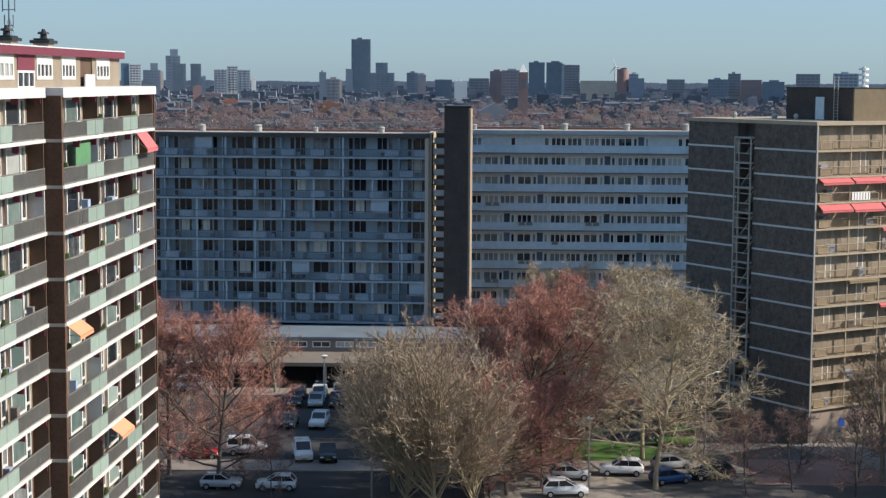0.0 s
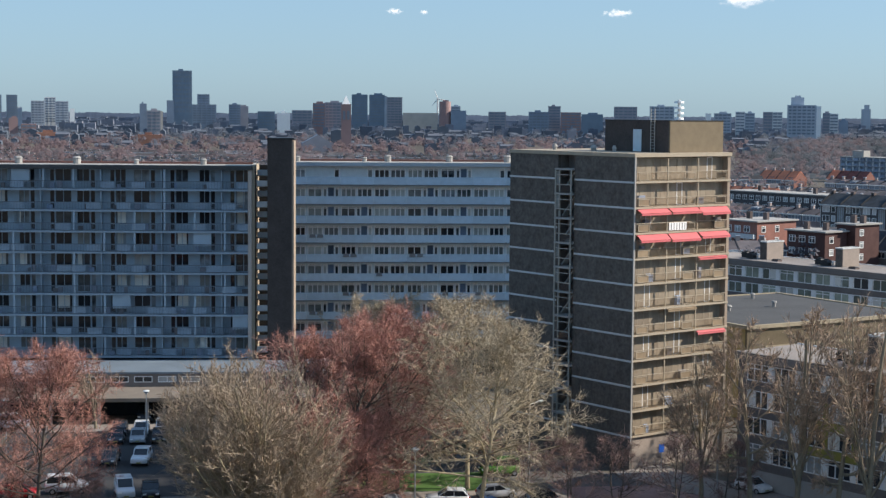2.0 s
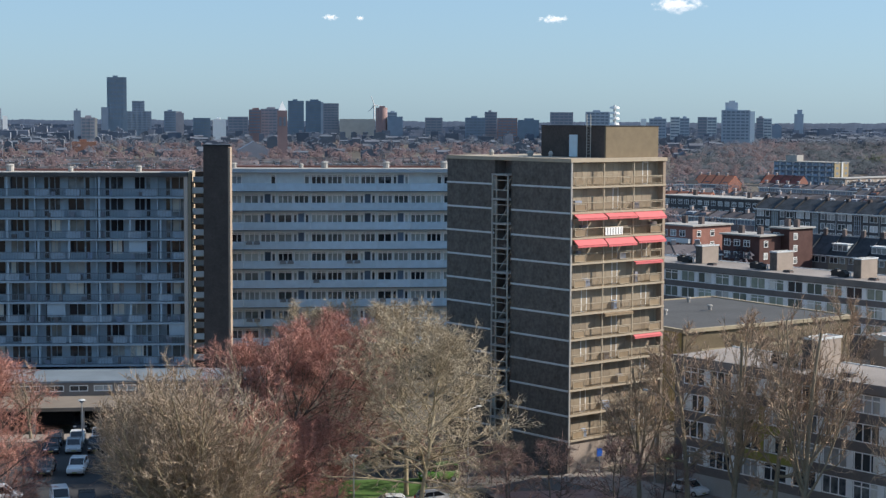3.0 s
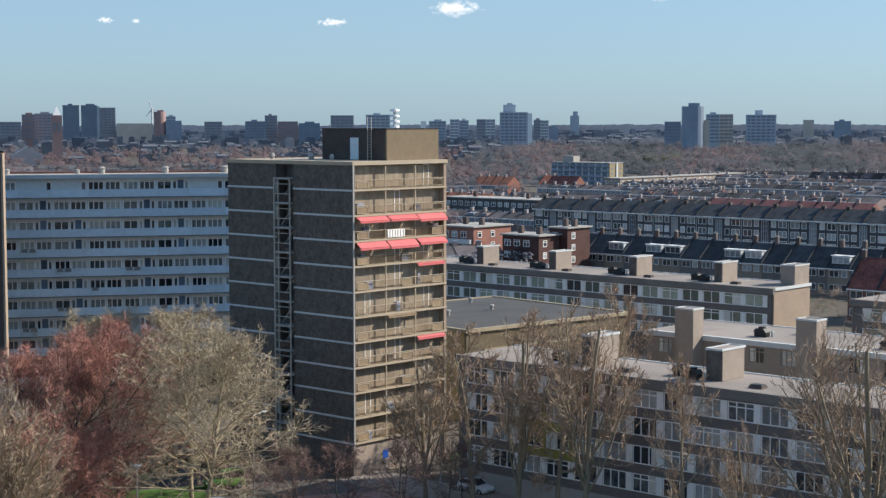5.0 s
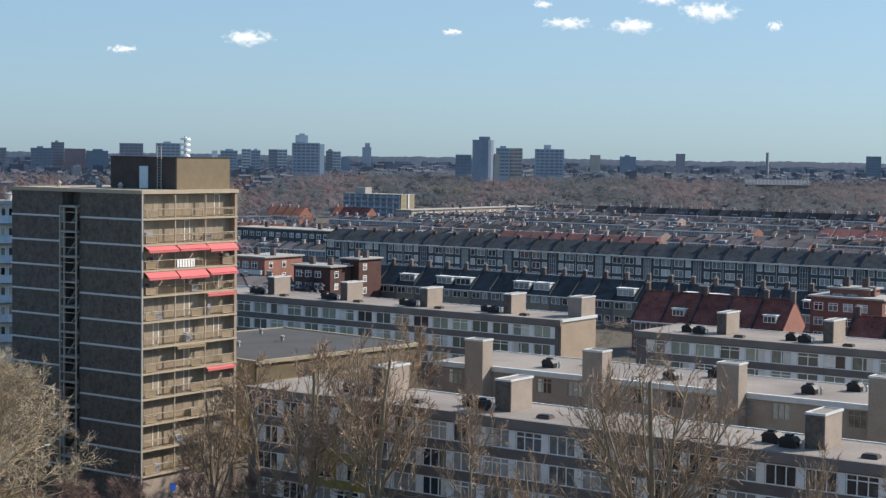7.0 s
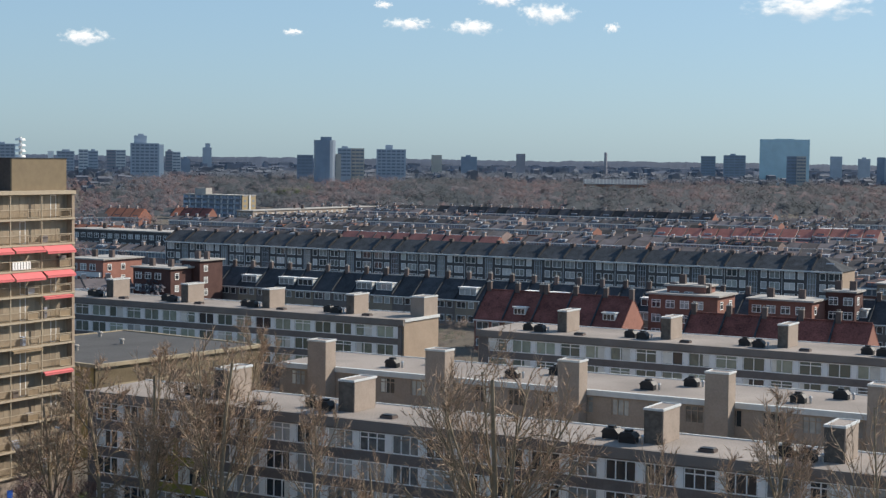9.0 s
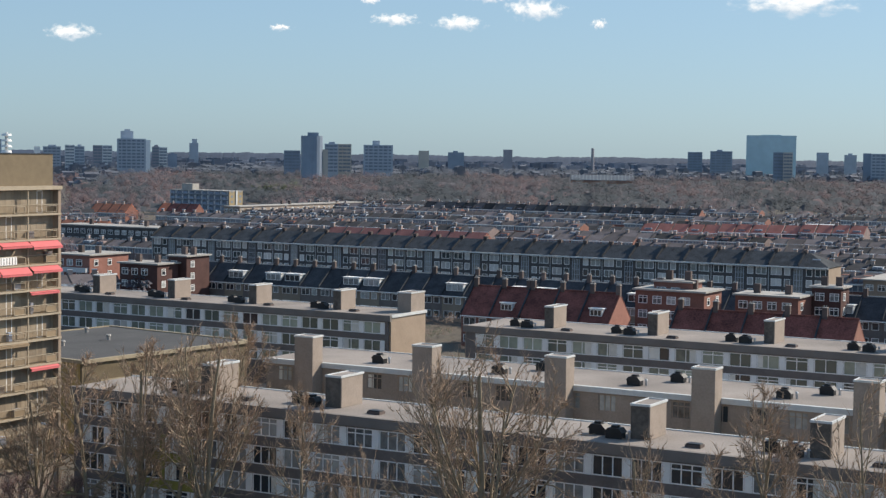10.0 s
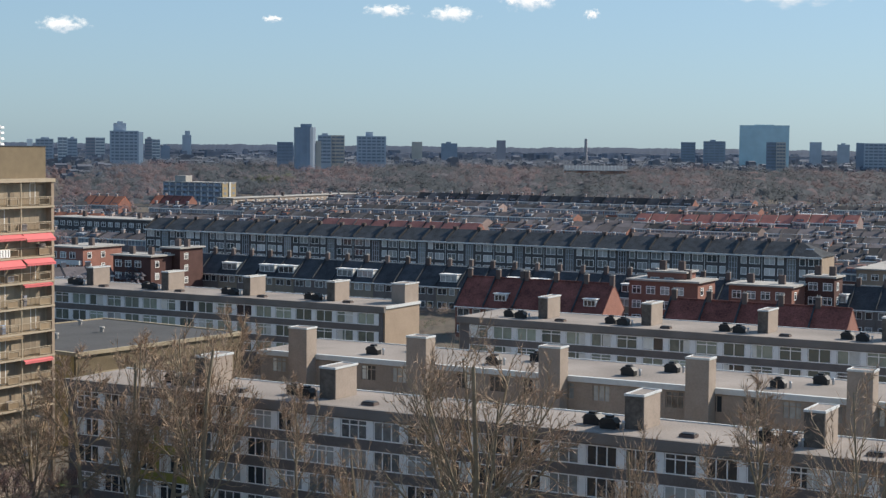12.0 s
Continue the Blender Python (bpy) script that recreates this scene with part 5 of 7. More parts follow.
def high_rise(az0, az1, el, dist, material, label, windows=0, side=None, round_=False, depth=0.7, cap=None, turn=12, glass_="far_window", lit=None):
    """A tall building far off, between two bearings (degrees) and up to an elevation."""
    w = dist * (math.tan(radians(az1 - az0)))
    x, y = az_at((az0 + az1) / 2, dist)
    z = EYE + dist * math.tan(radians(el))
    b = thing("high_rise", label, "building", pose(x, y, 0, 0, 0, -(az0 + az1) / 2), "skyline")
    d = w * depth
    if round_:
        part("wall", Geo().tube((0, 0, 0), (0, 0, z), w / 2, w / 2, 20), material, b)
    else:
        part("wall", Geo().box(-w / 2, -d / 2, 0, w / 2, d / 2, z), material, b)
        if side:
            part("side_wall", Geo().box(w / 2, -d / 2, 0, w / 2 + w * 0.16, d / 2, z * 0.97), side, b)
        if windows:
            st = max(4.5, z / 14)
            k = 0
            while z - 2 - k * st > z * 0.25 and k < 10:
                zz = z - 1.6 - k * st
                part("window", Geo().box(-w / 2 + w * 0.06, -d / 2 - 0.25, zz - st * 0.5, w / 2 - w * 0.06, -d / 2 - 0.02, zz), glass_, b)
                k += 1
            for c in range(1, windows):
                xx = -w / 2 + w * c / windows
                part("pier", Geo().box(xx - w * 0.02, -d / 2 - 0.5, 0, xx + w * 0.02, -d / 2 - 0.27, z), material, b)
    if cap or int(az0 * 100) % 5 < 2:
        part("roof", Geo().box(-w * 0.2, -d * 0.2, z, w * (0.05 + 0.05 * (int(az0 * 100) % 7)), d * 0.2, z + (cap or 2.5)), material, b)
    return b

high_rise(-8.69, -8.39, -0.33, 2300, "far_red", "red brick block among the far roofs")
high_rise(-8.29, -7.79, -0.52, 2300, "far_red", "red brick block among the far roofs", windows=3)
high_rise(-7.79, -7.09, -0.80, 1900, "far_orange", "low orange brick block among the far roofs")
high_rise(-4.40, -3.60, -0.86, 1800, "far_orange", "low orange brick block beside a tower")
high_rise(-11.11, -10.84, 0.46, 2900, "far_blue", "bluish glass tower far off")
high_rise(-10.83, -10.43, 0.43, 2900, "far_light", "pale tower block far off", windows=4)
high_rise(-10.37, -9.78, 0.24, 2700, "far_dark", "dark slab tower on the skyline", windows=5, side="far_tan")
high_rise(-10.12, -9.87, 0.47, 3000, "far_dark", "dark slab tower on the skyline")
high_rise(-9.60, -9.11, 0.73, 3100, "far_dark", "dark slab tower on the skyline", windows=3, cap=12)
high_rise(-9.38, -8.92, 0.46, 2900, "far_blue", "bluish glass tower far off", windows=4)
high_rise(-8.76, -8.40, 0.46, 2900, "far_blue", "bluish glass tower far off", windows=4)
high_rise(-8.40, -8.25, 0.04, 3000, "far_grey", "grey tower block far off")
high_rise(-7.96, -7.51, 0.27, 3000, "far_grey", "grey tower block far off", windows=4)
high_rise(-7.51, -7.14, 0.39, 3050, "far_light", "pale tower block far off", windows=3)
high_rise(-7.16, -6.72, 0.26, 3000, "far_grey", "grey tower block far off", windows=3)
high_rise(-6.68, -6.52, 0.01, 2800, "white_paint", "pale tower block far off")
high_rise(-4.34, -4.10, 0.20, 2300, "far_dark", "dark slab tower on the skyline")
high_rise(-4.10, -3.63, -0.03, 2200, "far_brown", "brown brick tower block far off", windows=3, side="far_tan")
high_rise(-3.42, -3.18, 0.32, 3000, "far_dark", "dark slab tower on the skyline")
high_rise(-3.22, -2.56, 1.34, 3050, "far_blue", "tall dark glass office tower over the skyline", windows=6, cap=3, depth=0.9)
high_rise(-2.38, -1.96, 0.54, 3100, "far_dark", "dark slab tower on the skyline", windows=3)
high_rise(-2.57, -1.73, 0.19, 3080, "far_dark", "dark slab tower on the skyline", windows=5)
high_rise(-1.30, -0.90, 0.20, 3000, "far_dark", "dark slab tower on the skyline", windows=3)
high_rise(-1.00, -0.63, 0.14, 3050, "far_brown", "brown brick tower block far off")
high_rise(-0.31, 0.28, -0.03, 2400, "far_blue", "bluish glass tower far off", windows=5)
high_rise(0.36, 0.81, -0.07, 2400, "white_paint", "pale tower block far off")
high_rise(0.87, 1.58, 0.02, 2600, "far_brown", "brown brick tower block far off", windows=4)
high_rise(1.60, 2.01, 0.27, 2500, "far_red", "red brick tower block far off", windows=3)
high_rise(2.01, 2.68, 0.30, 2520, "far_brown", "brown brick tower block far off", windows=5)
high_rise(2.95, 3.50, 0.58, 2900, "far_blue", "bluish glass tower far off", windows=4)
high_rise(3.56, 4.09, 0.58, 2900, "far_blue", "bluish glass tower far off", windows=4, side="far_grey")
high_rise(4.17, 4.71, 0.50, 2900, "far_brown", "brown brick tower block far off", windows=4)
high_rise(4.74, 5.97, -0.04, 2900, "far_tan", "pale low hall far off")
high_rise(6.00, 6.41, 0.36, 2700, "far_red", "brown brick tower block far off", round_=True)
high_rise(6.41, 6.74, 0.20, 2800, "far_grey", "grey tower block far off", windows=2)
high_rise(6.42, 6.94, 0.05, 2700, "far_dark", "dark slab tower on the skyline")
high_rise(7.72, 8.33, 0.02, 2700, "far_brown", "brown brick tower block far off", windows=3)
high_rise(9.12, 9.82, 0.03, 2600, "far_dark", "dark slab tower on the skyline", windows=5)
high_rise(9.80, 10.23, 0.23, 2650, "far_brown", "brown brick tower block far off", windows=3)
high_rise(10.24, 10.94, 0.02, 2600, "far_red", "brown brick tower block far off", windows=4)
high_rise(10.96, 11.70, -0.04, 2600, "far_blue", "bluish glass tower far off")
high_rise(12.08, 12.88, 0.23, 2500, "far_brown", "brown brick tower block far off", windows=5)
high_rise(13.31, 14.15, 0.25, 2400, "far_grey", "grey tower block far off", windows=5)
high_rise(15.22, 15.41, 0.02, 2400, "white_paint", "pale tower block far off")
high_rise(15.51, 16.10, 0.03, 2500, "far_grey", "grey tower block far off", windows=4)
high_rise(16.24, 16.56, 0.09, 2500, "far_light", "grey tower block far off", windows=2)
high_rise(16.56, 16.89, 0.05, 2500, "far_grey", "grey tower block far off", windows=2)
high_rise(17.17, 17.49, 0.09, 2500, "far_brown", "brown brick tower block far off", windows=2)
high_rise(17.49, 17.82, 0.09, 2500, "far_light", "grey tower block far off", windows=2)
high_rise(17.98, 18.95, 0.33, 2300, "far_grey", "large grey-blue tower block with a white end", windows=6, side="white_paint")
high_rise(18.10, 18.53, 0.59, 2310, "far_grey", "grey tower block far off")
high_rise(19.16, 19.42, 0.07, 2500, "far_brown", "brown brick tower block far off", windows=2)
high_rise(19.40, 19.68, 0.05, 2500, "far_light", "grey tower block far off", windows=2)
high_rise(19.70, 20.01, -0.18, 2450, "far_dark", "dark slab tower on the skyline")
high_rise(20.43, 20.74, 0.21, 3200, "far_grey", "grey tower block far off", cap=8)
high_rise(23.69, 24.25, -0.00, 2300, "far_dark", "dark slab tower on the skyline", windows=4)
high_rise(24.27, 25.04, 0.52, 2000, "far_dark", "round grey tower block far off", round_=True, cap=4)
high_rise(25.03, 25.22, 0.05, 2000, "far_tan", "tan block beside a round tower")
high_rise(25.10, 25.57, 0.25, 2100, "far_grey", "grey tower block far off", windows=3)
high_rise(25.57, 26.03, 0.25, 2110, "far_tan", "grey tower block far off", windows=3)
high_rise(26.46, 27.48, 0.23, 2300, "far_grey", "grey tower block far off", windows=6, cap=6)
high_rise(28.38, 28.74, 0.05, 2800, "far_tan", "grey tower block far off")
high_rise(29.41, 29.97, 0.01, 2800, "far_dark", "dark slab tower on the skyline")
high_rise(31.34, 31.66, 0.13, 3000, "far_brown", "brown brick tower block far off")
high_rise(37.73, 38.23, 0.13, 2800, "far_dark", "dark slab tower on the skyline", windows=3)
high_rise(38.50, 39.25, 0.17, 2800, "far_dark", "dark slab tower on the skyline", windows=4)
high_rise(39.72, 41.39, 0.73, 2600, "far_glass", "wide pale blue glass office block on the horizon", depth=0.3, cap=1)
high_rise(40.63, 41.04, 0.16, 2300, "far_dark", "dark slab tower on the skyline", windows=3)
high_rise(40.97, 41.29, 0.16, 2290, "far_tan", "pale tower block far off", windows=3)
high_rise(42.08, 42.48, 0.17, 2800, "far_grey", "grey tower block far off")
high_rise(43.00, 43.41, 0.10, 2800, "far_grey", "grey tower block far off")
high_rise(43.62, 43.88, 0.16, 2400, "far_dark", "dark slab tower on the skyline")
high_rise(43.88, 44.67, 0.15, 2400, "far_grey", "grey tower block far off", windows=5)

def far_things():
    dist = 1500
    x, y = az_at(2.753, dist)
    w = dist * math.tan(radians(0.334))
    zt, zs = EYE + dist * math.tan(radians(0.555)), EYE + dist * math.tan(radians(0.242))
    c = thing("church_tower", "slender red brick church tower with a pale spire", "church", pose(x, y, 0))
    part("shaft", Geo().box(-w / 2, -w / 2, 0, w / 2, w / 2, zs), "far_red", c)
    g = Geo()
    g.v = [(-w * .42, -w * .42, zs), (w * .42, -w * .42, zs), (w * .42, w * .42, zs), (-w * .42, w * .42, zs), (0, 0, zt)]
    g.f = [(0, 1, 4), (1, 2, 4), (2, 3, 4), (3, 0, 4), (0, 3, 2, 1)]
    part("spire", g, "white_paint", c, "pale pointed spire")
    for k in (-1, 1):
        part("belfry_opening", Geo().box(k * w * .22 - w * .12, -w / 2 - .3, zs - 14, k * w * .22 + w * .12, -w / 2 - .02, zs - 6), "far_window", c)
    part("nave", Geo().prism([(-40, 0), (-40, 9), (-26, 17), (-12, 9), (-12, 0)], -12, 24), "far_brown", c, "church nave with a steep roof")
    # thin chimney on the horizon
    x, y = az_at(34.453, 3000)
    zt = EYE + 3000 * math.tan(radians(0.214))
    c = thing("factory_chimney", "thin tall brick chimney on the horizon", "chimney", pose(x, y, 0))
    part("shaft", Geo().tube((0, 0, 0), (0, 0, zt), 3.4, 2.6, 10), "far_brown", c)
    # mast with ring platforms
    x, y = az_at(14.313, 1400)
    zt = EYE + 1400 * math.tan(radians(0.487))
    c = thing("radio_mast", "radio tower with stacked pale round platforms", "tower", pose(x, y, 0))
    part("shaft", Geo().tube((0, 0, 0), (0, 0, zt), 1.5, 1.2, 10), "far_light", c)
    for k in range(4):
        part("platform", Geo().tube((0, 0, zt - 3 - k * 4.6), (0, 0, zt - 1.2 - k * 4.6), 4.4, 3.8, 14), "white_paint", c, "white round platform")
    # wind turbine
    x, y = az_at(5.942, 3000)
    zt = EYE + 3000 * math.tan(radians(0.454))
    c = thing("wind_turbine", "white wind turbine standing still far off", "turbine", pose(x, y, 0))
    part("tower", Geo().tube((0, 0, 0), (0, 0, zt), 2.0, 1.3, 8), "far_light", c)
    for k in range(3):
        w = radians(100 + 120 * k)
        part("blade", Geo().tube((0, -3, zt), (17 * math.sin(w), -3, zt + 17 * math.cos(w)), 1.2, 0.4, 5), "far_light", c)

far_things()

def park_hall():
    x, y = az_at(34.8, 1900)
    h = thing("sports_hall", "wide hall with a dull blue-grey ribbed roof among trees", "building", pose(x, y, 0, 0, 0, -34.8) @ Matrix.Diagonal((1, 1, 0.68, 1)))
    part("wall", Geo().box(-36, 0, 0, 36, 24, 12.5), "far_orange", h, "orange-brown wall")
    part("roof", Geo().prism([(-1.0, 12.5), (24.5, 20.5), (24.5, 21.2), (-1.0, 13.2)], -36.5, 36.5, "x"), "hall_roof", h, "sloping metal roof")
    for i in range(18):
        part("rib", cached("hallrib", lambda: Geo().prism([(-1.0, 13.2), (24.5, 21.2), (24.5, 21.9), (-1.0, 13.9)], -0.5, 0.5, "x").mesh("rib", "hall_rib")), None, h, m=pose(-34.5 + i * 4.1, 0, 0))

park_hall()

def blue_cabin():
    x, y = az_at(42.25, 684)
    c = thing("roof_cabin", "blue and white clad upper storey over the terraced roofs", "building", pose(x, y, 0, 0, 0, -44))
    part("wall", Geo().box(-5.6, 0, 0, 5.6, 6, 10.9), "cabin_blue", c)
    part("cladding", Geo().box(-5.6, -0.04, 8.2, -0.2, -0.005, 10.9), "far_light", c, "white cladding")
    part("roof", Geo().box(-5.8, -0.2, 10.9, 5.8, 6.2, 11.15), "grey_white", c)
    for i in range(3):
        window(c, 0.2 + i * 1.8, -0.05, 8.6, 1.5, 1.5, 1, 0, "white_paint", "glass")

blue_cabin()


def spread_trees(name, label, spots, material, quads=90, seed=1, grain=1.0, lobes=5):
    """Many bare trees far off in one mesh: uneven crowns of small slivers in a few loose limbs' masses."""
    rs = np.random.RandomState(seed)
    spots = np.asarray(spots, float)          # x, y, height, radius
    n = len(spots)
    mid = rs.normal(size=(n, lobes, 3))
    mid *= rs.uniform(0.25, 0.75, (n, lobes, 1)) / np.linalg.norm(mid, axis=2, keepdims=True)
    wide = rs.uniform(0.22, 0.55, (n, lobes))
    pick = rs.randint(0, lobes, (n, quads))
    d = rs.normal(size=(n, quads, 3))
    d /= np.linalg.norm(d, axis=2, keepdims=True)
    i = np.arange(n)[:, None]
    u = mid[i, pick] + d * (wide[i, pick] * rs.uniform(0.2, 1.0, (n, quads)) ** 0.6)[:, :, None]
    c = np.empty((n, quads, 3))
    c[:, :, 0] = spots[:, None, 0] + u[:, :, 0] * spots[:, None, 3]
    c[:, :, 1] = spots[:, None, 1] + u[:, :, 1] * spots[:, None, 3]
    c[:, :, 2] = spots[:, None, 2] * np.maximum(0.55 + 0.42 * u[:, :, 2], 0.05)
    size = np.minimum(spots[:, None, 3, None], 6) * rs.uniform(0.05, 0.15, (n, quads, 1)) * grain
    # slivers lie loosely over the crown, outer faces out and up
    nrm = u * 0.5 + (0.3, -0.45, 0.7) + rs.normal(size=u.shape) * 0.15
    nrm /= np.linalg.norm(nrm, axis=2, keepdims=True)
    a = np.cross(nrm, rs.normal(size=u.shape))
    a *= size * 0.6 / np.linalg.norm(a, axis=2, keepdims=True)
    b2 = np.cross(nrm, a) * rs.uniform(0.9, 2.0, (n, quads, 1))
    tri = np.stack([c - a, c + a, c + b2], 2).reshape(-1, 3)
    f = np.arange(len(tri)).reshape(-1, 3)
    me = bpy.data.meshes.new(name)
    me.from_pydata(tri.tolist(), [], f.tolist())
    me.materials.append(M[material])
    return tagged(new(name, me), label, "trees", kind="stuff")

rf = random.Random(77)
def spot(az0, az1, d0, d1, h0, h1):
    a, d = rf.uniform(az0, az1), math.sqrt(rf.uniform(d0 * d0, d1 * d1))
    x, y = az_at(a, d)
    h = rf.uniform(h0, h1)
    return (x, y, h, h * rf.uniform(0.32, 0.5))

def crown_spot(az0, az1, d0, d1, h0, h1):
    x, y, h, r = spot(az0, az1, d0, d1, h0, h1)
    return x, y, h, h * rf.uniform(0.42, 0.62)

def belt_spot(az0, az1, d0, d1, h0, h1):
    x, y, h, r = spot(az0, az1, d0, d1, h0, h1)
    return x, y, h, rf.uniform(12, 28)

def canopy(name, label, az0, az1, d0, d1, cols, rows, crowns, materials, seed, twigs, size=1.0, floor=0.2):
    """Closely set bare crowns far off as one uneven sheet of branches over the ground; each crown keeps its own colour."""
    rs = np.random.RandomState(seed)
    az = np.radians(np.linspace(az0, az1, cols))
    dist = np.linspace(d0, d1, rows)
    X, Y = dist[:, None] * np.sin(az)[None], dist[:, None] * np.cos(az)[None]
    Z = np.full(X.shape, floor)
    kind = np.zeros(X.shape, int)
    ca = np.radians(rs.uniform(az0, az1, crowns))
    cd = np.sqrt(rs.uniform(d0 * d0, d1 * d1, crowns))
    ch = rs.uniform(6.5, 12.5, crowns) + rs.uniform(0, 4.5, crowns) * (rs.rand(crowns) < 0.25)
    cr = ch * rs.uniform(0.45, 0.75, crowns)
    ch *= size
    ch *= np.clip((cd - d0) / 130, 0.4, 1.0)
    mass = np.sin(ca * 47) + np.sin(cd / 83.0) + rs.normal(size=crowns) * 0.8
    ck = np.digitize(mass, (-0.5, 0.9))
    da, dr = az[1] - az[0], dist[1] - dist[0]
    for i in range(crowns):
        j = max(1, int(cr[i] / dr) + 1)
        k = max(1, int(cr[i] / (cd[i] * da)) + 1)
        r0, c0 = int((cd[i] - d0) / dr), int((ca[i] - az[0]) / da)
        rr, cc = slice(max(0, r0 - j), r0 + j + 1), slice(max(0, c0 - k), c0 + k + 1)
        x, y = cd[i] * math.sin(ca[i]), cd[i] * math.cos(ca[i])
        q = ((X[rr, cc] - x) ** 2 + (Y[rr, cc] - y) ** 2) / cr[i] ** 2
        h = ch[i] * np.sqrt(np.clip(1 - q, 0, 1)) ** 0.8
        up = h > Z[rr, cc]
        Z[rr, cc] = np.where(up, h, Z[rr, cc])
        kind[rr, cc] = np.where(up, ck[i], kind[rr, cc])
    tall = Z > 1.5
    Z = np.where(tall, np.maximum(Z * 0.86 + rs.normal(size=Z.shape) * 0.5, floor), floor)
    X = X + rs.normal(size=X.shape) * 0.5
    v = np.stack([X, Y, Z], 2).reshape(-1, 3)
    i = np.arange((rows - 1) * cols).reshape(rows - 1, cols)[:, :-1].reshape(-1)
    f = np.stack([i, i + 1, i + cols + 1, i + cols], 1)
    high = Z.reshape(-1)[f].max(1)
    f = f[high > 1.0]
    fk = kind.reshape(-1)[f[:, 0]]
    # soft brush: thin twigs stand up all over the crowns
    pick = rs.randint(0, len(f), twigs)
    root = v[f[pick, 0]] * 0.5 + v[f[pick, 2]] * 0.5
    root = root + (v[f[pick, 1]] - v[f[pick, 3]]) * rs.uniform(-0.5, 0.5, (twigs, 1))
    root = root[:, :] - (0, 0, 0.6)
    wide = rs.uniform(0.12, 0.34, (twigs, 1)) * np.array([[1.0, -0.3, 0]])
    tip = root + np.stack([rs.normal(size=twigs) * 0.5, rs.normal(size=twigs) * 0.5, rs.uniform(0.8, 2.2, twigs)], 1)
    k = len(v)
    tv = np.stack([root - wide, root + wide, tip], 1).reshape(-1, 3)
    tf = np.arange(twigs * 3).reshape(-1, 3) + k
    verts = np.concatenate([v, tv])
    me = bpy.data.meshes.new(name)
    me.from_pydata(verts.tolist(), [], f.tolist() + tf.tolist())
    for q in materials:
        me.materials.append(M[q])
    me.polygons.foreach_set("material_index", np.concatenate([fk, (fk[pick] + (rs.rand(twigs) < 0.2)) % 3]).astype(int).tolist())
    me.polygons.foreach_set("use_smooth", [True] * len(me.polygons))
    me.update()
    # loose twigs take the light softly, as a whole
    vn = np.zeros(len(verts) * 3)
    me.vertices.foreach_get("normal", vn)
    vn = vn.reshape(-1, 3)
    vn[k:] = np.repeat(vn[f[pick, 0]], 3, axis=0)
    vn = vn * 0.35 + (0, -0.25, 0.65)
    vn /= np.linalg.norm(vn, axis=1, keepdims=True)
    me.normals_split_custom_set_from_vertices(vn.tolist())
    return tagged(new(name, me), label, "trees", kind="stuff")

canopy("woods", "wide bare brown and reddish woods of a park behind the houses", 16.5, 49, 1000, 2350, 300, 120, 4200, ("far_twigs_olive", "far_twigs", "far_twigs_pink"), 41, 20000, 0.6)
patches = {0: [], 1: [], 2: []}           # the park's trees stand in groups of a kind
for _ in range(3800):
    q = crown_spot(17, 48, 1010, 2320, 8, 13)
    mass = math.sin(math.atan2(q[0], q[1]) * 60) + math.sin(math.hypot(q[0], q[1]) / 70) + rf.gauss(0, 0.15)
    k = 1.02 + 0.36 * math.sin(math.atan2(q[0], q[1]) * 97 + math.hypot(q[0], q[1]) / 45)
    q = (q[0], q[1], q[2] * k, q[3] * k)
    patches[0 if mass < -0.4 else 1 if mass < 0.8 else 2].append(q)
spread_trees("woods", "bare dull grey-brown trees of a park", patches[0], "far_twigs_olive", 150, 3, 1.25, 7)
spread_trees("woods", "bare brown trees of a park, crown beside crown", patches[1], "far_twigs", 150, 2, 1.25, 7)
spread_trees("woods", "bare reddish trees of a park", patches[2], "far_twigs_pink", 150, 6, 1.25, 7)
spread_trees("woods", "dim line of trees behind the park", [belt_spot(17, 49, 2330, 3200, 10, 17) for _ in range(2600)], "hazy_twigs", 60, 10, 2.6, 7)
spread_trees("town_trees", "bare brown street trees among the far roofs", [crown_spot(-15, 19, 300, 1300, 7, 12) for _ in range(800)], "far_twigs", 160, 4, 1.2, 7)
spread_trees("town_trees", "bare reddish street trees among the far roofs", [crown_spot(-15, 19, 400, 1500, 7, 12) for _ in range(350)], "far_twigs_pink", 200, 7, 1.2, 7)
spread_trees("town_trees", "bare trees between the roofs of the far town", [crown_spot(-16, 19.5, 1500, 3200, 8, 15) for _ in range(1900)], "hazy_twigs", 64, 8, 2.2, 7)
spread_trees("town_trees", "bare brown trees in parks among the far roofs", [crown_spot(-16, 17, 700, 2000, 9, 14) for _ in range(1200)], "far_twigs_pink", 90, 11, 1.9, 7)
spread_trees("evergreens", "dark evergreen trees at the edge of a park", [crown_spot(22.6, 24.2, 1350, 1500, 11, 16) for _ in range(9)] + [crown_spot(-5, 18, 500, 1100, 7, 11) for _ in range(14)], "evergreen", 300, 9, 1.3, 6)
def yard_spot(x0, x1, y0, y1, h0, h1):
    q = GRID @ Vector((rf.uniform(x0, x1), rf.uniform(y0, y1), 0))
    h = rf.uniform(h0, h1)
    return q.x, q.y, h, h * rf.uniform(0.4, 0.65)

spread_trees("garden_shrubs", "bare brown shrubs and small trees in the back gardens", [yard_spot(-125, 0, 100, 192, 2, 5) for _ in range(330)], "garden_twigs", 150, 21, 0.7)
spread_trees("garden_shrubs", "dark evergreen shrubs in the back gardens", [yard_spot(-125, 0, 150, 196, 1.5, 4) for _ in range(60)], "evergreen", 260, 22, 0.6)
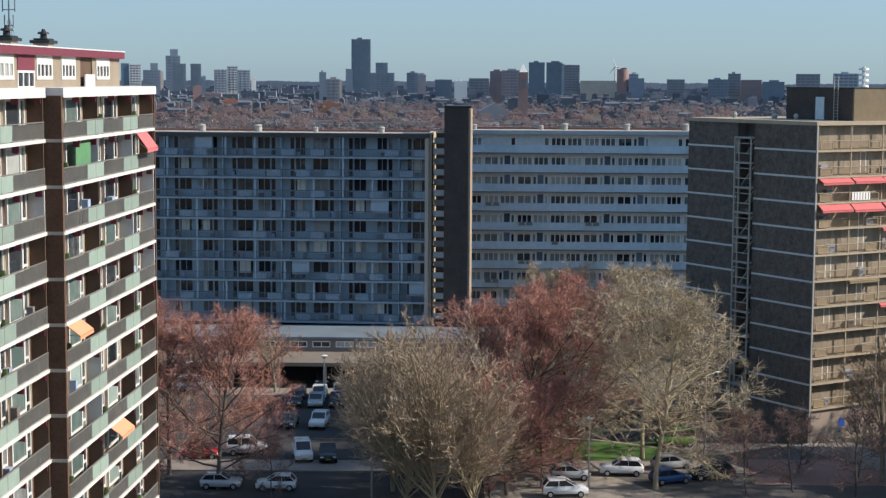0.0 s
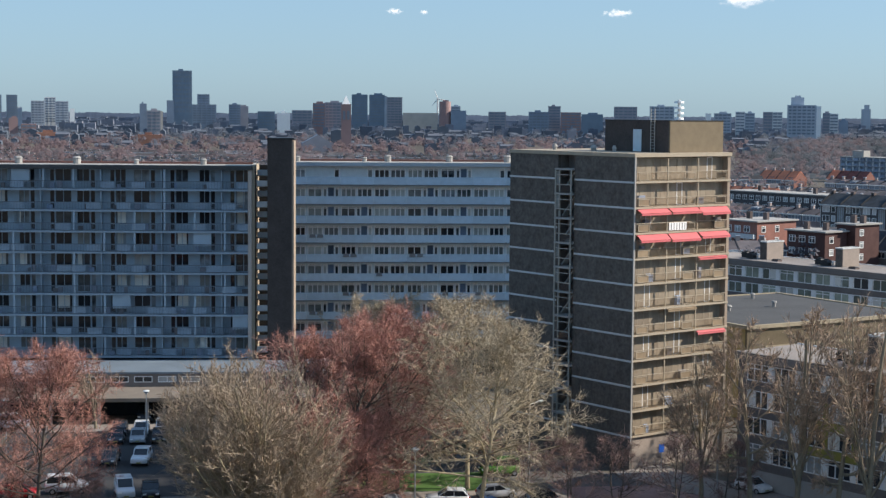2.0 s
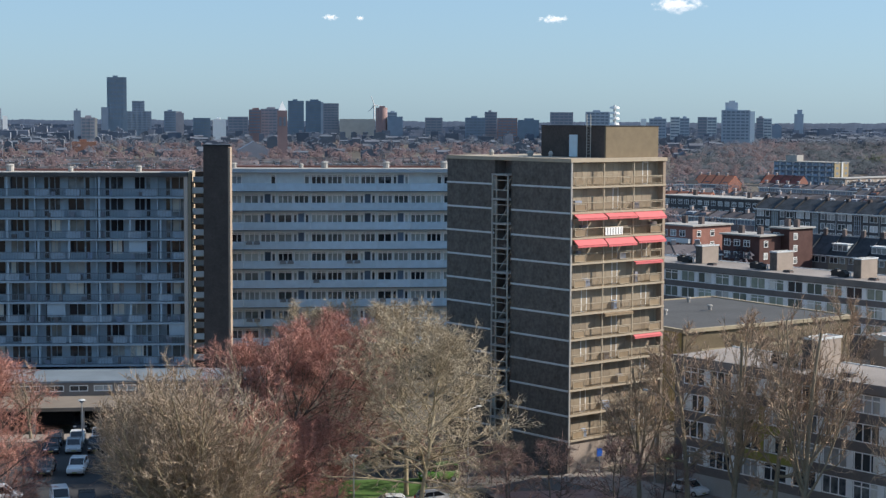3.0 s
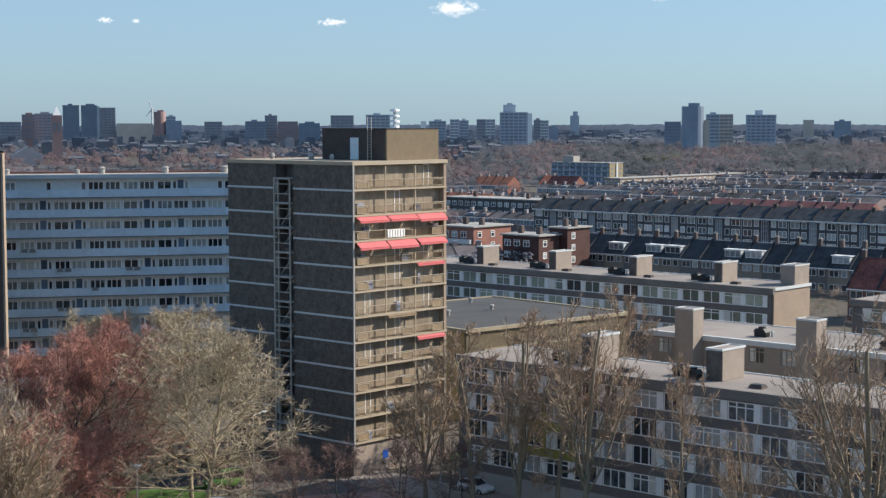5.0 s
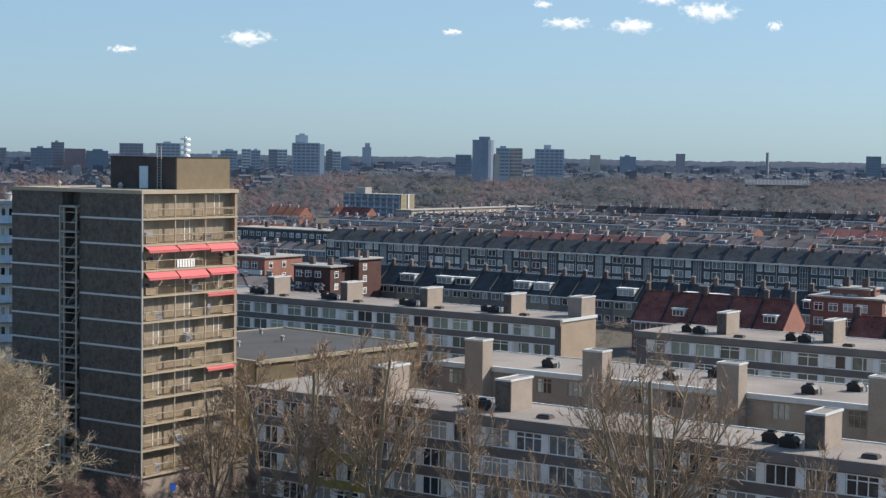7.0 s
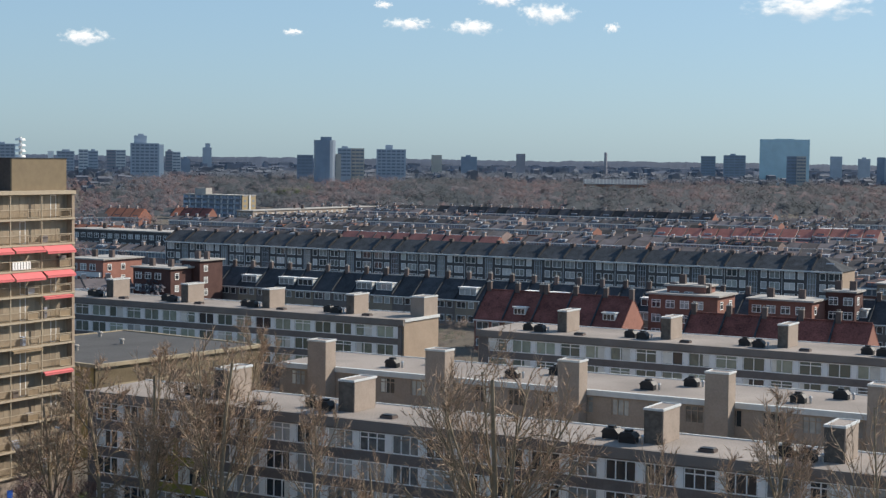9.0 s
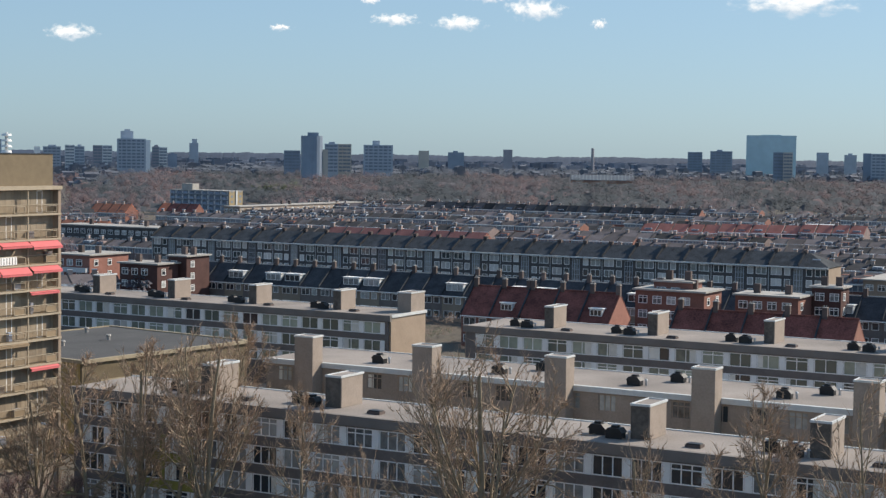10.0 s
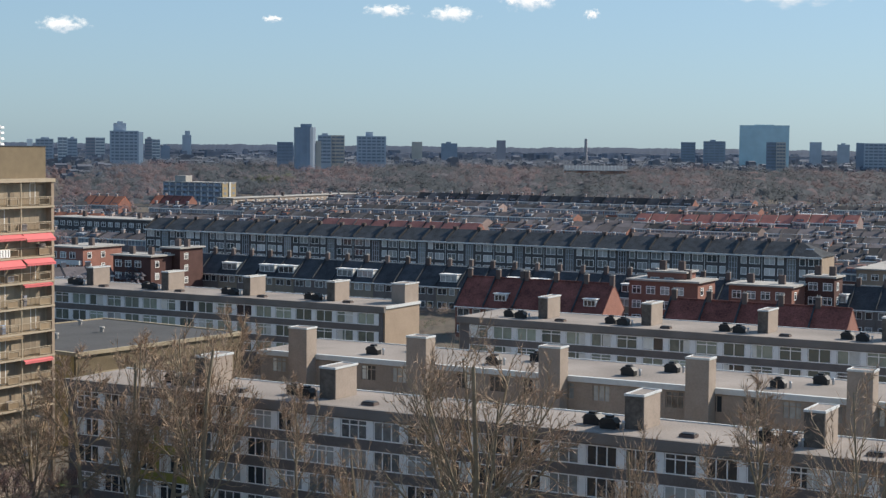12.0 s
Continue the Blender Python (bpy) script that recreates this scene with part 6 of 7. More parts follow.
spread_trees("garden_shrubs", "bare brown shrubs and small trees in the back gardens", [yard_spot(-30, 70, 96, 135, 2, 4.5) for _ in range(110)] + [yard_spot(-12, 6, 92, 165, 2, 5) for _ in range(90)], "garden_twigs", 150, 23, 0.7)
spread_trees("hedge", "dark evergreen shrubs in shade behind the lawn", [(rf.uniform(13, 24), rf.uniform(172.5, 177), rf.uniform(2.5, 4.5), rf.uniform(1.4, 2.2)) for _ in range(26)], "evergreen", 420, 25, 0.6)
spread_trees("street_trees", "bare reddish trees before the long brick flats", [yard_spot(-195, 0, 243, 251, 6, 9.5) for _ in range(16)], "garden_twigs", 420, 24, 0.35)
spread_trees("town_trees", "bare street trees among the rows of houses", [spot(17, 46, 470, 1150, 6, 9) for _ in range(150)], "far_twigs", 160, 5)

def wooded_rise(dist, deep, low, high, seed, label):
    """A closed line of woods along the horizon, with an uneven top."""
    rs = random.Random(seed)
    g = Geo()
    n = 2200
    h = low
    for i in range(n + 1):
        a = radians(-18 + 70 * i / n)
        h += rs.uniform(-1, 1) * 0.6 + (0.5 * (low + high) - h) * 0.06
        top = min(max(h, low), high)
        for d, z in ((dist, 0), (dist + deep * 0.7, top * 0.75), (dist + deep, top + rs.uniform(-0.9, 0.9)), (dist + deep * 1.3, top * 0.6)):
            g.v.append((d * math.sin(a), d * math.cos(a), z))
    for i in range(n):
        k = i * 4
        g.f += [(k + j, k + j + 1, k + j + 5, k + j + 4) for j in range(3)]
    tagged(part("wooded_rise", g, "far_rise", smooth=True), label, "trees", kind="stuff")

# no haze hangs here; the rises' blue colour gives it
wooded_rise(3400, 300, 11, 17, 5, "dim belt of woods, haze-blue in colour")
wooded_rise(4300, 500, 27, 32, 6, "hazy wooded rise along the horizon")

# rows of houses over the middle distance
class Rows:
    """Terraces past counting, joined by material."""
    def __init__(self, label):
        self.g = {}
        self.ob = thing("rows_of_houses", label, "houses", None, "", "stuff")

    def add(self, m, key, build):
        src = cached(("rowgeo", key), build)
        g = self.g.setdefault(key[0], Geo())
        k = len(g.v)
        g.v += [tuple(m @ Vector(p)) for p in src.v]
        g.f += [tuple(i + k for i in f) for f in src.f]

    def house(self, m, w, d, eave, ridge, wall, roof, rnd):
        self.add(m, (wall, w, d, eave, ridge, "w"), lambda: Geo().prism([(0, 0), (d, 0), (d, eave), (d / 2, ridge - 0.1), (0, eave)], 0, w, "x"))
        self.add(m, (roof, w, d, eave, ridge, "r"), lambda: Geo().prism([(-.4, eave - .3), (d / 2, ridge), (d + .4, eave - .3), (d + .4, eave - .1), (d / 2, ridge + .2), (-.4, eave - .1)], 0, w, "x"))
        r = rnd.random()
        if r < 0.4:
            self.add(m, (("far_grey", "row_wall", "red_brick")[int(r * 50) % 3], w, d, eave, "d"), lambda: Geo().box(w * .25, .8, eave + .1, w * .75, d / 2, eave + 1.2))
            self.add(m, ("far_window", w, d, eave, "dw"), lambda: Geo().box(w * .3, .7, eave + .4, w * .48, .8, eave + 1.05).box(w * .52, .7, eave + .4, w * .7, .8, eave + 1.05))
        self.add(m, ("row_roof", w, d, eave, ridge, "p"), lambda: Geo().prism([(-.4, eave - .1), (d / 2, ridge + .2), (d + .4, eave - .1), (d + .4, eave + .2), (d / 2, ridge + .5), (-.4, eave + .2)], -.12, .12, "x"))
        if r < 0.5 or r > 0.85:
            self.add(m, ("row_chimney", w, d, ridge, "c"), lambda: Geo().box(.1, d / 2 - .4, ridge - .5, 1.2, d / 2 + .4, ridge + 1.2))
            self.add(m, ("far_grey", w, d, ridge, "cc"), lambda: Geo().box(0, d / 2 - .5, ridge + 1.2, 1.3, d / 2 + .5, ridge + 1.4))
        self.add(m, ("white_paint", w, d, eave, "g"), lambda: Geo().box(0, -.6, eave - .45, w, -.4, eave - .1))
        for z in (1.0, eave - 1.95):
            self.add(m, ("far_window", w, d, z, "x"), lambda: Geo().box(w * .08, -.06, z, w * .5, -.01, z + 1.4).box(w * .58, -.06, z, w * .92, -.01, z + 1.4))
            self.add(m, ("grey_white", w, d, z, "f"), lambda: Geo().box(w * .03, -.03, z - .15, w * .54, -.004, z + 1.5).box(w * .55, -.03, z - .15, w * .96, -.004, z + 1.5).box(w * .28, -.09, z, w * .31, -.061, z + 1.4).box(w * .73, -.09, z, w * .76, -.061, z + 1.4))

    def done(self):
        for k, g in self.g.items():
            part("roof" if "tile" in k or "roof" in k else "wall", g, k, self.ob)

STYLES = [("row_wall", "row_roof_pale"), ("red_brick", "row_roof_pale"), ("red_brick", "row_roof"), ("red_brick", "pink_tile"), ("red_brick", "orange_tile"), ("row_wall", "row_roof"), ("grey_brick", "row_roof"), ("tan_brick", "pink_tile")]
rows = Rows("many rows of terraced houses with dormers, chimneys and pale gutters")
PLAN = [(288 + 29 * k, (1, 0, 6, 2, 1, 5, 0, 1, 6, 2, 0)[k % 11], -330 - 6 * k, 10 + 21 * k) for k in range(16)][1:]
PLAN += [(288, 1, -84, 10), (288, 0, -330, -150)]
PLAN += [(472, 3, -120, 20), (405, 4, 60, 130)]
for gy, base, x0, x1 in PLAN:
    x = x0
    while x < x1:
        n = rf.randint(5, 14)
        st = STYLES[base if rf.random() < 0.8 else rf.choice((0, 2, 5, 5, 6))]
        ev = rf.choice((5.4, 6.0, 6.6, 8.2))
        for i in range(n):
            rows.house(grid(x + i * 6, gy + rf.uniform(-.3, .3)), 6.0, 9.0, ev, ev + (1.9 if "tile" in st[1] else 1.5), *st, rf)
        x += n * 6 + rf.choice((0, 0, 7))
for i in range(8):      # bright orange roofs far off beside the park
    rows.house(grid(-457 + i % 4 * 6 + i // 4 * 20, 520 + i // 4 * 30), 6.0, 10.0, 5.6, 9.8, "red_brick", "red_tile" if i > 4 else "orange_tile", rf)
for i in range(9):      # red roofs close behind the long flats
    rows.house(grid(-161 + i * 6, 290), 6.0, 9.0, 12.2, 15.3, "red_brick", "pink_tile", rf)
for i in range(26):     # the last row before the park, with a black ridge
    rows.house(grid(-325 + i * 6, 636), 6.0, 9.0, 9.0, 12.0, "far_light" if i % 3 and i < 24 else "red_brick", "row_roof", rf)
for i in range(14):     # red roofs in the middle of the rows
    rows.house(grid(-138 + i * 6.2, 486 + i), 6.0, 9.0, 8.2 + i // 5 * 0.6, 11.0 + i // 5 * 0.6, "row_wall" if i % 2 else "far_light", "pink_tile", rf)
for i in range(5):
    rows.house(grid(-350 + i * 6, 372), 6.0, 10.0, 5.5, 9.2, "red_brick", "orange_tile", rf)
rows.done()
rows = Rows("rows of terraced houses among bare street trees")
for row in range(22):
    y = 290 + row * 46
    x = -0.27 * y - 20
    while x < 0.29 * y and x < 40 + y * 0.2:
        n = rf.randint(4, 9)
        st = STYLES[rf.choice((0, 1, 2, 5, 6, 5, 6))]
        for i in range(n):
            rows.house(pose(x + i * 6, y, 0, 0, 0, -4), 6.0, 9.0, 6.2, 6.2 + (2.1 if "tile" in st[1] else 1.6), *st, rf)
        x += n * 6 + rf.choice((9, 25, 40))
rows.done()
for k in KINDS:
    k.matrix_basis = far_away

def distant_town():
    """Low roofs and blocks too far off to count."""
    rs = random.Random(9)
    g, tall = Geo(), Geo()
    for i in range(2100):
        a = rs.uniform(-17, 50)
        d = rs.uniform(1500, 4700)
        if a > 18 and d < 2300:
            d = rs.uniform(2350, 3400)
        x, y = az_at(a, d)
        w, dp, h = rs.uniform(5, 18), rs.uniform(6, 10), rs.uniform(4, 8) * (1.5 if rs.random() < 0.12 else 1) * (1.5 if d > 1700 else 1)
        if rs.random() < 0.25:
            w, dp = dp, w
        if rs.random() < 0.5:
            g.prism([(x - w / 2, 0), (x + w / 2, 0), (x + w / 2, h), (x, h + rs.uniform(1.5, 3.0)), (x - w / 2, h)], y - dp / 2, y + dp / 2)
        else:
            g.prism([(y - dp / 2, 0), (y + dp / 2, 0), (y + dp / 2, h), (y, h + rs.uniform(1.0, 2.5)), (y - dp / 2, h)], x - w / 2, x + w / 2, "x")
    for i in range(1500):     # the far edge of the town
        x, y = az_at(rs.uniform(-17, 50), rs.uniform(3000, 4280))
        w, h = rs.uniform(8, 34), rs.uniform(8, 21)
        tall.box(x - w / 2, y - 6, 0, x + w / 2, y + 6, h)
    for i in range(620):      # taller blocks closing the skyline
        a = rs.uniform(-17, 50)
        if a > 21 and rs.random() < 0.6:
            continue
        d = rs.uniform(2350, 3100)
        x, y = az_at(a, d)
        w, h = rs.uniform(6, 24), rs.uniform(9, 30) * (0.4 if a > 21 else 0.62)
        tall.box(x - w / 2, y - 6, 0, x + w / 2, y + 6, h)
        if rs.random() < 0.4:
            tall.box(x - w * 0.3, y - 4, h, x - w * 0.05, y + 4, h + rs.uniform(1.5, 4))
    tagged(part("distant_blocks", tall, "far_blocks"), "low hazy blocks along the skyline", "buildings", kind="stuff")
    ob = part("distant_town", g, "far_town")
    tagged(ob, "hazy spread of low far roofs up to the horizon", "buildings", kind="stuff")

distant_town()
# ---- bare trees ----
def bare_tree_meshes(key, H, R, seed, bark, twig, form="dome", stems=12, counts=(8, 7, 4), fork=0.22, twig_w=0.02, thick=0.016, fuzz=3, reach=0.8, lift=0.1, base=0.1, wild=0.75):
    """Trunk with limbs that reach out to a rounded outline, boughs, twigs, and fine end twigs past counting.
    form: dome (limbs all along the trunk) or vase (stems spreading from a low fork)."""
    rnd = random.Random(seed)
    wood, fv, ff = Geo(), [], []
    mid, half = (base + 1) / 2, (1 - base) / 2            # the crown's middle and half height, in heights
    def jit(d, a):
        return (d + Vector((rnd.gauss(0, a), rnd.gauss(0, a), rnd.gauss(0, a * 0.7)))).normalized()
    def to_edge(p, d):
        o = Vector((p.x / R, p.y / R, (p.z - mid * H) / (half * H)))
        v = Vector((d.x / R, d.y / R, d.z / (half * H)))
        bq, cq = o.dot(v), o.dot(o) - 1
        return (-bq + math.sqrt(max(bq * bq - v.dot(v) * cq, 0.01))) / v.dot(v)
    def sliver(p, d, length, w):
        q = p + d * length
        side = d.cross(Vector((rnd.gauss(0, 1), rnd.gauss(0, 1), rnd.gauss(0, 1)))).normalized() * w
        k = len(fv)
        fv.extend((tuple(p - side), tuple(p + side), tuple(q)))
        ff.append((k, k + 1, k + 2))
    def grow(p, d, length, r, level):
        nseg = (7, 6, 4, 3)[level]
        pts = [(p.copy(), d.copy(), r)]
        for i in range(nseg):
            d = jit(d, (0.05, 0.08 + 0.05 * wild, 0.1 + 0.13 * wild, 0.12 + 0.16 * wild)[level])
            if level:
                d = (d + Vector((0, 0, lift * (0.4, 0.7, 1.0)[level - 1]))).normalized()
            q = p + d * (length / nseg)
            r2 = r * (1 - 0.8 / nseg)
            if level <= 2:
                wood.tube(p, q, max(r, 0.024), max(r2, 0.016), (7, 5, 3)[level], caps=False)
            else:
                sliver(p, d, length / nseg * 1.4, twig_w * (1.3 - 0.3 * i))
            p, r = q, r2
            pts.append((p.copy(), d.copy(), r))
        if level >= 2:
            for j in range(fuzz * (2 if level == 2 else 1)):
                f = rnd.uniform(0.15, 1.0) * nseg
                i = min(int(f), nseg - 1)
                pp = pts[i][0].lerp(pts[i + 1][0], f - i)
                sliver(pp, jit((pts[i + 1][1] + Vector((0, 0, lift))).normalized(), wild), rnd.uniform(0.35, 1.0), twig_w * rnd.uniform(0.55, 1.0))
        if level < 3:
            n = stems if level == 0 else counts[level - 1]
            lo = (fork, 0.2, 0.12)[level]
            for j in range(n):
                f = lo + (1 - lo) * ((j + rnd.random()) / n)
                if level == 0 and form == "vase":
                    f = fork + 0.25 * rnd.random()
                i = min(int(f * nseg), nseg - 1)
                pp = pts[i][0].lerp(pts[i + 1][0], f * nseg - i)
                dd = pts[i + 1][1]
                w = rnd.uniform(0, 2 * math.pi) if level else j * 2.4 + rnd.uniform(-.4, .4)
                a = dd.orthogonal().normalized()
                side = a * math.cos(w) + dd.cross(a) * math.sin(w)
                if level == 0:
                    t = (f - lo) / (1 - lo)
                    ang = radians((86 - 66 * t if form == "dome" else 10 + 34 * (j + 0.5) / n) + rnd.uniform(-7, 7))
                    nd = (dd * math.cos(ang) + side * math.sin(ang)).normalized()
                    ln = max(to_edge(pp, nd), H * 0.1) * rnd.uniform(reach, 1.0)
                    rr = pts[i][2] * rnd.uniform(0.42, 0.6)
                else:
                    ang = radians(rnd.uniform(26, 60) if form == "dome" else rnd.uniform(24, 58))
                    nd = (dd * math.cos(ang) + side * math.sin(ang)).normalized()
                    ln = length * rnd.uniform(0.34, 0.56) * (1.2 - 0.6 * f)
                    ln = min(ln, max(to_edge(pp, nd), 0.6) * 1.06)
                    rr = pts[i][2] * rnd.uniform(0.5, 0.68)
                grow(pp, nd, max(ln, 0.5), rr, level + 1)
    grow(Vector((0, 0, -0.1)), Vector((0, 0, 1)), H * (0.78 if form == "dome" else 0.9), H * thick, 0)
    me = bpy.data.meshes.new("crown")
    me.from_pydata(fv, [], ff)
    me.materials.append(M[twig])
    wm = bpy.data.meshes.new("trunk")
    wm.from_pydata(wood.v, [], wood.f)
    wm.materials.append(M[bark])
    wm.polygons.foreach_set("use_smooth", [True] * len(wm.polygons))
    return wm, me

TREES = {}
def tree(kind, x, y, label, rz=0, k=1.0, kz=None, z=0.0):
    wm, cm = TREES[kind]
    t = thing("tree", label, "tree", pose(x, y, z, 0, 0, rz) @ Matrix.Diagonal((k, k, kz or k, 1)), "bare trees")
    part("trunk", wm, None, t)
    part("crown", cm, None, t)

TREES["pink"] = bare_tree_meshes("pink", 17, 8.6, 31, "bark_dark", "twig_red", "dome", 30, (9, 8, 5), 0.12, fuzz=8, twig_w=0.02, thick=0.013, base=0.06)
TREES["pink2"] = bare_tree_meshes("pink2", 17, 8.6, 35, "bark_dark", "twig_red", "dome", 30, (9, 8, 5), 0.12, fuzz=8, twig_w=0.02, thick=0.013, base=0.06)
TREES["plane"] = bare_tree_meshes("plane", 19.5, 9.6, 32, "bark_tan", "twig_tan", "dome", 30, (9, 8, 5), 0.24, fuzz=8, twig_w=0.026, thick=0.014, base=0.16, lift=0.04)
TREES["tall"] = bare_tree_meshes("tall", 17, 8.6, 33, "bark_tan", "twig_grey", "vase", 20, (14, 8, 4), 0.03, wild=0.4, fuzz=7, twig_w=0.03, thick=0.014, base=-0.05, lift=0.1)
TREES["vase"] = bare_tree_meshes("vase", 18, 9.0, 38, "bark", "twig_brown", "vase", 12, (11, 7, 4), 0.06, wild=0.6, fuzz=7, twig_w=0.034, thick=0.022, base=0.0, lift=0.05, reach=0.88)
TREES["thin"] = bare_tree_meshes("thin", 18, 6.6, 34, "bark", "twig_brown", "vase", 8, (11, 6, 3), 0.2, wild=0.5, fuzz=6, twig_w=0.036, thick=0.021, base=0.15, lift=0.08)
TREES["thin2"] = bare_tree_meshes("thin2", 18, 6.6, 37, "bark", "twig_brown", "dome", 12, (9, 6, 3), 0.3, wild=0.55, fuzz=6, twig_w=0.036, thick=0.021, base=0.2, lift=0.1)
TREES["shrub"] = bare_tree_meshes("shrub", 8, 3.9, 36, "bark_dark", "twig_dark", "dome", 12, (7, 5, 3), 0.15, fuzz=3, thick=0.013, base=0.12)

RED, TAN = "bare tree with a haze of reddish buds and twigs", "bare broad tree with tan twigs and pale limbs"
tree("pink", -21.0, 150.5, RED, 10, 1.0)
tree("pink2", -26.5, 156.0, RED, 80, 1.02)
tree("tall", -0.6, 143.0, "tall bare tree with many upright tan limbs", 0, 1.0)
tree("tall", 2.9, 143.6, "young bare tree with upright tan limbs", 40, 0.66)
tree("tall", -3.2, 144.8, "young bare tree with upright tan limbs", 130, 0.62)
tree("pink2", 6.0, 149.0, RED, 20, 0.72)
tree("pink", 9.5, 152.5, RED, 70, 0.6)
tree("tall", -4.6, 150.0, "tall bare tree with many upright tan limbs", 250, 0.84)
tree("shrub", 4.5, 148.0, "small bare tree beside a tall one", 40, 1.1)
tree("pink2", 6.8, 155.0, RED, 200, 1.08)
tree("pink", 13.0, 160.5, RED, 120, 1.12)
tree("pink", 3.6, 160.0, RED, 300, 1.0)
tree("plane", 20.2, 151.5, TAN, 0, 0.98)
tree("plane", 20.4, 163.5, TAN, 100, 1.02)
tree("plane", 13.4, 176.0, TAN, 220, 0.96)
tree("thin", -20.5, 198.0, "small thin bare tree before the garages", 0, 0.52)
tree("thin2", -9.0, 172.0, "small thin bare tree in the parking lot", 0, 0.42)
SHRUB = "small bare tree with dark reddish twigs"
for i, (x, y, k) in enumerate(((28.5, 150, .95), (33.0, 150.5, 1.0), (38.5, 149, 1.05), (25.5, 158, .7), (44, 152, .9), (-15.5, 146, .7), (26.5, 163.5, .6), (30.5, 160, .75), (35, 157.5, .7), (40.5, 156, .8), (47, 157, .75), (23.5, 166, .55), (30, 167.5, .6), (-24, 162, .5), (3.5, 170, .6), (5.5, 178, .7), (14, 176, .7))):
    tree("shrub", x, y, SHRUB, i * 70, k)
THIN = "slim bare tree with upright twigs before the flats"
for i, (gx, gy, kind, k, kz) in enumerate(((8.5, -7, "thin2", 0.8, 1.02), (4, -9, "thin", 0.7, 0.9), (15, -8, "thin", 0.8, 1.13), (19, -7, "thin2", 0.8, 1.08), (23, -8, "thin", 0.85, 1.22), (34, -8, "thin2", 0.6, 0.98),
                                           (41, -9, "thin", 0.5, 0.75), (52, -9, "vase", 0.95, 1.3), (65, -8, "thin", 0.55, 0.93), (74.5, -8, "thin2", 0.85, 1.15), (84, -8, "thin", 0.9, 1.22), (4.5, 22, "thin2", 0.8, 1.08), (8, 18, "thin", 0.7, 0.98), (-3.5, 18, "thin2", 0.8, 0.92))):
    p = (GRID @ Vector((gx, gy, 0)))
    tree(kind, p.x, p.y, THIN, i * 53, k, kz)


# ---- cars ----
def car_mesh_set(kind):
    """Side outlines of a car: lower body and the glass house over it."""
    if kind == "van":
        body = [(-2.1, .32), (-2.12, .95), (-2.05, 1.15), (1.05, 1.15), (1.95, 0.98), (2.1, .75), (2.12, .32)]
        top = [(-2.02, 1.15), (-1.92, 1.78), (0.35, 1.82), (1.1, 1.15)]
        roof = [(-1.90, 1.78), (-1.86, 1.86), (0.25, 1.9), (0.37, 1.82)]
    elif kind == "suv":
        body = [(-2.1, .35), (-2.15, .8), (-2.05, 1.05), (0.85, 1.08), (1.95, 0.95), (2.12, .75), (2.14, .35)]
        top = [(-2.0, 1.05), (-1.6, 1.55), (0.1, 1.6), (0.95, 1.07)]
        roof = [(-1.62, 1.55), (-1.5, 1.63), (0.0, 1.67), (0.12, 1.6)]
    else:
        body = [(-1.85, .28), (-1.9, .7), (-1.8, .95), (0.85, .95), (1.75, .82), (1.9, .6), (1.92, .28)]
        top = [(-1.75, .95), (-1.35, 1.38), (0.1, 1.43), (0.9, .94)]
        roof = [(-1.37, 1.38), (-1.25, 1.46), (0.0, 1.5), (0.12, 1.43)]
    return body, top, roof

def car(x, y, rz, paint, kind="hatch", label="", group="parked cars", z=0.02):
    c = thing("car", label, "car", pose(x, y, z, 0, 0, rz), group)
    body, top, roof = car_mesh_set(kind)
    w = 0.88
    part("body", cached(("cb", kind, paint), lambda: Geo().prism(body, -w, w).mesh("body", paint, 0.07, True)), None, c)
    part("window", cached(("cg", kind), lambda: Geo().prism(top, -w + 0.12, w - 0.12).mesh("window", "car_glass", 0.04)), None, c)
    part("roof", cached(("cr", kind, paint), lambda: Geo().prism(roof, -w + 0.1, w - 0.1).mesh("roof", paint, 0.03)), None, c)
    (bx0, bz0), (bx1, bz1) = top[0], top[1]
    (fx0, fz0), (fx1, fz1) = top[3], top[2]
    def pillars():
        g = Geo()
        for s in (-1, 1):
            yy = s * (w - 0.13)
            g.tube((bx0, yy, bz0), (bx1, yy, bz1), 0.06, n=5).tube((fx0, yy, fz0), (fx1, yy, fz1), 0.045, n=5)
            mx = (bx0 + fx0) / 2 - 0.1
            g.tube((mx, yy, bz0), (mx, yy, bz1), 0.045, n=5)
        return g.mesh("pillar", paint)
    part("pillar", cached(("cp", kind, paint), pillars), None, c)
    hx = body[-1][0] * 0.66
    for wx in (-hx, hx):
        for s in (-1, 1):
            t = part("wheel", cached("wheel", lambda: Geo().tube((0, -0.1, 0), (0, 0.1, 0), 0.32, 0.32, 14).mesh("wheel", "tyre", 0.0)), None, c, m=pose(wx, s * (w - 0.08), 0.32))
            part("rim", cached("rimm", lambda: Geo().tube((0, -0.115, 0), (0, 0.115, 0), 0.19, 0.19, 10).mesh("rim", "rim")), None, t)
    for s in (-1, 1):
        part("headlight", cached("hl", lambda: Geo().box(-0.06, -0.17, -0.07, 0.05, 0.17, 0.07).mesh("headlight", "lamp_white", 0.02)), None, c, m=pose(body[-2][0] - 0.02, s * 0.62, body[-2][1] + 0.06))
        part("tail_light", cached("tl", lambda: Geo().box(-0.04, -0.1, -0.13, 0.05, 0.1, 0.13).mesh("tail_light", "lamp_red", 0.02)), None, c, m=pose(body[1][0] + 0.01, s * 0.72, body[1][1] + 0.05))
    part("number_plate", cached("np", lambda: Geo().box(0, -0.26, -0.06, 0.02, 0.26, 0.06).mesh("number_plate", "yellow_panel")), None, c, m=pose(body[-1][0] + 0.0, 0, 0.45))

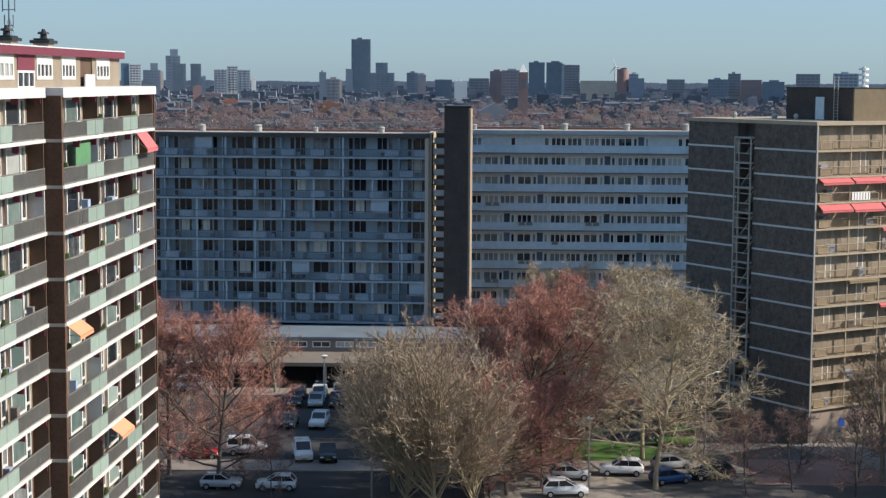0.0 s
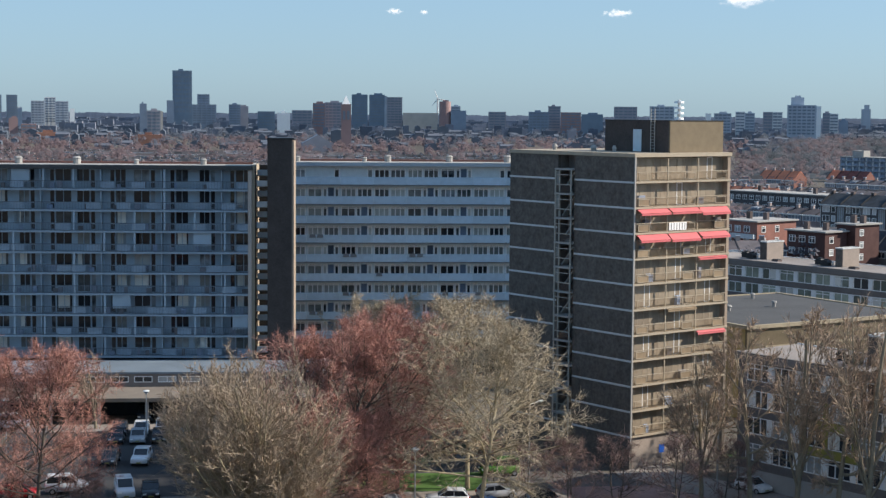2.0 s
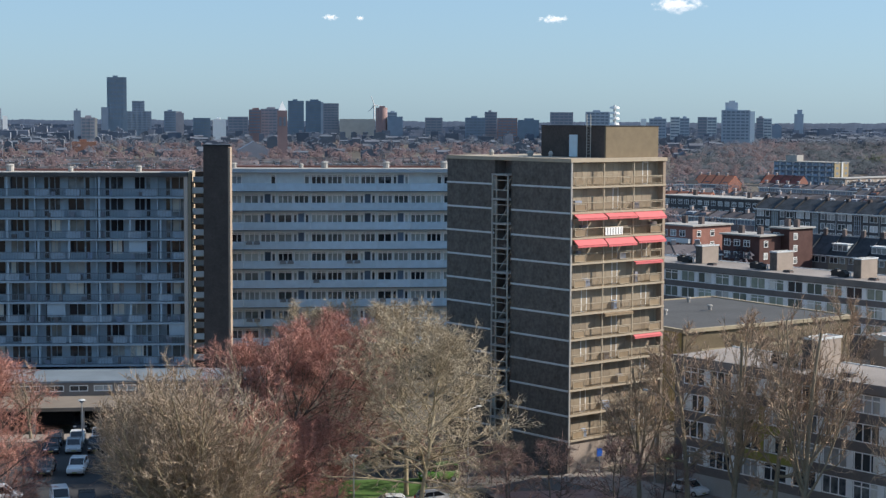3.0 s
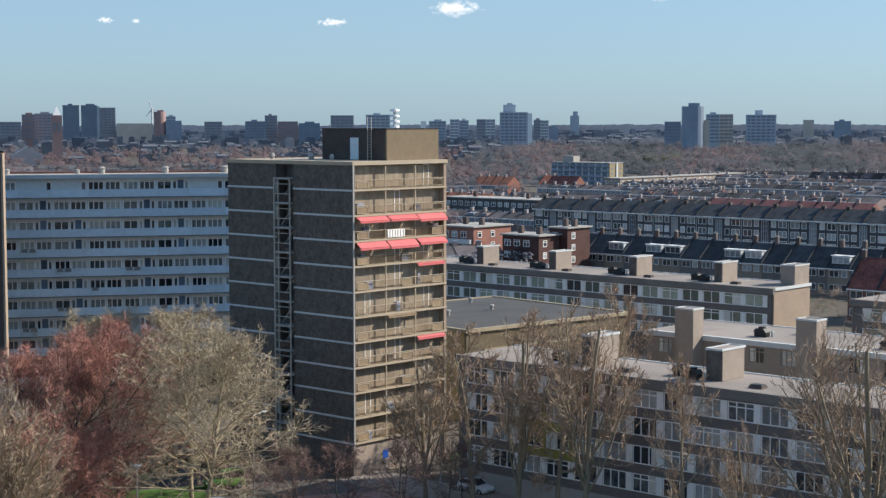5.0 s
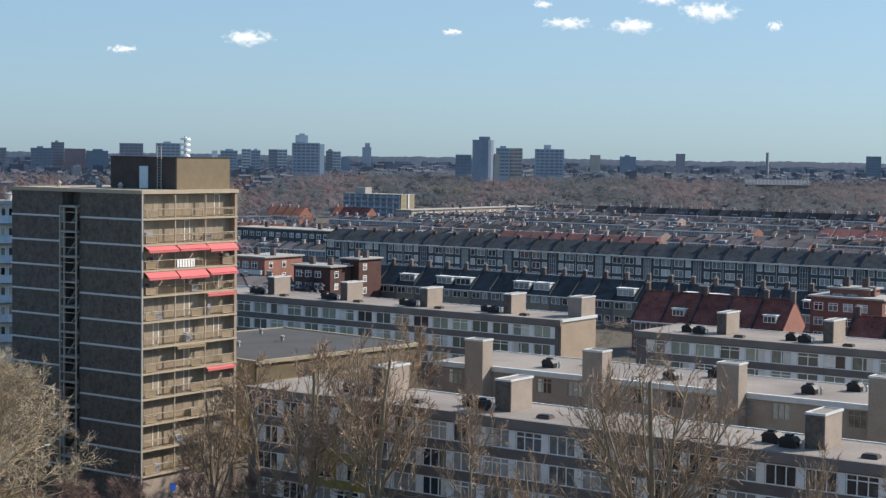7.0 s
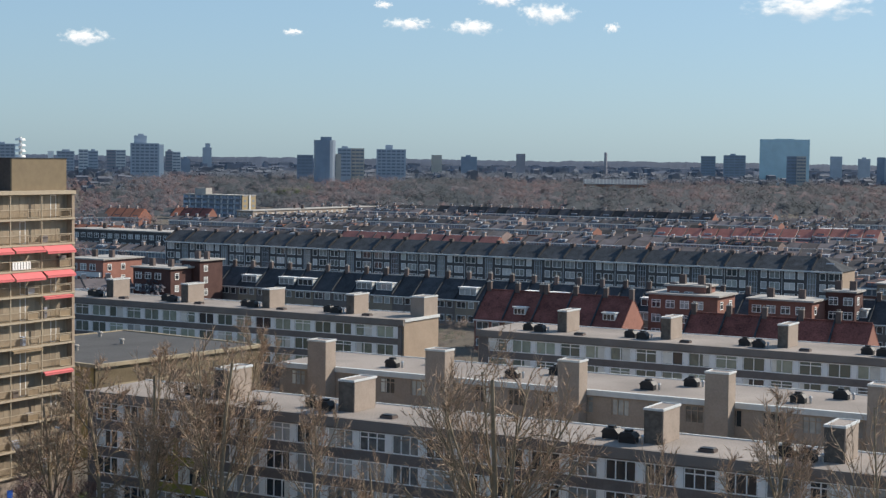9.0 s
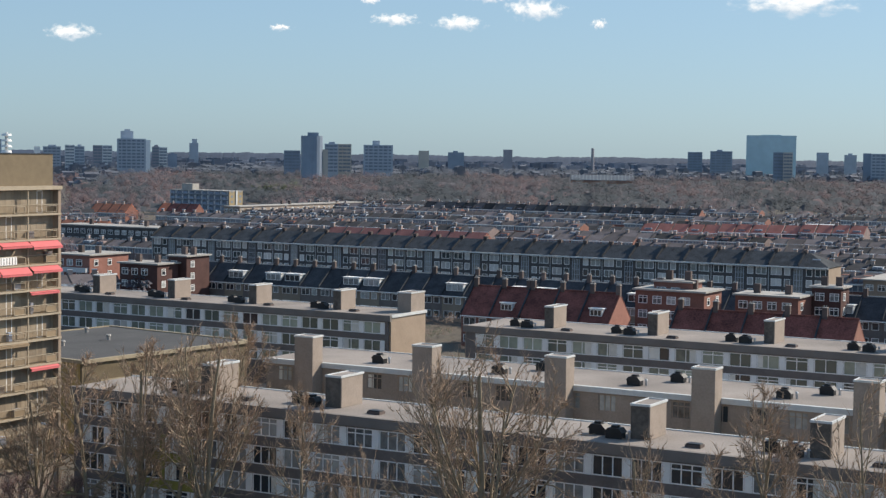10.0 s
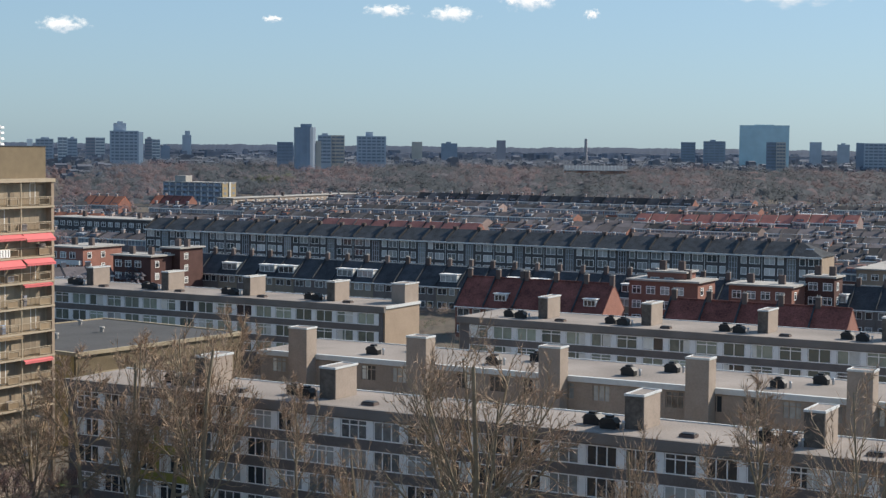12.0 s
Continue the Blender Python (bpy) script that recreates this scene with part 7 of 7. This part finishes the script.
WH, SV, BK, DK = "car_white", "car_silver", "car_black", "car_dark"
car(-15.5, 150.6, 180, WH, "hatch", "small white hatchback parked along the street")
car(-20.8, 151.0, 0, SV, "hatch", "silver hatchback under a bare tree")
car(-14.1, 162.6, -80, WH, "van", "white van parked across the pavement edge", z=0.14)
car(-11.5, 162.2, -85, BK, "hatch", "black hatchback parked beside a white van", z=0.14)
car(-13.6, 178.6, -95, WH, "suv", "white car standing in the parking lot")
car(-17.0, 178.5, -95, DK, "hatch", "dark car standing in the parking lot")
for i, (p, kind, lab) in enumerate(((DK, "hatch", "dark"), (WH, "hatch", "white"), (WH, "suv", "white"), (SV, "suv", "silver"))):
    car(-17.4 + i * 2.55, 195.0, -90, p, kind, lab + " car in a row before the garages")
for i, (p, kind, lab) in enumerate(((DK, "hatch", "dark"), (SV, "hatch", "grey"), (BK, "hatch", "black"))):
    car(-17.4 + i * 2.5, 190.2, -88, p, kind, lab + " car in the nearer parking row")
car(-15.0, 203.5, -90, DK, "van", "dark van in the shade of the garage")
car(-24.5, 163.0, 0, "car_red", "hatch", "red car behind the trees")
car(-20.0, 165.0, 5, WH, "van", "white van behind the trees")
car(-30.5, 199.0, 0, WH, "van", "white van by the garages, half behind twigs")
car(12.4, 155.2, 4, SV, "hatch", "silver hatchback at the kerb")
car(11.4, 148.8, 4, WH, "suv", "white car parked along the near kerb")
car(17.6, 157.0, 176, WH, "suv", "white car beside the broad bare tree")
car(22.8, 159.6, 18, SV, "hatch", "silver hatchback facing the tower")
car(26.2, 155.6, 190, BK, "suv", "black car by the tower forecourt")
car(21.9, 153.9, 20, "car_blue", "hatch", "blue-grey car half hidden by twigs")
car(24.6, 169.8, 190, "car_green", "van", "green van standing on the lawn's edge")
car(49.5, 160.5, -60, WH, "hatch", "white car by the tower's short side")
car(51.5, 166.0, -58, "car_red", "hatch", "red car by the tower's short side")


# ---- street furniture ----
def street_lamp(x, y, h=8.0, arm=0.0, rz=0):
    l = thing("street_lamp", "slim grey street lamp post with a pale head", "lamp", pose(x, y, 0, 0, 0, rz), "street lamps")
    part("post", Geo().tube((0, 0, 0), (0, 0, h), 0.09, 0.06, 7), "steel", l)
    if arm:
        part("arm", Geo().tube((0, 0, h), (arm, 0, h + 0.25), 0.045, n=5), "steel", l)
        part("lamp_head", Geo().box(arm - 0.1, -0.14, h + 0.18, arm + 0.6, 0.14, h + 0.34), "grey_white", l, bevel=0.03)
    else:
        part("lamp_head", Geo().tube((0, 0, h), (0, 0, h + 0.3), 0.15, 0.42, 10).tube((0, 0, h + 0.3), (0, 0, h + 0.42), 0.45, 0.2, 10), "grey_white", l)

street_lamp(-14.1, 192.9, 5.2)
street_lamp(-6.4, 146.5, 6.5)
street_lamp(13.9, 151.5, 6.5)
street_lamp(26.5, 162.0, 9.0, 1.2, 30)
street_lamp(11.0, 186.0, 11.0)
street_lamp(24.0, 190.0, 9.0, 1.0)
street_lamp(-27.0, 172.0, 8.0)
p_ = GRID @ Vector((0.5, -3.0, 0))
street_lamp(p_.x, p_.y, 10.5, 1.2, 120)

def blue_sign(x, y):
    s = thing("street_sign", "blue square traffic sign on a thin grey post", "sign", pose(x, y, 0, 0, 0, 20))
    part("post", Geo().tube((0, 0, 0), (0, 0, 2.9), 0.04, 0.04, 6), "steel", s)
    part("plate", Geo().box(-0.35, -0.05, 2.2, 0.35, -0.02, 3.1), "sign_blue", s, "blue plate", bevel=0.01)

blue_sign(42.2, 170.0)


# ---- clouds ----
def cloud_mat():
    m = bpy.data.materials.new("cloud")
    m.use_nodes = True
    n, l = m.node_tree.nodes, m.node_tree.links
    n.remove(n["Principled BSDF"])
    co = n.new("ShaderNodeTexCoord")
    info = n.new("ShaderNodeObjectInfo")
    off = n.new("ShaderNodeVectorMath")
    off.operation = 'MULTIPLY_ADD'
    off.inputs[1].default_value = (2.2, 1.0, 1.0)
    shift = n.new("ShaderNodeCombineXYZ")
    sc = n.new("ShaderNodeMath")
    sc.operation = 'MULTIPLY'
    sc.inputs[1].default_value = 37.0
    l.new(info.outputs["Random"], sc.inputs[0])
    l.new(sc.outputs[0], shift.inputs["X"])
    l.new(sc.outputs[0], shift.inputs["Y"])
    l.new(co.outputs["Object"], off.inputs[0])
    l.new(shift.outputs[0], off.inputs[2])
    ns = n.new("ShaderNodeTexNoise")
    ns.inputs["Scale"].default_value = 1.5
    ns.inputs["Detail"].default_value = 7
    ns.inputs["Roughness"].default_value = 0.58
    l.new(off.outputs[0], ns.inputs["Vector"])
    ln = n.new("ShaderNodeVectorMath")
    ln.operation = 'LENGTH'
    l.new(co.outputs["Object"], ln.inputs[0])
    ad = n.new("ShaderNodeMath")
    ad.operation = 'MULTIPLY_ADD'
    l.new(ns.outputs["Fac"], ad.inputs[0])
    ad.inputs[1].default_value = 1.9
    ad.inputs[2].default_value = -0.55
    sb = n.new("ShaderNodeMath")
    sb.operation = 'SUBTRACT'
    l.new(ad.outputs[0], sb.inputs[0])
    l.new(ln.outputs["Value"], sb.inputs[1])
    mr = n.new("ShaderNodeMapRange")
    mr.interpolation_type = 'SMOOTHSTEP'
    mr.inputs["From Min"].default_value = -0.5
    mr.inputs["From Max"].default_value = 0.3
    l.new(sb.outputs[0], mr.inputs["Value"])
    sep = n.new("ShaderNodeSeparateXYZ")
    l.new(co.outputs["Object"], sep.inputs[0])
    sh = n.new("ShaderNodeMath")
    sh.operation = 'MULTIPLY_ADD'
    l.new(ns.outputs["Fac"], sh.inputs[0])
    sh.inputs[1].default_value = 1.2
    l.new(sep.outputs["Y"], sh.inputs[2])
    # glowing card: sunlit tops and shaded undersides are painted by this ramp
    rp = n.new("ShaderNodeValToRGB")
    rp.color_ramp.elements[0].position = 0.2
    rp.color_ramp.elements[0].color = (0.60, 0.66, 0.72, 1)
    rp.color_ramp.elements[1].position = 0.75
    rp.color_ramp.elements[1].color = (0.93, 0.93, 0.91, 1)
    l.new(sh.outputs[0], rp.inputs["Fac"])
    em = n.new("ShaderNodeEmission")
    l.new(rp.outputs["Color"], em.inputs["Color"])
    tr = n.new("ShaderNodeBsdfTransparent")
    mx = n.new("ShaderNodeMixShader")
    l.new(mr.outputs["Result"], mx.inputs["Fac"])
    l.new(tr.outputs[0], mx.inputs[1])
    l.new(em.outputs[0], mx.inputs[2])
    l.new(mx.outputs[0], n["Material Output"].inputs["Surface"])
    return m

M["cloud"] = cloud_mat()
def cloud(az, el, half_w, half_h):
    """A fair-weather cloud in the far sky; bearing, elevation and half sizes in degrees."""
    d = 4700
    x, y = az_at(az, d)
    g = Geo()
    g.v = [(-1.3, -1.3, 0), (1.3, -1.3, 0), (1.3, 1.3, 0), (-1.3, 1.3, 0)]
    g.f = [(0, 1, 2, 3)]
    m = look((x, y, EYE + d * math.tan(radians(el))), (0, 0, EYE)) @ pose(0, 0, 0, 0, 180, 0)
    ob = part("cloud", cached("cloudcard", lambda: g.mesh("cloud", "cloud")), None, m=m @ Matrix.Diagonal((d * math.tan(radians(half_w)), d * math.tan(radians(half_h)), 1, 1)))
    ob.visible_shadow = False
    tagged(ob, "small white fair-weather cloud with a grey underside", "cloud", "clouds", "structure")

cloud(16.42, 3.90, 1.09, 0.34)
cloud(27.52, 4.58, 0.98, 0.29)
cloud(26.63, 5.22, 0.43, 0.17)
cloud(29.78, 4.49, 1.02, 0.35)
cloud(32.33, 4.98, 1.17, 0.46)
cloud(30.75, 5.40, 0.88, 0.27)
cloud(34.59, 4.50, 0.35, 0.23)
cloud(41.28, 5.19, 2.51, 0.53)
cloud(12.16, 3.43, 0.62, 0.17)
cloud(4.42, 3.46, 0.30, 0.13)
cloud(5.45, 3.44, 0.17, 0.11)
cloud(23.52, 4.24, 0.49, 0.15)
